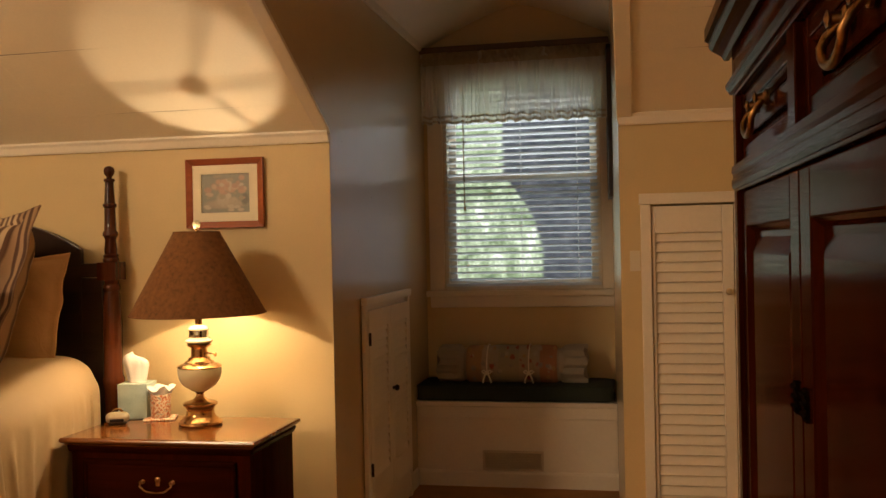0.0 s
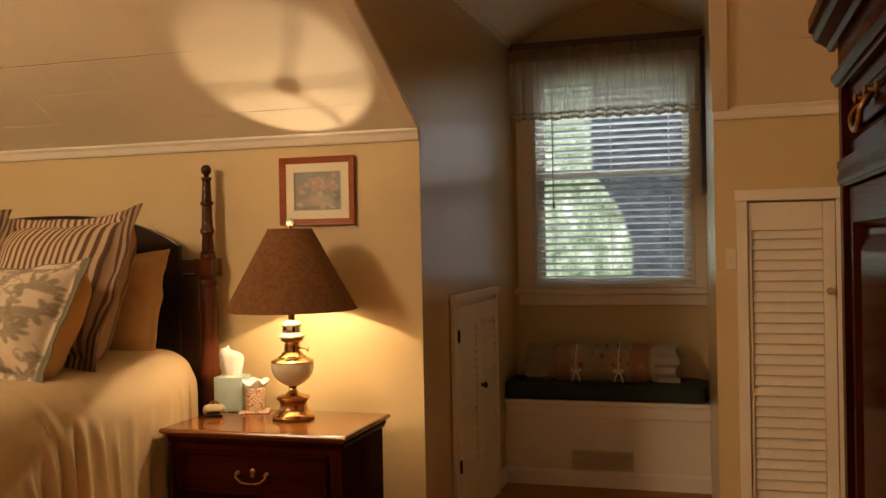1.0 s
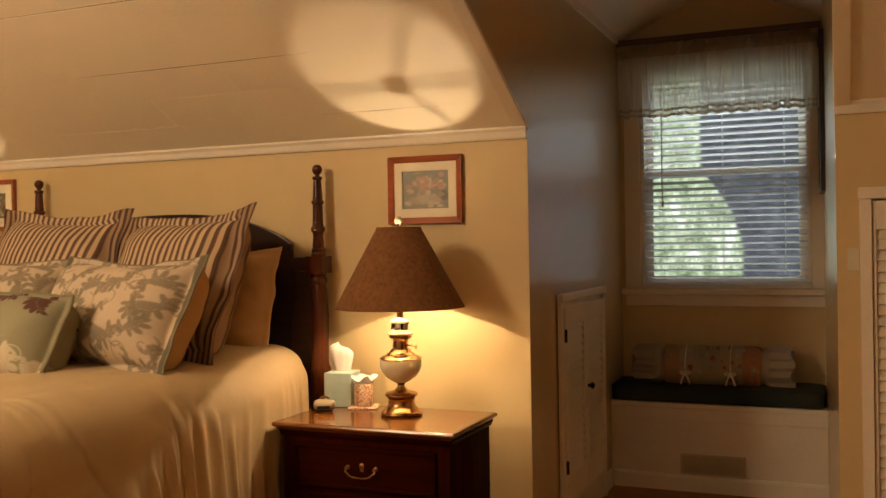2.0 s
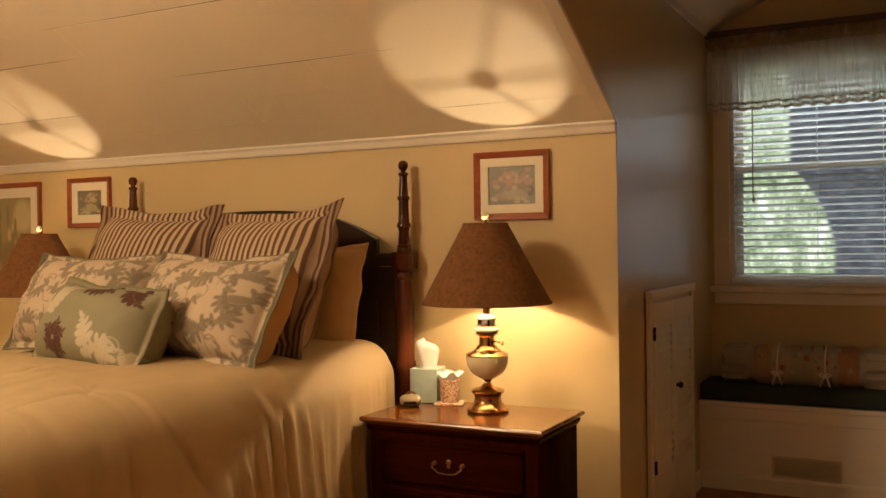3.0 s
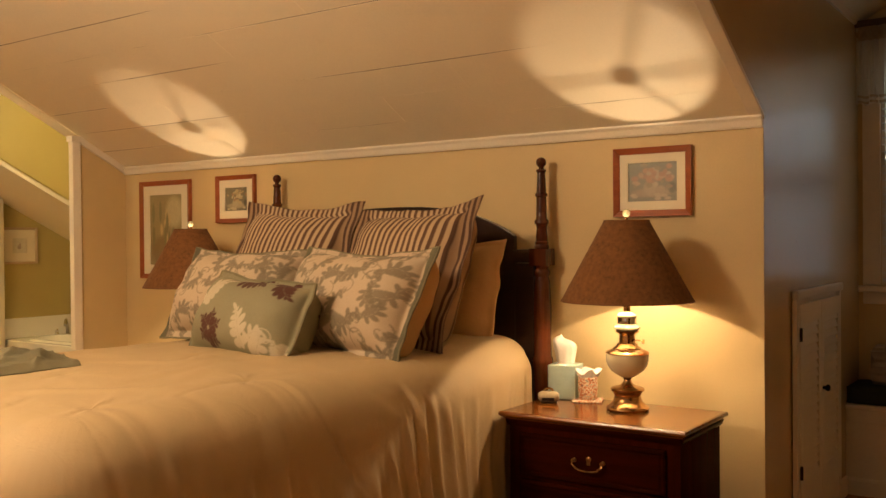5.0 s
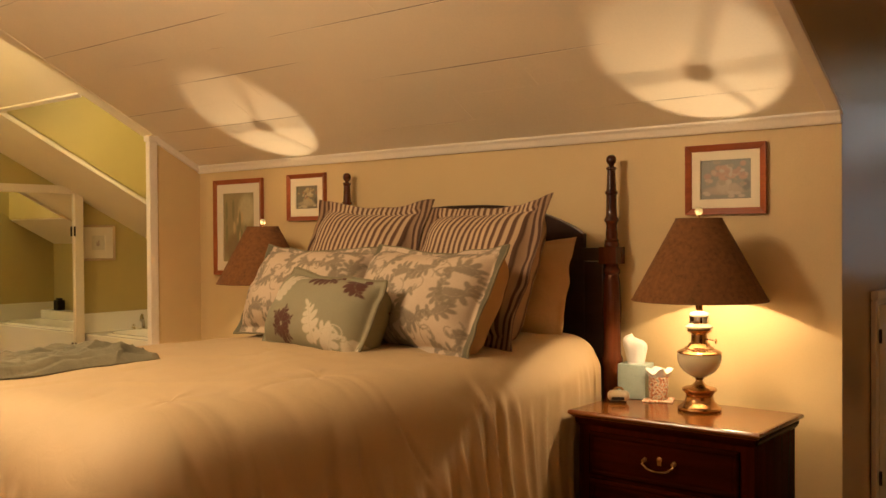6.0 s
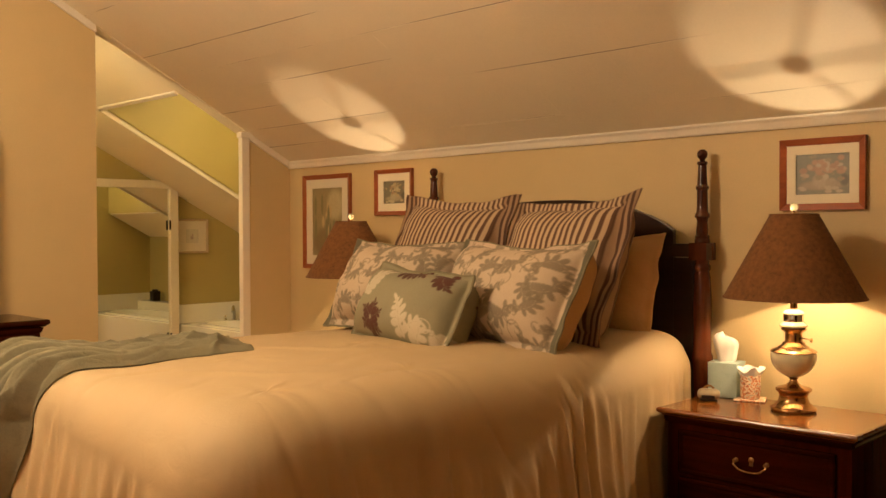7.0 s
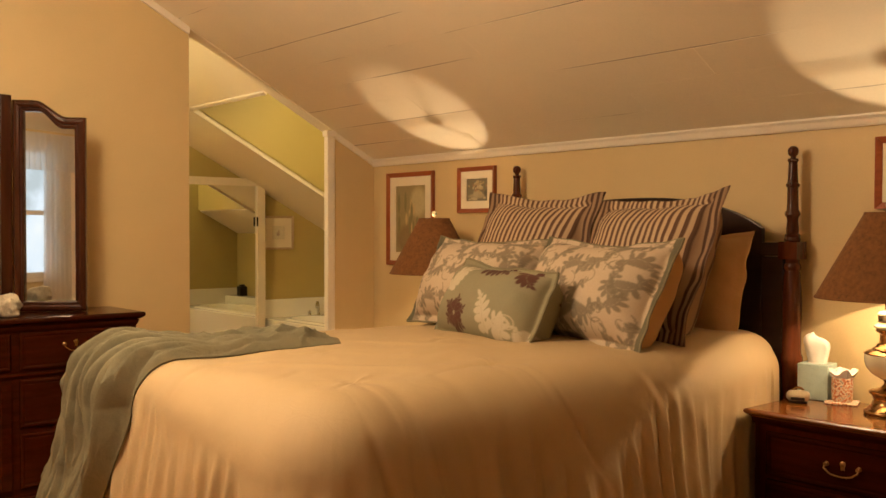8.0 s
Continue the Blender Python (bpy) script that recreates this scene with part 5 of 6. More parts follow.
picture("red-brown framed print of a flower basket above the lamp", pose(-1.733, WALL_Y - 0.001, 1.469), 0.353, 0.298, 0.028, 0.038, bouquet(3, (0.21, 0.205, 0.17), ROSES), "bedroom pictures")
picture("red-brown framed floral print between lamp and bed post", pose(-4.31, WALL_Y - 0.001, 1.486), 0.332, 0.280, 0.026, 0.046, bouquet(9, (0.19, 0.17, 0.12), CREAMS), "bedroom pictures")
picture("tall red-brown framed print of golden stalks", pose(-5.03, WALL_Y - 0.001, 1.145), 0.486, 0.617, 0.030, 0.058, tall_study, "bedroom pictures")


# ---- dormer window ----
win = thing("window_1", "double-hung sash window with cream casing", "window", kind="structure")
CX0, CX1 = -1.062, 0.042
bm = B()
for x0, x1, z0, z1 in ((CX0, WX0 - 0.002, 1.10, 2.46), (WX1 + 0.002, CX1, 1.10, 2.46), (WX0 - 0.002, WX1 + 0.002, WZ1 + 0.002, 2.46)):
    box(bm, x0, x1, WIN_Y - 0.022, WIN_Y, z0, z1)
part("window_frame", bm, WHITE, win, bevel=0.005)
bm = B()
box(bm, CX0 - 0.02, CX1 + 0.0, WIN_Y - 0.06, WIN_Y, 1.062, 1.098)
part("window_sill", bm, WHITE, win, bevel=0.008)
bm = B()
box(bm, CX0, CX1, WIN_Y - 0.02, WIN_Y, 0.995, 1.061)
part("apron", bm, WHITE, win, bevel=0.006)
bm = B()
for x0, x1 in ((WX0, WX0 + 0.02), (WX1 - 0.02, WX1)):
    box(bm, x0, x1, WIN_Y + 0.001, WIN_Y + T - 0.001, WZ0, WZ1)
box(bm, WX0 + 0.02, WX1 - 0.02, WIN_Y + 0.001, WIN_Y + T - 0.001, WZ1 - 0.02, WZ1)
box(bm, WX0 + 0.02, WX1 - 0.02, WIN_Y + 0.001, WIN_Y + T - 0.001, WZ0, WZ0 + 0.02)
part("jamb_lining", bm, WHITE, win)
for z0, z1, y in ((WZ0 + 0.02, 1.80, WIN_Y + 0.055), (1.765, WZ1 - 0.02, WIN_Y + 0.088)):
    sash = B()
    xa, xb, s = WX0 + 0.021, WX1 - 0.021, 0.042
    for x0, x1, a, b in ((xa, xa + s, z0, z1), (xb - s, xb, z0, z1), (xa + s, xb - s, z0, z0 + s), (xa + s, xb - s, z1 - s * 0.85, z1)):
        box(sash, x0, x1, y - 0.015, y + 0.015, a, b)
    so = part("sash", sash, WHITE, win, bevel=0.003)
    pane = B()
    box(pane, xa + s, xb - s, y - 0.002, y + 0.002, z0 + s, z1 - s * 0.85)
    g = part("pane", pane, GLASS, so)
    g.visible_shadow = False

# blind
blind = thing("window_blind", "white slatted window blind let down and half open", "blind")
BX0, BX1, BY = WX0 + 0.006, WX1 - 0.006, WIN_Y + 0.004
bm = B()
box(bm, BX0, BX1, BY - 0.022, BY + 0.025, 2.352, 2.396)
part("head_rail", bm, SLATM, blind, bevel=0.003)
bm = B()
n = 7
prof = [(-0.0235 + 0.047 * k / n, 0.0035 * (1 - (2 * k / n - 1) ** 2)) for k in range(n + 1)]
tilt = radians(-16)
rows = []
for x in (BX0, BX1):
    for dz in (0.0, -0.0028):
        rows.append([bm.verts.new((x, c * math.cos(tilt) - (s + dz) * math.sin(tilt), c * math.sin(tilt) + (s + dz) * math.cos(tilt))) for c, s in prof])
for a, b in ((0, 2), (1, 3)):
    for k in range(n):
        bm.faces.new((rows[a][k], rows[a][k + 1], rows[b][k + 1], rows[b][k]))
for k in (0, n):
    bm.faces.new((rows[0][k], rows[1][k], rows[3][k], rows[2][k]))
slat_mesh = mesh_of("slat", bm, SLATM, smooth=True)
zs = 1.165
while zs < 2.34:
    sl = new("slat", slat_mesh)
    sl.parent = blind
    sl.location = (0, BY, zs)
    zs += 0.0395
bm = B()
box(bm, BX0, BX1, BY - 0.026, BY + 0.026, 1.122, 1.140)
part("bottom_rail", bm, SLATM, blind, bevel=0.003)
for x in (BX0 + 0.13, BX1 - 0.13, (BX0 + BX1) / 2):
    bm = B()
    for dy in (-0.027, 0.027):
        tube(bm, [(x, BY + dy, 1.13), (x, BY + dy, 2.36)], 0.0011, 5)
    part("ladder_cord", bm, SLATM, blind)
bm = B()
tube(bm, [(-0.838, BY - 0.036, 2.36), (-0.838, BY - 0.037, 1.62), (-0.836, BY - 0.036, 1.60)], 0.0035, 6)
lathe(bm, [(0.0, 1.575), (0.006, 1.58), (0.007, 1.60), (0.004, 1.61), (0.0, 1.612)], (-0.836, BY - 0.036, 0), 10)
part("wand", bm, VENTM, blind, "thin tilt wand", smooth=True)

# valance, rod and the dark board above
val = thing("valance", "cream lace valance gathered on a rod", "curtain")
bm = B()
nx, nz = 260, 26
top, bot = 2.522, 2.100
g = []
for j in range(nz + 1):
    f = j / nz
    row = []
    for i in range(nx + 1):
        u = i / nx
        x = -1.083 + 1.120 * u
        dep = 0.35 + 0.65 * min(1.0, abs(f - 0.12) * 2.2)
        w = noise.noise((u * 20, 0.2 * f, 1.0)) + 0.5 * noise.noise((u * 50, 0.5 * f, 4.0)) + 0.35 * noise.noise((u * 95, 0.8 * f, 7.0))
        y = WIN_Y - 0.085 + 0.070 * dep * w
        z = top + (bot - top) * f + (0.007 * math.sin(u * 2 * math.pi * 15 + 2 * w) * f ** 6) + 0.006 * noise.noise((u * 40, 1, 2)) * (1 - f)
        row.append(bm.verts.new((x + 0.004 * w, y, z)))
    g.append(row)
for j in range(nz):
    for i in range(nx):
        bm.faces.new((g[j][i], g[j][i + 1], g[j + 1][i + 1], g[j + 1][i]))
part("valance_cloth", bm, VALANCEM, val, smooth=True)
bm = B()
g = []
for j in range(9):
    row = []
    for i in range(261):
        u = i / 260
        w = noise.noise((u * 34, 0.3 * j, 3.0)) + 0.6 * noise.noise((u * 80, 0.4 * j, 5.0))
        row.append(bm.verts.new((-1.084 + 1.122 * u, WIN_Y - 0.100 + 0.016 * w, 2.527 - 0.0095 * j + 0.005 * noise.noise((u * 60, j, 1)))))
    g.append(row)
for a, b in zip(g, g[1:]):
    for i in range(260):
        bm.faces.new((a[i], a[i + 1], b[i + 1], b[i]))
part("gathered_heading", bm, LACEM, val, "ruffled heading gathered on the rod", smooth=True)
bm = B()
for k in range(2):
    zb = bot + 0.004 + 0.030 * k
    r1 = [bm.verts.new((-1.083 + 1.121 * i / 200, WIN_Y - 0.090 + 0.070 * (noise.noise((i / 200 * 20, 0.2, 1.0)) + 0.5 * noise.noise((i / 200 * 50, 0.5, 4.0))), zb + 0.004 * math.sin(i / 200 * 2 * math.pi * 15))) for i in range(201)]
    r2 = [bm.verts.new((v.co.x, v.co.y - 0.003, v.co.z + 0.014)) for v in r1]
    for i in range(200):
        bm.faces.new((r1[i], r1[i + 1], r2[i + 1], r2[i]))
part("lace_band", bm, LACEM, val, "denser lace hem", smooth=True)
bm = B()
tube(bm, [(-1.086, WIN_Y - 0.076, 2.482), (0.038, WIN_Y - 0.076, 2.482)], 0.009, 10)
part("rod", bm, WHITE, val, smooth=True)
shelf = thing("valance_board", "dark stained board over the dormer window", "shelf")
bm = B()
box(bm, CHEEK_X + 0.002, RC1 - 0.002, WIN_Y - 0.10, WIN_Y, 2.528, 2.565)
part("board", bm, plain("brown_board", (0.10, 0.055, 0.025), 0.5, vary=0.1, scale=5, grain=60), shelf, bevel=0.004)

# dark framed panel that hangs on the east cheek
art = thing("wall_hanging", "dark wooden framed panel on the dormer wall", "picture", pose(0.052, 5.38, 1.62, 0, 0, 2.1))
bm = B()
for y0, y1, z0, z1 in ((-0.22, 0.16, 0, 0.03), (-0.22, 0.16, 0.80, 0.83), (-0.22, -0.19, 0.03, 0.80), (0.13, 0.16, 0.03, 0.80)):
    box(bm, -0.03, 0.0, y0, y1, z0, z1)
part("frame_border", bm, DARKART, art, bevel=0.004)
bm = B()
box(bm, -0.012, -0.002, -0.19, 0.13, 0.03, 0.80)
part("panel", bm, plain("faded_canvas", (0.20, 0.13, 0.07), 0.7, vary=0.3, scale=8, grain=60), art)

# ---- window seat ----
SY = 5.25
seat = thing("built_in_bench", "cream painted built-in bench under the dormer window", "bench")
bm = B()
box(bm, CHEEK_X + 0.001, RC1 + 0.010, SY, WIN_Y - 0.001, 0.0, 0.455)
part("body", bm, WHITE, seat, bevel=0.002)
bm = B()
box(bm, CHEEK_X + 0.001, RC1 + 0.012, SY - 0.018, WIN_Y - 0.001, 0.456, 0.482)
part("seat_board", bm, WHITE, seat, bevel=0.006)
bm = B()
box(bm, CHEEK_X + 0.016, RC1 + 0.012, SY - 0.012, SY - 0.001, 0.388, 0.455)
part("apron_board", bm, WHITE, seat, bevel=0.004)
bm = B()
sweep(bm, [(0, 0), (0.014, 0), (0.014, 0.075), (0.008, 0.088), (0, 0.09)], (CHEEK_X + 0.016, SY, 0), (RC1 + 0.012, SY, 0))
part("skirting", bm, WHITE, seat)

vent = thing("air_grille", "tan painted metal air grille in the seat front", "vent")
bm = B()
for x0, x1, z0, z1 in ((-0.705, -0.360, 0.094, 0.106), (-0.705, -0.360, 0.194, 0.206), (-0.705, -0.692, 0.106, 0.194), (-0.373, -0.360, 0.106, 0.194)):
    box(bm, x0, x1, SY - 0.010, SY - 0.001, z0, z1)
part("grille_frame", bm, GRILLEM, vent, bevel=0.002)
bm = B()
box(bm, -0.692, -0.373, SY - 0.003, SY - 0.001, 0.106, 0.194)
part("backing", bm, GRILLEBACK, vent)
for k in range(9):
    bm = B()
    box(bm, -0.692, -0.373, -0.0050, 0.0050, -0.0012, 0.0012, pose(0, SY - 0.0065, 0.1125 + k * 0.0095, 35))
    part("slat", bm, GRILLEM, vent)

cush = thing("seat_cushion", "dark green boxed cushion on the window seat", "cushion")
bm = B()
ring_pts = perimeter(120, 0.558, 0.165, 0.05)
prof = [(-0.004, 0.0), (0.0, 0.004), (0.004, 0.012), (0.003, 0.045), (0.004, 0.078), (-0.002, 0.088), (-0.03, 0.094)]
rings = []
for o, z in prof:
    rings.append([bm.verts.new((-0.530 + px + nx_ * o, 5.415 + py + ny_ * o, 0.483 + z + 0.004 * noise.noise((px * 6, py * 6, z * 20)))) for s, px, py, nx_, ny_ in ring_pts])
for a, b in zip(rings, rings[1:]):
    for i in range(120):
        bm.faces.new((a[i], a[(i + 1) % 120], b[(i + 1) % 120], b[i]))
bm.faces.new(rings[-1])
bm.faces.new(rings[0])
part("cushion_body", bm, CUSHM, cush, smooth=True)
for z in (0.490, 0.566):
    bm = B()
    tube(bm, [(-0.530 + px + 0.006 * nx_, 5.415 + py + 0.006 * ny_, z) for s, px, py, nx_, ny_ in ring_pts + ring_pts[:1]], 0.0045, 6)
    part("piping", bm, CUSHM, cush, smooth=True)


def bolster(at):
    """A round patchwork bolster, tied in towards its ends, with gathered frills past the ties."""
    bm = B()
    nx, na, half = 150, 72, 0.425
    rings, shades = [], []
    for i in range(nx + 1):
        x = -half + 2 * half * i / nx
        ax = abs(x)
        body = 0.112 - 0.022 * math.exp(-((ax - 0.275) / 0.018) ** 2) - 0.005 * math.exp(-((ax - 0.12) / 0.012) ** 2)
        frill = min(1.0, max(0.0, (ax - 0.28) / 0.05))
        ring = []
        for k in range(na):
            a = 2 * math.pi * k / na
            r = body * (1 + 0.04 * noise.noise((x * 9, math.cos(a) * 2, math.sin(a) * 2)))
            r *= 1 + frill * (0.10 * math.sin(9 * a + 3 * x) + 0.06 * math.sin(17 * a)) - 0.05 * frill
            c, s = math.cos(a), math.sin(a)
            ring.append(bm.verts.new((x + 0.012 * frill * math.sin(5 * a), r * c, max(-0.098, r * s))))
        rings.append(ring)
    for p, q in zip(rings, rings[1:]):
        for k in range(na):
            bm.faces.new((p[k], q[k], q[(k + 1) % na], p[(k + 1) % na]))
    for ring in (rings[0], rings[-1]):
        bm.faces.new(ring)
    me = mesh_of("bolster_pillow", bm, PRINT, smooth=True)
    co = np.empty(len(me.vertices) * 3)
    me.vertices.foreach_get("co", co)
    co = co.reshape(-1, 3)
    X, Y, Z = co[:, 0], co[:, 1], co[:, 2]
    out = np.tile(np.array((0.40, 0.33, 0.24)), (len(X), 1))
    for x0, x1, c in ((-0.26, -0.17, (0.40, 0.24, 0.13)), (0.17, 0.262, (0.42, 0.19, 0.10)), (-0.07, 0.05, (0.36, 0.31, 0.21)), (-0.17, -0.10, (0.44, 0.35, 0.25)), (0.05, 0.15, (0.42, 0.34, 0.23))):
        out[(X > x0) & (X < x1)] = c
    r = random.Random(6)
    for _ in range(46):
        x, y, z = r.uniform(-0.25, 0.26), r.uniform(-0.11, 0.0), r.uniform(-0.08, 0.11)
        k = ((X - x) ** 2 + (Z - z) ** 2) < r.uniform(0.007, 0.016) ** 2
        out[k] = r.choice(((0.34, 0.08, 0.05), (0.30, 0.26, 0.22), (0.45, 0.28, 0.12), (0.45, 0.38, 0.28)))
    layer = me.color_attributes.new("print", "FLOAT_COLOR", "POINT")
    layer.data.foreach_set("color", np.concatenate([out, np.ones((len(co), 1))], 1).ravel())
    ob = new("bolster_pillow", me)
    ob.matrix_world = at
    return tagged(ob, "long patchwork bolster with tied frilled ends on the seat", "pillow")


bolster(pose(-0.545, 5.41, 0.674))
for x in (-0.68, -0.44):
    bow = thing("ribbon_tie", "cream ribbon tied round the bolster", "ribbon")
    bm = B()
    for s in (-1, 1):
        tube(bm, [(x, 5.292, 0.640), (x + s * 0.012, 5.288, 0.622), (x + s * 0.020, 5.290, 0.600), (x + s * 0.024, 5.296, 0.582)], 0.0055, 6)
        tube(bm, [(x, 5.290, 0.642), (x + s * 0.018, 5.286, 0.655), (x + s * 0.030, 5.288, 0.648), (x + s * 0.016, 5.288, 0.636), (x, 5.290, 0.640)], 0.0045, 6)
    tube(bm, [(x, 5.41 - 0.116 * math.cos(radians(d)), 0.674 + 0.116 * math.sin(radians(d))) for d in range(-24, 181, 12)], 0.004, 6)
    part("ribbon", bm, MATBOARD, bow, smooth=True)


# ---- louvred doors ----
def louvre_door(t, w, h, stile, top_rail, mid, pitch, material, name="door", thick=0.03):
    """One door, hinged frame with angled slats; local x its width, face along -y. Returns the door part."""
    sl, sr = stile if isinstance(stile, tuple) else (stile, stile)
    bm = B()
    for x0, x1, z0, z1 in ((0, sl, 0, h), (w - sr, w, 0, h), (sl, w - sr, h - top_rail, h), (sl, w - sr, 0, 0.13)):
        box(bm, x0, x1, -thick, 0, z0, z1)
    dr = part(name, bm, material, t, bevel=0.003)
    bm = B()
    box(bm, 0, w - sl - sr - 0.001, -0.555 * pitch / math.sin(radians(70)), 0.555 * pitch / math.sin(radians(70)), -0.003, 0.003, pose(0, 0, 0, 70))
    me = mesh_of("louvre", bm, material, bevel=0.0022, segments=1)
    z = 0.13 + pitch * 0.5
    while z < h - top_rail + pitch * 0.1:
        if not (mid and abs(z - mid) < 0.03):
            lo = new("louvre", me)
            lo.parent = dr
            lo.location = (sl + 0.0005, -thick * 0.5, z)
        z += pitch
    return dr


def knob(parent, x, z, y, r=0.016, material=None):
    bm = B()
    lathe(bm, [(r * 0.55, 0.0), (r * 0.5, -0.010), (r * 0.95, -0.016), (r, -0.024), (r * 0.7, -0.031), (0.0, -0.033)], (x, y, z), 18, "y")
    part("knob", bm, material or BLACKM, parent, "small round knob", smooth=True)


cd = thing("door_1", "cream louvred closet door, closed", "door", pose(0.223, WALL_Y + 0.022, 0.012), kind="structure")
door = louvre_door(cd, 0.307, 1.498, (0.012, 0.042), 0.105, 0, 0.0397, WHITE)
knob(door, 0.286, 1.163, -0.03, 0.014, VENTM)
bm = B()
for x0, x1, z0, z1 in ((0.181, 0.2205, 0, 1.517), (0.5325, 0.576, 0, 1.517)):
    box(bm, x0, x1, WALL_Y - 0.018, WALL_Y - 0.0005, z0, z1)
box(bm, 0.176, 0.582, WALL_Y - 0.022, WALL_Y - 0.0005, 1.518, 1.560)
setting("trim_closet", bm, WHITE, "cream casing round the closet door", bevel=0.003)

cup = thing("door_2", "pair of small cream louvred cupboard doors, closed", "door", pose(CHEEK_X + 0.004, 4.162, 0.144, 0, 0, 90), kind="structure")
for k, (x0, kx) in enumerate(((0.043, 0.36), (0.436, 0.020))):
    dw = louvre_door(cup, 0.389, 0.92, 0.05, 0.09, 0, 0.040, WHITE, thick=0.022)
    dw.matrix_local = pose(x0, -0.004, 0.012)
    if k == 1:
        knob(dw, kx, 0.50, -0.022)
for z in (0.19, 0.80):
    bm = B()
    tube(bm, [(0.040, -0.030, z - 0.03), (0.040, -0.030, z + 0.03)], 0.006, 8)
    box(bm, 0.028, 0.052, -0.030, -0.026, z - 0.028, z + 0.028)
    part("hinge", bm, BLACKM, cup, "dark metal hinge", smooth=True)
bm = B()
for x0, x1, z0, z1 in ((0.0, 0.041, -0.144, 0.955), (0.828, 0.865, -0.144, 0.955)):
    box(bm, x0, x1, -0.022, -0.001, z0, z1)
part("casing", bm, WHITE, cup, bevel=0.003)
bm = B()
box(bm, -0.008, 0.873, -0.032, -0.001, 0.957, 0.995)
part("casing_head", bm, WHITE, cup, bevel=0.005)
bm = B()
box(bm, 0.042, 0.827, -0.018, -0.001, -0.10, 0.008)
part("casing_foot", bm, WHITE, cup)
bm = B()
box(bm, 0.042, 0.827, -0.003, -0.001, 0.008, 0.957)
part("back_panel", bm, WHITE, cup)

sw = thing("light_switch", "ivory light switch beside the closet", "switch", pose(0.158, WALL_Y - 0.001, 1.298))
bm = B()
box(bm, -0.020, 0.020, -0.005, 0, -0.040, 0.040)
part("plate", bm, SWITCHM, sw, bevel=0.003)
bm = B()
box(bm, -0.004, 0.004, -0.014, -0.004, -0.004, 0.010)
part("toggle", bm, SWITCHM, sw, bevel=0.002)

# ---- beyond the window ----
bm = B()
g = [[bm.verts.new((-4.0 + 8.0 * i / 4, 0, -2.5 + 5.0 * j / 4)) for i in range(5)] for j in range(5)]
for j in range(4):
    for i in range(4):
        bm.faces.new((g[j][i], g[j][i + 1], g[j + 1][i + 1], g[j + 1][i]))
bd = new("backdrop", mesh_of("backdrop", bm, OUTDOORS))
bd.location = (-0.75, 9.2, 1.55)
tagged(bd, "blurred garden foliage and a grey roof", "backdrop", kind="structure")


# ---- armoire ----
def raised_panel(bm, x0, x1, z0, z1, y, sink=0.012, border=0.03):
    """A sunk panel with a bevelled raised field inside a rail-and-stile door."""
    rings = []
    for inset, dy in ((0.0, 0.0), (0.006, sink * 0.4), (0.012, sink), (0.022, sink), (0.022 + border, sink * 0.25), (0.026 + border, sink * 0.25)):
        rings.append([bm.verts.new(p) for p in ((x0 + inset, y + dy, z0 + inset), (x1 - inset, y + dy, z0 + inset), (x1 - inset, y + dy, z1 - inset), (x0 + inset, y + dy, z1 - inset))])
    for a, b in zip(rings, rings[1:]):
        for i in range(4):
            bm.faces.new((a[i], a[(i + 1) % 4], b[(i + 1) % 4], b[i]))
    bm.faces.new(rings[-1])


def rail_door(parent, x0, x1, z0, z1, y, stile, material, name="door"):
    """Door or drawer with stiles, rails and a raised panel; the face looks along -y."""
    bm = B()
    th = 0.022
    for a, b, c, e in ((x0, x0 + stile, z0, z1), (x1 - stile, x1, z0, z1), (x0 + stile, x1 - stile, z1 - stile, z1), (x0 + stile, x1 - stile, z0, z0 + stile)):
        box(bm, a, b, y - th, y, c, e)
    ob = part(name, bm, material, parent, bevel=0.003)
    bm = B()
    raised_panel(bm, x0 + stile, x1 - stile, z0 + stile, z1 - stile, y - th + 0.003)
    part("panel", bm, material, ob)
    return ob


AW, AD, AH = 1.36, 0.56, 1.762
arm = thing("armoire", "tall polished cherry armoire with brass drawer handles", "armoire", pose(0.358, 2.075, 0, 0, 0, -89.5))
bm = B()
box(bm, 0, AW, 0.034, AD, 0.10, AH)
part("carcass", bm, CHERRY_Z, arm, bevel=0.004)
bm = B()
for x0, x1, z0, z1 in ((0, 0.045, 0.10, AH), (AW - 0.045, AW, 0.10, AH), (0.652, 0.708, 1.53, 1.67), (0.045, AW - 0.045, 1.67, AH), (0.045, AW - 0.045, 1.474, 1.53), (0.045, AW - 0.045, 0.10, 0.15)):
    box(bm, x0, x1, 0.0, 0.033, z0, z1)
part("face_frame", bm, CHERRY_Z, arm, bevel=0.003)
CROWN = [(0.0, 0.0), (0.010, 0.0), (0.016, 0.010), (0.028, 0.018), (0.036, 0.022), (0.042, 0.030), (0.042, 0.040), (0.050, 0.044), (0.050, 0.070), (0.0, 0.070)]
bm = B()
sweep(bm, CROWN, (-0.050, 0, AH - 0.002), (AW + 0.050, 0, AH - 0.002))
sweep(bm, CROWN, (0, 0.0, AH - 0.002), (0, AD, AH - 0.002), out=(-1, 0, 0))
sweep(bm, CROWN, (AW, 0.0, AH - 0.002), (AW, AD, AH - 0.002), out=(1, 0, 0))
box(bm, 0, AW, 0, AD, AH, AH + 0.066)
part("cornice", bm, CHERRY, arm, "stepped crown moulding")
BEAD = [(0, 0), (0.006, 0.002), (0.009, 0.010), (0.015, 0.018), (0.016, 0.030), (0.010, 0.034), (0, 0.036)]
bm = B()
sweep(bm, [(o * 0.8, u * 0.7) for o, u in BEAD], (-0.012, 0, 1.680), (AW + 0.012, 0, 1.680))
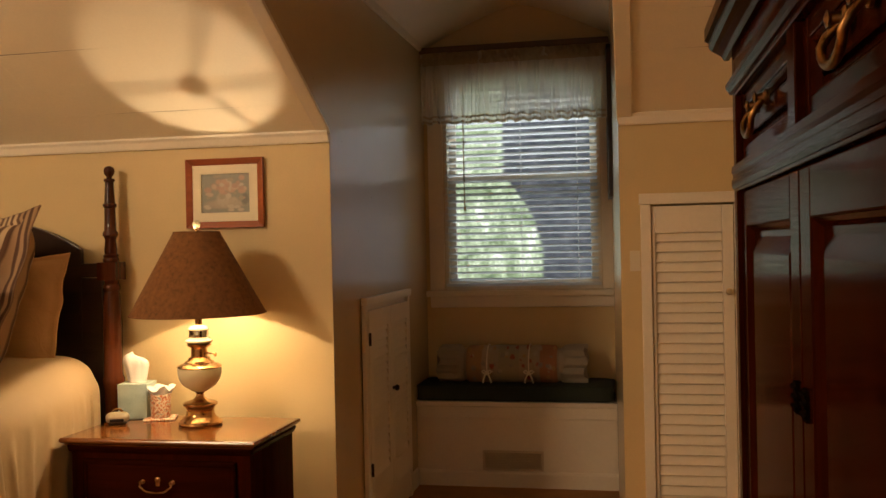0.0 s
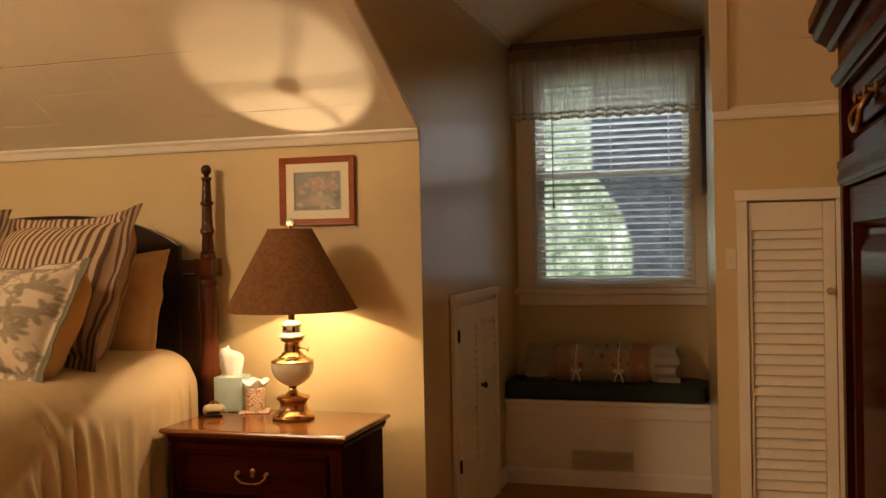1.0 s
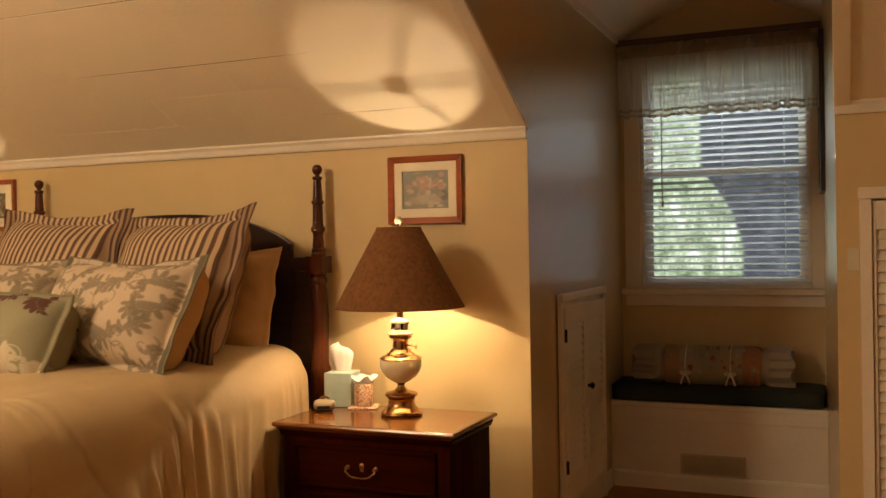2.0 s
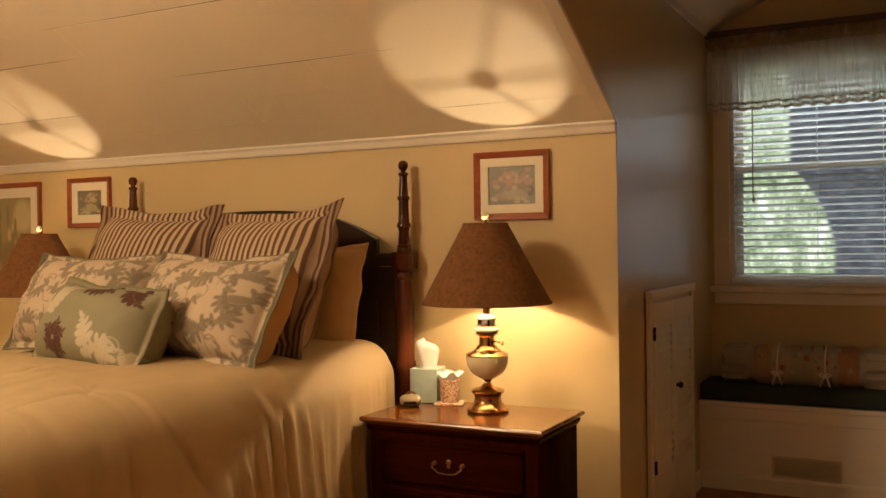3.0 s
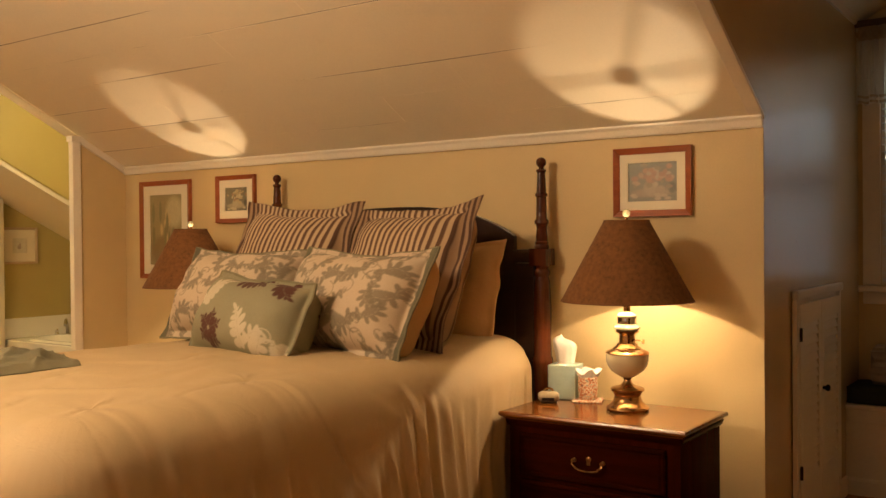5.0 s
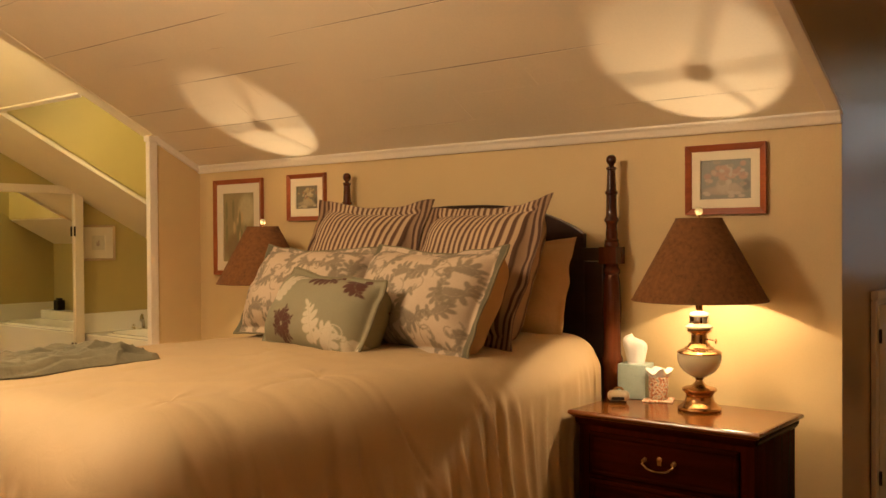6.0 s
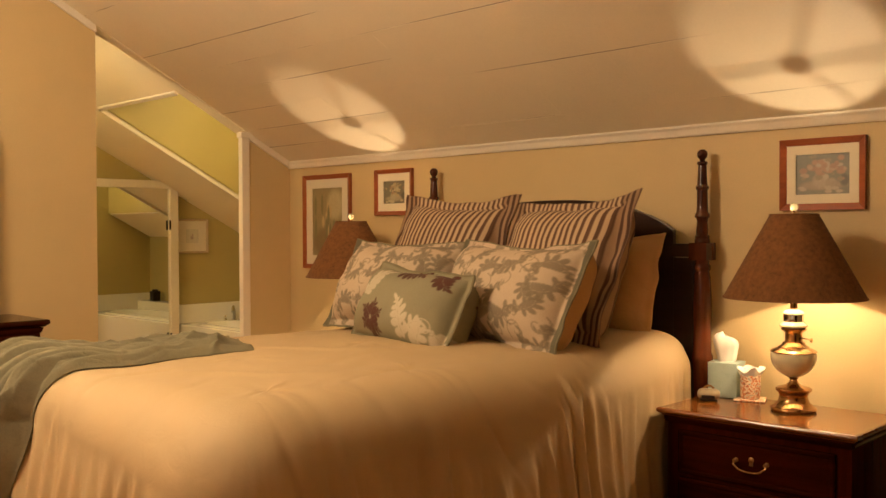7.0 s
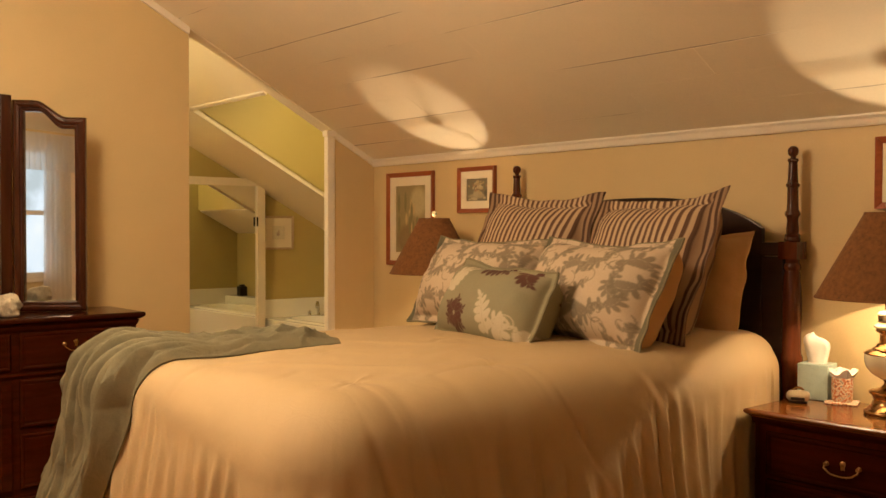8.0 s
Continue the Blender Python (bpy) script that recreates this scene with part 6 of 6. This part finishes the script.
sweep(bm, [(0, 0), (0.002, 0.0), (0.005, 0.008), (0.005, 0.018), (0.002, 0.022), (0.002, 0.030), (0.005, 0.036), (0.004, 0.048), (0, 0.048)], (0.0, 0, 1.480), (AW, 0, 1.480))
part("rail_moulding", bm, CHERRY, arm)
for x0, x1 in ((0.047, 0.650), (0.710, AW - 0.047)):
    dr = rail_door(arm, x0, x1, 1.532, 1.668, 0.034, 0.030, CHERRY, "drawer")
    xm = (x0 + x1) / 2
    for xc in (xm,):
        bm = B()
        pts = [(xc - 0.050, 0.006, 1.612), (xc - 0.056, -0.010, 1.594)] + [(xc + 0.052 * math.cos(math.pi * (1 + k / 8)), -0.016, 1.582 + 0.026 * math.sin(math.pi * (1 + k / 8))) for k in range(9)] + [(xc + 0.056, -0.010, 1.594), (xc + 0.050, 0.006, 1.612)]
        tube(bm, pts, 0.0056, 10)
        for e in (-1, 1):
            lathe(bm, [(0.014, 0.0), (0.014, -0.004), (0.008, -0.008), (0.006, -0.018), (0.010, -0.022), (0.0, -0.026)], (xc + e * 0.050, 0.012, 1.614), 12, "y")
        part("handle", bm, OLDBRASS, dr, "heavy aged brass bail handle", smooth=True)
for k, (x0, x1) in enumerate(((0.047, 0.676), (0.684, AW - 0.047))):
    dr = rail_door(arm, x0, x1, 0.152, 1.472, 0.030, 0.070, CHERRY_Z)
    xe = x1 - 0.03 if k == 0 else x0 + 0.03
    bm = B()
    box(bm, xe - 0.014, xe + 0.014, 0.003, 0.008, 1.128, 1.172)
    for z in (1.136, 1.150, 1.164):
        tube(bm, [(xe - 0.019, 0.003, z), (xe + 0.019, 0.003, z)], 0.0035, 8)
    part("latch", bm, IRON, dr, "dark iron latch plate", smooth=True)
bm = B()
sweep(bm, [(0, 0), (0.030, 0), (0.030, 0.085), (0.018, 0.10), (0.0, 0.11)], (-0.02, 0, 0.0), (AW + 0.02, 0, 0.0))
box(bm, 0, AW, 0, AD, 0, 0.10)
part("plinth", bm, CHERRY, arm)


# ---- dresser and its mirror ----
DW, DD, DH = 1.83, 0.46, 0.952
dress = thing("dresser", "long cherry dresser with brass handles under a mirror", "dresser", pose(-4.70, 0.02, 0, 0, 0, 90))
moulded_top(dress, -0.02, DW + 0.042, -0.022, DD, DH, DRESSWOOD, 0.036, "dresser_top")
bm = B()
box(bm, 0.0, DW, 0.0, DD - 0.01, 0.09, DH - 0.036)
part("body", bm, DRESSWOOD, dress, bevel=0.003)
bm = B()
sweep(bm, [(0, 0), (0.004, 0), (0.012, 0.012), (0.018, 0.026), (0, 0.030)], (0, 0, DH - 0.066), (DW, 0, DH - 0.066))
sweep(bm, [(0, 0), (0.004, 0), (0.012, 0.012), (0.018, 0.026), (0, 0.030)], (DW, 0, DH - 0.066), (DW, DD - 0.01, DH - 0.066), out=(1, 0, 0))
sweep(bm, [(0, 0), (0.012, 0.002), (0.014, 0.012), (0, 0.016)], (0, 0, 0.672), (DW, 0, 0.672))
part("moulding", bm, DRESSWOOD, dress)
bm = B()
sweep(bm, [(0, 0), (0.026, 0), (0.026, 0.075), (0.016, 0.09), (0, 0.1)], (-0.01, 0, 0), (DW + 0.01, 0, 0))
box(bm, 0, DW, 0, DD - 0.01, 0, 0.09)
part("plinth", bm, DRESSWOOD, dress)
for x0, x1 in ((0.03, 0.58), (0.62, 1.21), (1.25, 1.80)):
    dr = drawer_front(dress, x0, x1, 0.702, 0.882, 0.0, DRESSWOOD)
    bail_pull(dr, (x0 + x1) / 2 - 0.01, 0.797, -0.013, 0.115)
for x0, x1 in ((0.03, 0.58), (1.25, 1.80)):
    for z0, z1 in ((0.425, 0.655), (0.13, 0.395)):
        dr = drawer_front(dress, x0, x1, z0, z1, 0.0, DRESSWOOD)
        bail_pull(dr, (x0 + x1) / 2, (z0 + z1) / 2 - 0.01, -0.013, 0.115)
for x0, x1 in ((0.62, 0.912), (0.918, 1.21)):
    rail_door(dress, x0, x1, 0.13, 0.655, 0.0, 0.045, DRESSWOOD)

mir = thing("dresser_mirror", "cherry three-part mirror standing on the dresser", "mirror", pose(-5.13, 1.36, DH + 0.002, 0, 0, 90))


def arched_leaf(parent, w, h0, h1, m, name):
    """A mirror leaf with a scrolled top that falls from h0 to h1 along its width."""
    def top(u):
        k = min(1.0, max(0.0, ((u if h0 > h1 else 1 - u) - 0.30) / 0.45))
        hi, lo = max(h0, h1), min(h0, h1)
        return lo + (hi - lo) * (1 - (3 * k * k - 2 * k ** 3))
    outer = [(w * k / 24, top(k / 24)) for k in range(25)]
    b = 0.056
    inner = [(b + (w - 2 * b) * k / 24, top(k / 24) - b * 1.05) for k in range(25)]
    bm = B()
    ring_o = [(0, 0)] + outer + [(w, 0)]
    ring_i = [(b, 0.055)] + inner + [(w - b, 0.055)]
    vo = [[bm.verts.new((x, y, z)) for x, z in ring_o] for y in (-0.012, 0.016)]
    steps = [[(xo + (xi - xo) * k, y, zo + (zi - zo) * k) for (xo, zo), (xi, zi) in zip(ring_o, ring_i)] for k, y in ((0.06, -0.020), (0.20, -0.026), (0.42, -0.029), (0.62, -0.026), (0.70, -0.018), (0.78, -0.018), (0.84, -0.024), (0.94, -0.022))]
    vs = [[bm.verts.new(p) for p in ring] for ring in steps]
    vi = [[bm.verts.new((x, y, z)) for x, z in ring_i] for y in (-0.010, 0.016)]
    n = len(ring_o)
    loops = [vo[0], *vs, vi[0], vi[1], vo[1], vo[0]]
    for a, c in zip(loops, loops[1:]):
        for i in range(n):
            bm.faces.new((a[i], a[(i + 1) % n], c[(i + 1) % n], c[i]))
    leaf = part(name, bm, MIRRORWOOD, parent, at=m)
    bm = B()
    bm.faces.new([bm.verts.new((x + (-0.004 if x < w / 2 else 0.004), 0.006, z + (0.004 if z > 0.3 else -0.004))) for x, z in ring_i])
    part("mirror_glass", bm, MIRROR, leaf, "silvered mirror glass")
    return leaf


arched_leaf(mir, 0.36, 1.095, 1.01, pose(0.006, -0.03, 0, 0, 0, -31), "side_leaf")
arched_leaf(mir, 0.36, 1.01, 1.095, pose(-0.80 - 0.31, -0.215, 0, 0, 0, 31), "side_leaf")
bm = B()
for x0, x1, z0, z1 in ((-0.80, -0.745, 0, 1.12), (-0.055, 0.0, 0, 1.12), (-0.745, -0.055, 0, 0.06), (-0.745, -0.055, 1.06, 1.12)):
    box(bm, x0, x1, -0.03, 0.01, z0, z1)
cl = part("centre_frame", bm, MIRRORWOOD, mir, bevel=0.004)
bm = B()
box(bm, -0.745, -0.055, -0.006, 0.0, 0.06, 1.06)
part("mirror_glass", bm, MIRROR, cl, "silvered mirror glass")

def stone_ornament(at):
    """A craggy pale stone on the dresser."""
    bm = B()
    bmesh.ops.create_icosphere(bm, subdivisions=4, radius=1.0)
    for v in bm.verts:
        p = v.co.copy()
        k = 1 + 0.30 * noise.noise(p * 1.3 + Vector((4, 1, 2))) + 0.14 * noise.noise(p * 3.4) + 0.05 * noise.noise(p * 8)
        v.co = Vector((0.075 * p.x * k, 0.055 * p.y * k, max(0.0, 0.050 + 0.060 * p.z * k)))
    ob = new("stone_ornament", mesh_of("stone_ornament", bm, STONEM, smooth=True))
    ob.matrix_world = at
    return tagged(ob, "craggy pale stone ornament on the dresser", "ornament")


stone_ornament(pose(-4.82, 1.255, DH + 0.002, 0, 0, 20))

# ---- room light, window and curtains on the far side ----
fix = thing("ceiling_light", "brass ceiling light on a short stem", "lamp")
bm = B()
lathe(bm, [(0.0, FLAT - 0.03), (0.05, FLAT - 0.028), (0.07, FLAT - 0.012), (0.075, FLAT), (0.0, FLAT)], (LIGHT_AT[0], LIGHT_AT[1], 0), 28)
tube(bm, [(LIGHT_AT[0], LIGHT_AT[1], FLAT - 0.02), (LIGHT_AT[0], LIGHT_AT[1], LIGHT_AT[2] + 0.16)], 0.012, 12)
part("canopy", bm, BRASS, fix, smooth=True)
bm = B()
lathe(bm, [(0.0, LIGHT_AT[2] + 0.17), (0.05, LIGHT_AT[2] + 0.165), (0.10, LIGHT_AT[2] + 0.14), (0.10, LIGHT_AT[2] + 0.13), (0.0, LIGHT_AT[2] + 0.13)], (LIGHT_AT[0], LIGHT_AT[1], 0), 28)
part("holder", bm, BRASS, fix, smooth=True)

bm = B()
g = [[bm.verts.new((-5.0 + 8.0 * i / 2, 0, -2.0 + 5.0 * j / 2)) for i in range(3)] for j in range(3)]
for j in range(2):
    for i in range(2):
        bm.faces.new((g[j][i], g[j + 1][i], g[j + 1][i + 1], g[j][i + 1]))
sb = new("backdrop_south", mesh_of("backdrop_south", bm, PALESKY))
sb.location = (0, SOUTH_Y - 2.0, 1.2)
tagged(sb, "pale daylight and sky beyond the far window", "backdrop", kind="structure")
w2 = thing("window_2", "double-hung sash window with sheer curtains", "window", kind="structure")
bm = B()
for x0, x1, z0, z1 in ((SX0 - 0.09, SX0, SZ0, SZ1 + 0.09), (SX1, SX1 + 0.09, SZ0, SZ1 + 0.09), (SX0, SX1, SZ1, SZ1 + 0.09), (SX0 - 0.1, SX1 + 0.1, SZ0 - 0.04, SZ0)):
    box(bm, x0, x1, SOUTH_Y, SOUTH_Y + 0.022, z0, z1)
part("window_frame", bm, WHITE, w2, bevel=0.004)
bm = B()
for x0, x1, z0, z1 in ((SX0, SX0 + 0.05, SZ0, SZ1), (SX1 - 0.05, SX1, SZ0, SZ1), (SX0 + 0.05, SX1 - 0.05, SZ0, SZ0 + 0.06), (SX0 + 0.05, SX1 - 0.05, SZ1 - 0.05, SZ1), (SX0 + 0.05, SX1 - 0.05, 1.54, 1.59)):
    box(bm, x0, x1, SOUTH_Y - 0.08, SOUTH_Y - 0.04, z0, z1)
part("sash", bm, WHITE, w2, bevel=0.003)


def hanging(name, label, x0, x1, z0, z1, y, fulls, seed):
    bm = B()
    nx_, nz_ = 120, 14
    g = [[bm.verts.new((x0 + (x1 - x0) * i / nx_, y + 0.03 * (0.5 + 0.5 * j / nz_) * math.sin(i / nx_ * math.pi * 2 * fulls + 1.5 * noise.noise((i * 0.05, j * 0.03, seed))), z1 + (z0 - z1) * j / nz_)) for i in range(nx_ + 1)] for j in range(nz_ + 1)]
    for j in range(nz_):
        for i in range(nx_):
            bm.faces.new((g[j][i], g[j][i + 1], g[j + 1][i + 1], g[j + 1][i]))
    return tagged(new(name, mesh_of(name, bm, SHEERM, smooth=True)), label, "curtain")


hanging("sheer_curtain", "white sheer curtain hanging to the floor", SX0 - 0.14, SX0 + 0.26, 0.04, SZ1 + 0.1, SOUTH_Y + 0.09, 6, 1)
hanging("sheer_curtain", "white sheer curtain hanging to the floor", SX1 - 0.26, SX1 + 0.14, 0.04, SZ1 + 0.1, SOUTH_Y + 0.09, 6, 2)
hanging("sheer_valance", "white sheer valance over the far window", SX0 - 0.16, SX1 + 0.16, SZ1 - 0.26, SZ1 + 0.14, SOUTH_Y + 0.15, 16, 3)
bm = B()
tube(bm, [(SX0 - 0.2, SOUTH_Y + 0.12, SZ1 + 0.12), (SX1 + 0.2, SOUTH_Y + 0.12, SZ1 + 0.12)], 0.01, 10)
for x in (SX0 - 0.18, SX1 + 0.18):
    tube(bm, [(x, SOUTH_Y, SZ1 + 0.12), (x, SOUTH_Y + 0.12, SZ1 + 0.12)], 0.008, 8)
tagged(new("curtain_rod", mesh_of("curtain_rod", bm, WHITE, smooth=True)), "white rod above the far window", "rod")

# ---- bathroom ----
tub = thing("bathtub", "white bathtub sunk in a raised white deck", "bathtub")
bm = B()
TX0, TX1, TY0, TY1, TZ = BX + 0.003, LEFT_X - T - 0.003, 4.05, BN - 0.003, 0.60
TCX, TCY = (TX0 + TX1) / 2, (TY0 + TY1) / 2
outer = perimeter(96, (TX1 - TX0) / 2, (TY1 - TY0) / 2, 0.012)
inner = perimeter(96, (TX1 - TX0) / 2 - 0.16, (TY1 - TY0) / 2 - 0.16, 0.17)
rings = []
for ring_pts, o, z in ((outer, 0, 0.0), (outer, 0, TZ - 0.008), (outer, -0.008, TZ), (inner, 0.05, TZ), (inner, 0.035, TZ + 0.016), (inner, 0.0, TZ + 0.014), (inner, -0.03, TZ - 0.04), (inner, -0.07, 0.25), (inner, -0.14, 0.20)):
    shift = 0.0 if ring_pts is outer else -0.06      # the basin lies towards the front of the deck
    rings.append([bm.verts.new((TCX + px + nx_ * o, TCY + shift + py + ny_ * o, z)) for s, px, py, nx_, ny_ in ring_pts])
for a, b in zip(rings, rings[1:]):
    for i in range(96):
        bm.faces.new((a[i], a[(i + 1) % 96], b[(i + 1) % 96], b[i]))
bm.faces.new(rings[0])
bm.faces.new(rings[-1])
part("deck", bm, PORCELAIN, tub, smooth=True)
bm = B()
box(bm, TX0 + 0.9, TX1 - 0.02, 4.59, TY1, TZ + 0.002, 0.690)
part("ledge", bm, PORCELAIN, tub, bevel=0.008)
for x0, x1 in ((TX0, TX0 + 0.018), (TX1 - 0.018, TX1)):
    bm = B()
    box(bm, x0, x1, TY0, TY1, TZ + 0.002, TZ + 0.165)
    part("splashback", bm, PORCELAIN, tub, bevel=0.004)
fau = thing("faucet", "chrome arched tub faucet on the deck", "faucet", pose(-7.10, 4.56, 0.603))
bm = B()
tube(bm, [(0, 0, 0), (0, 0, 0.05), (0.02, -0.02, 0.10), (0.06, -0.05, 0.125), (0.10, -0.08, 0.115), (0.125, -0.10, 0.09)], 0.014, 12)
lathe(bm, [(0.0, 0.0), (0.028, 0.0), (0.028, 0.008), (0.016, 0.016), (0.0, 0.017)], n=20)
part("spout", bm, CHROME, fau, smooth=True)
for s in (-1, 1):
    bm = B()
    lathe(bm, [(0.0, 0.0), (0.024, 0.0), (0.020, 0.010), (0.012, 0.03), (0.018, 0.045), (0.0, 0.05)], (0.02, s * 0.11, 0), 18)
    tube(bm, [(0.02, s * 0.11, 0.04), (0.06, s * 0.13, 0.055)], 0.006, 8)
    part("tap_handle", bm, CHROME, fau, smooth=True)
bath_m = thing("bath_mirror", "tall mirrored door in a cream frame", "mirror")
MX = -7.13
bm = B()
for y0, y1, z0, z1 in ((3.945, 4.02, 0, 1.82), (2.55, 2.62, 0, 1.82), (2.62, 3.945, 1.755, 1.82), (2.62, 3.945, 0, 0.08)):
    box(bm, MX - 0.03, MX + 0.02, y0, y1, z0, z1)
part("frame_border", bm, WHITE, bath_m, bevel=0.005)
bm = B()
box(bm, MX - 0.012, MX - 0.004, 2.62, 3.945, 0.08, 1.755)
part("mirror_glass", bm, MIRROR, bath_m, "silvered mirror glass")
for z in (1.45, 0.5):
    bm = B()
    tube(bm, [(MX + 0.022, 3.94, z - 0.04), (MX + 0.022, 3.94, z + 0.04)], 0.008, 8)
    part("hinge", bm, BLACKM, bath_m, "dark metal hinge", smooth=True)
jar = thing("bath_jar", "dark square jar on the ledge by the tub", "jar", pose(-5.58, 4.66, 0.692))
bm = B()
box(bm, -0.04, 0.04, -0.04, 0.04, 0, 0.10)
part("jar_body", bm, BLACKM, jar, bevel=0.006)
bm = B()
lathe(bm, [(0.0, 0.10), (0.03, 0.10), (0.03, 0.118), (0.0, 0.12)], n=16)
part("lid", bm, BLACKM, jar)
picture("small pale framed sketch on the olive wall", pose(BX + 0.001, 4.045, 1.205, 0, 0, 90), 0.305, 0.300, 0.020, 0.07, tub_sketch, "", VENTM)
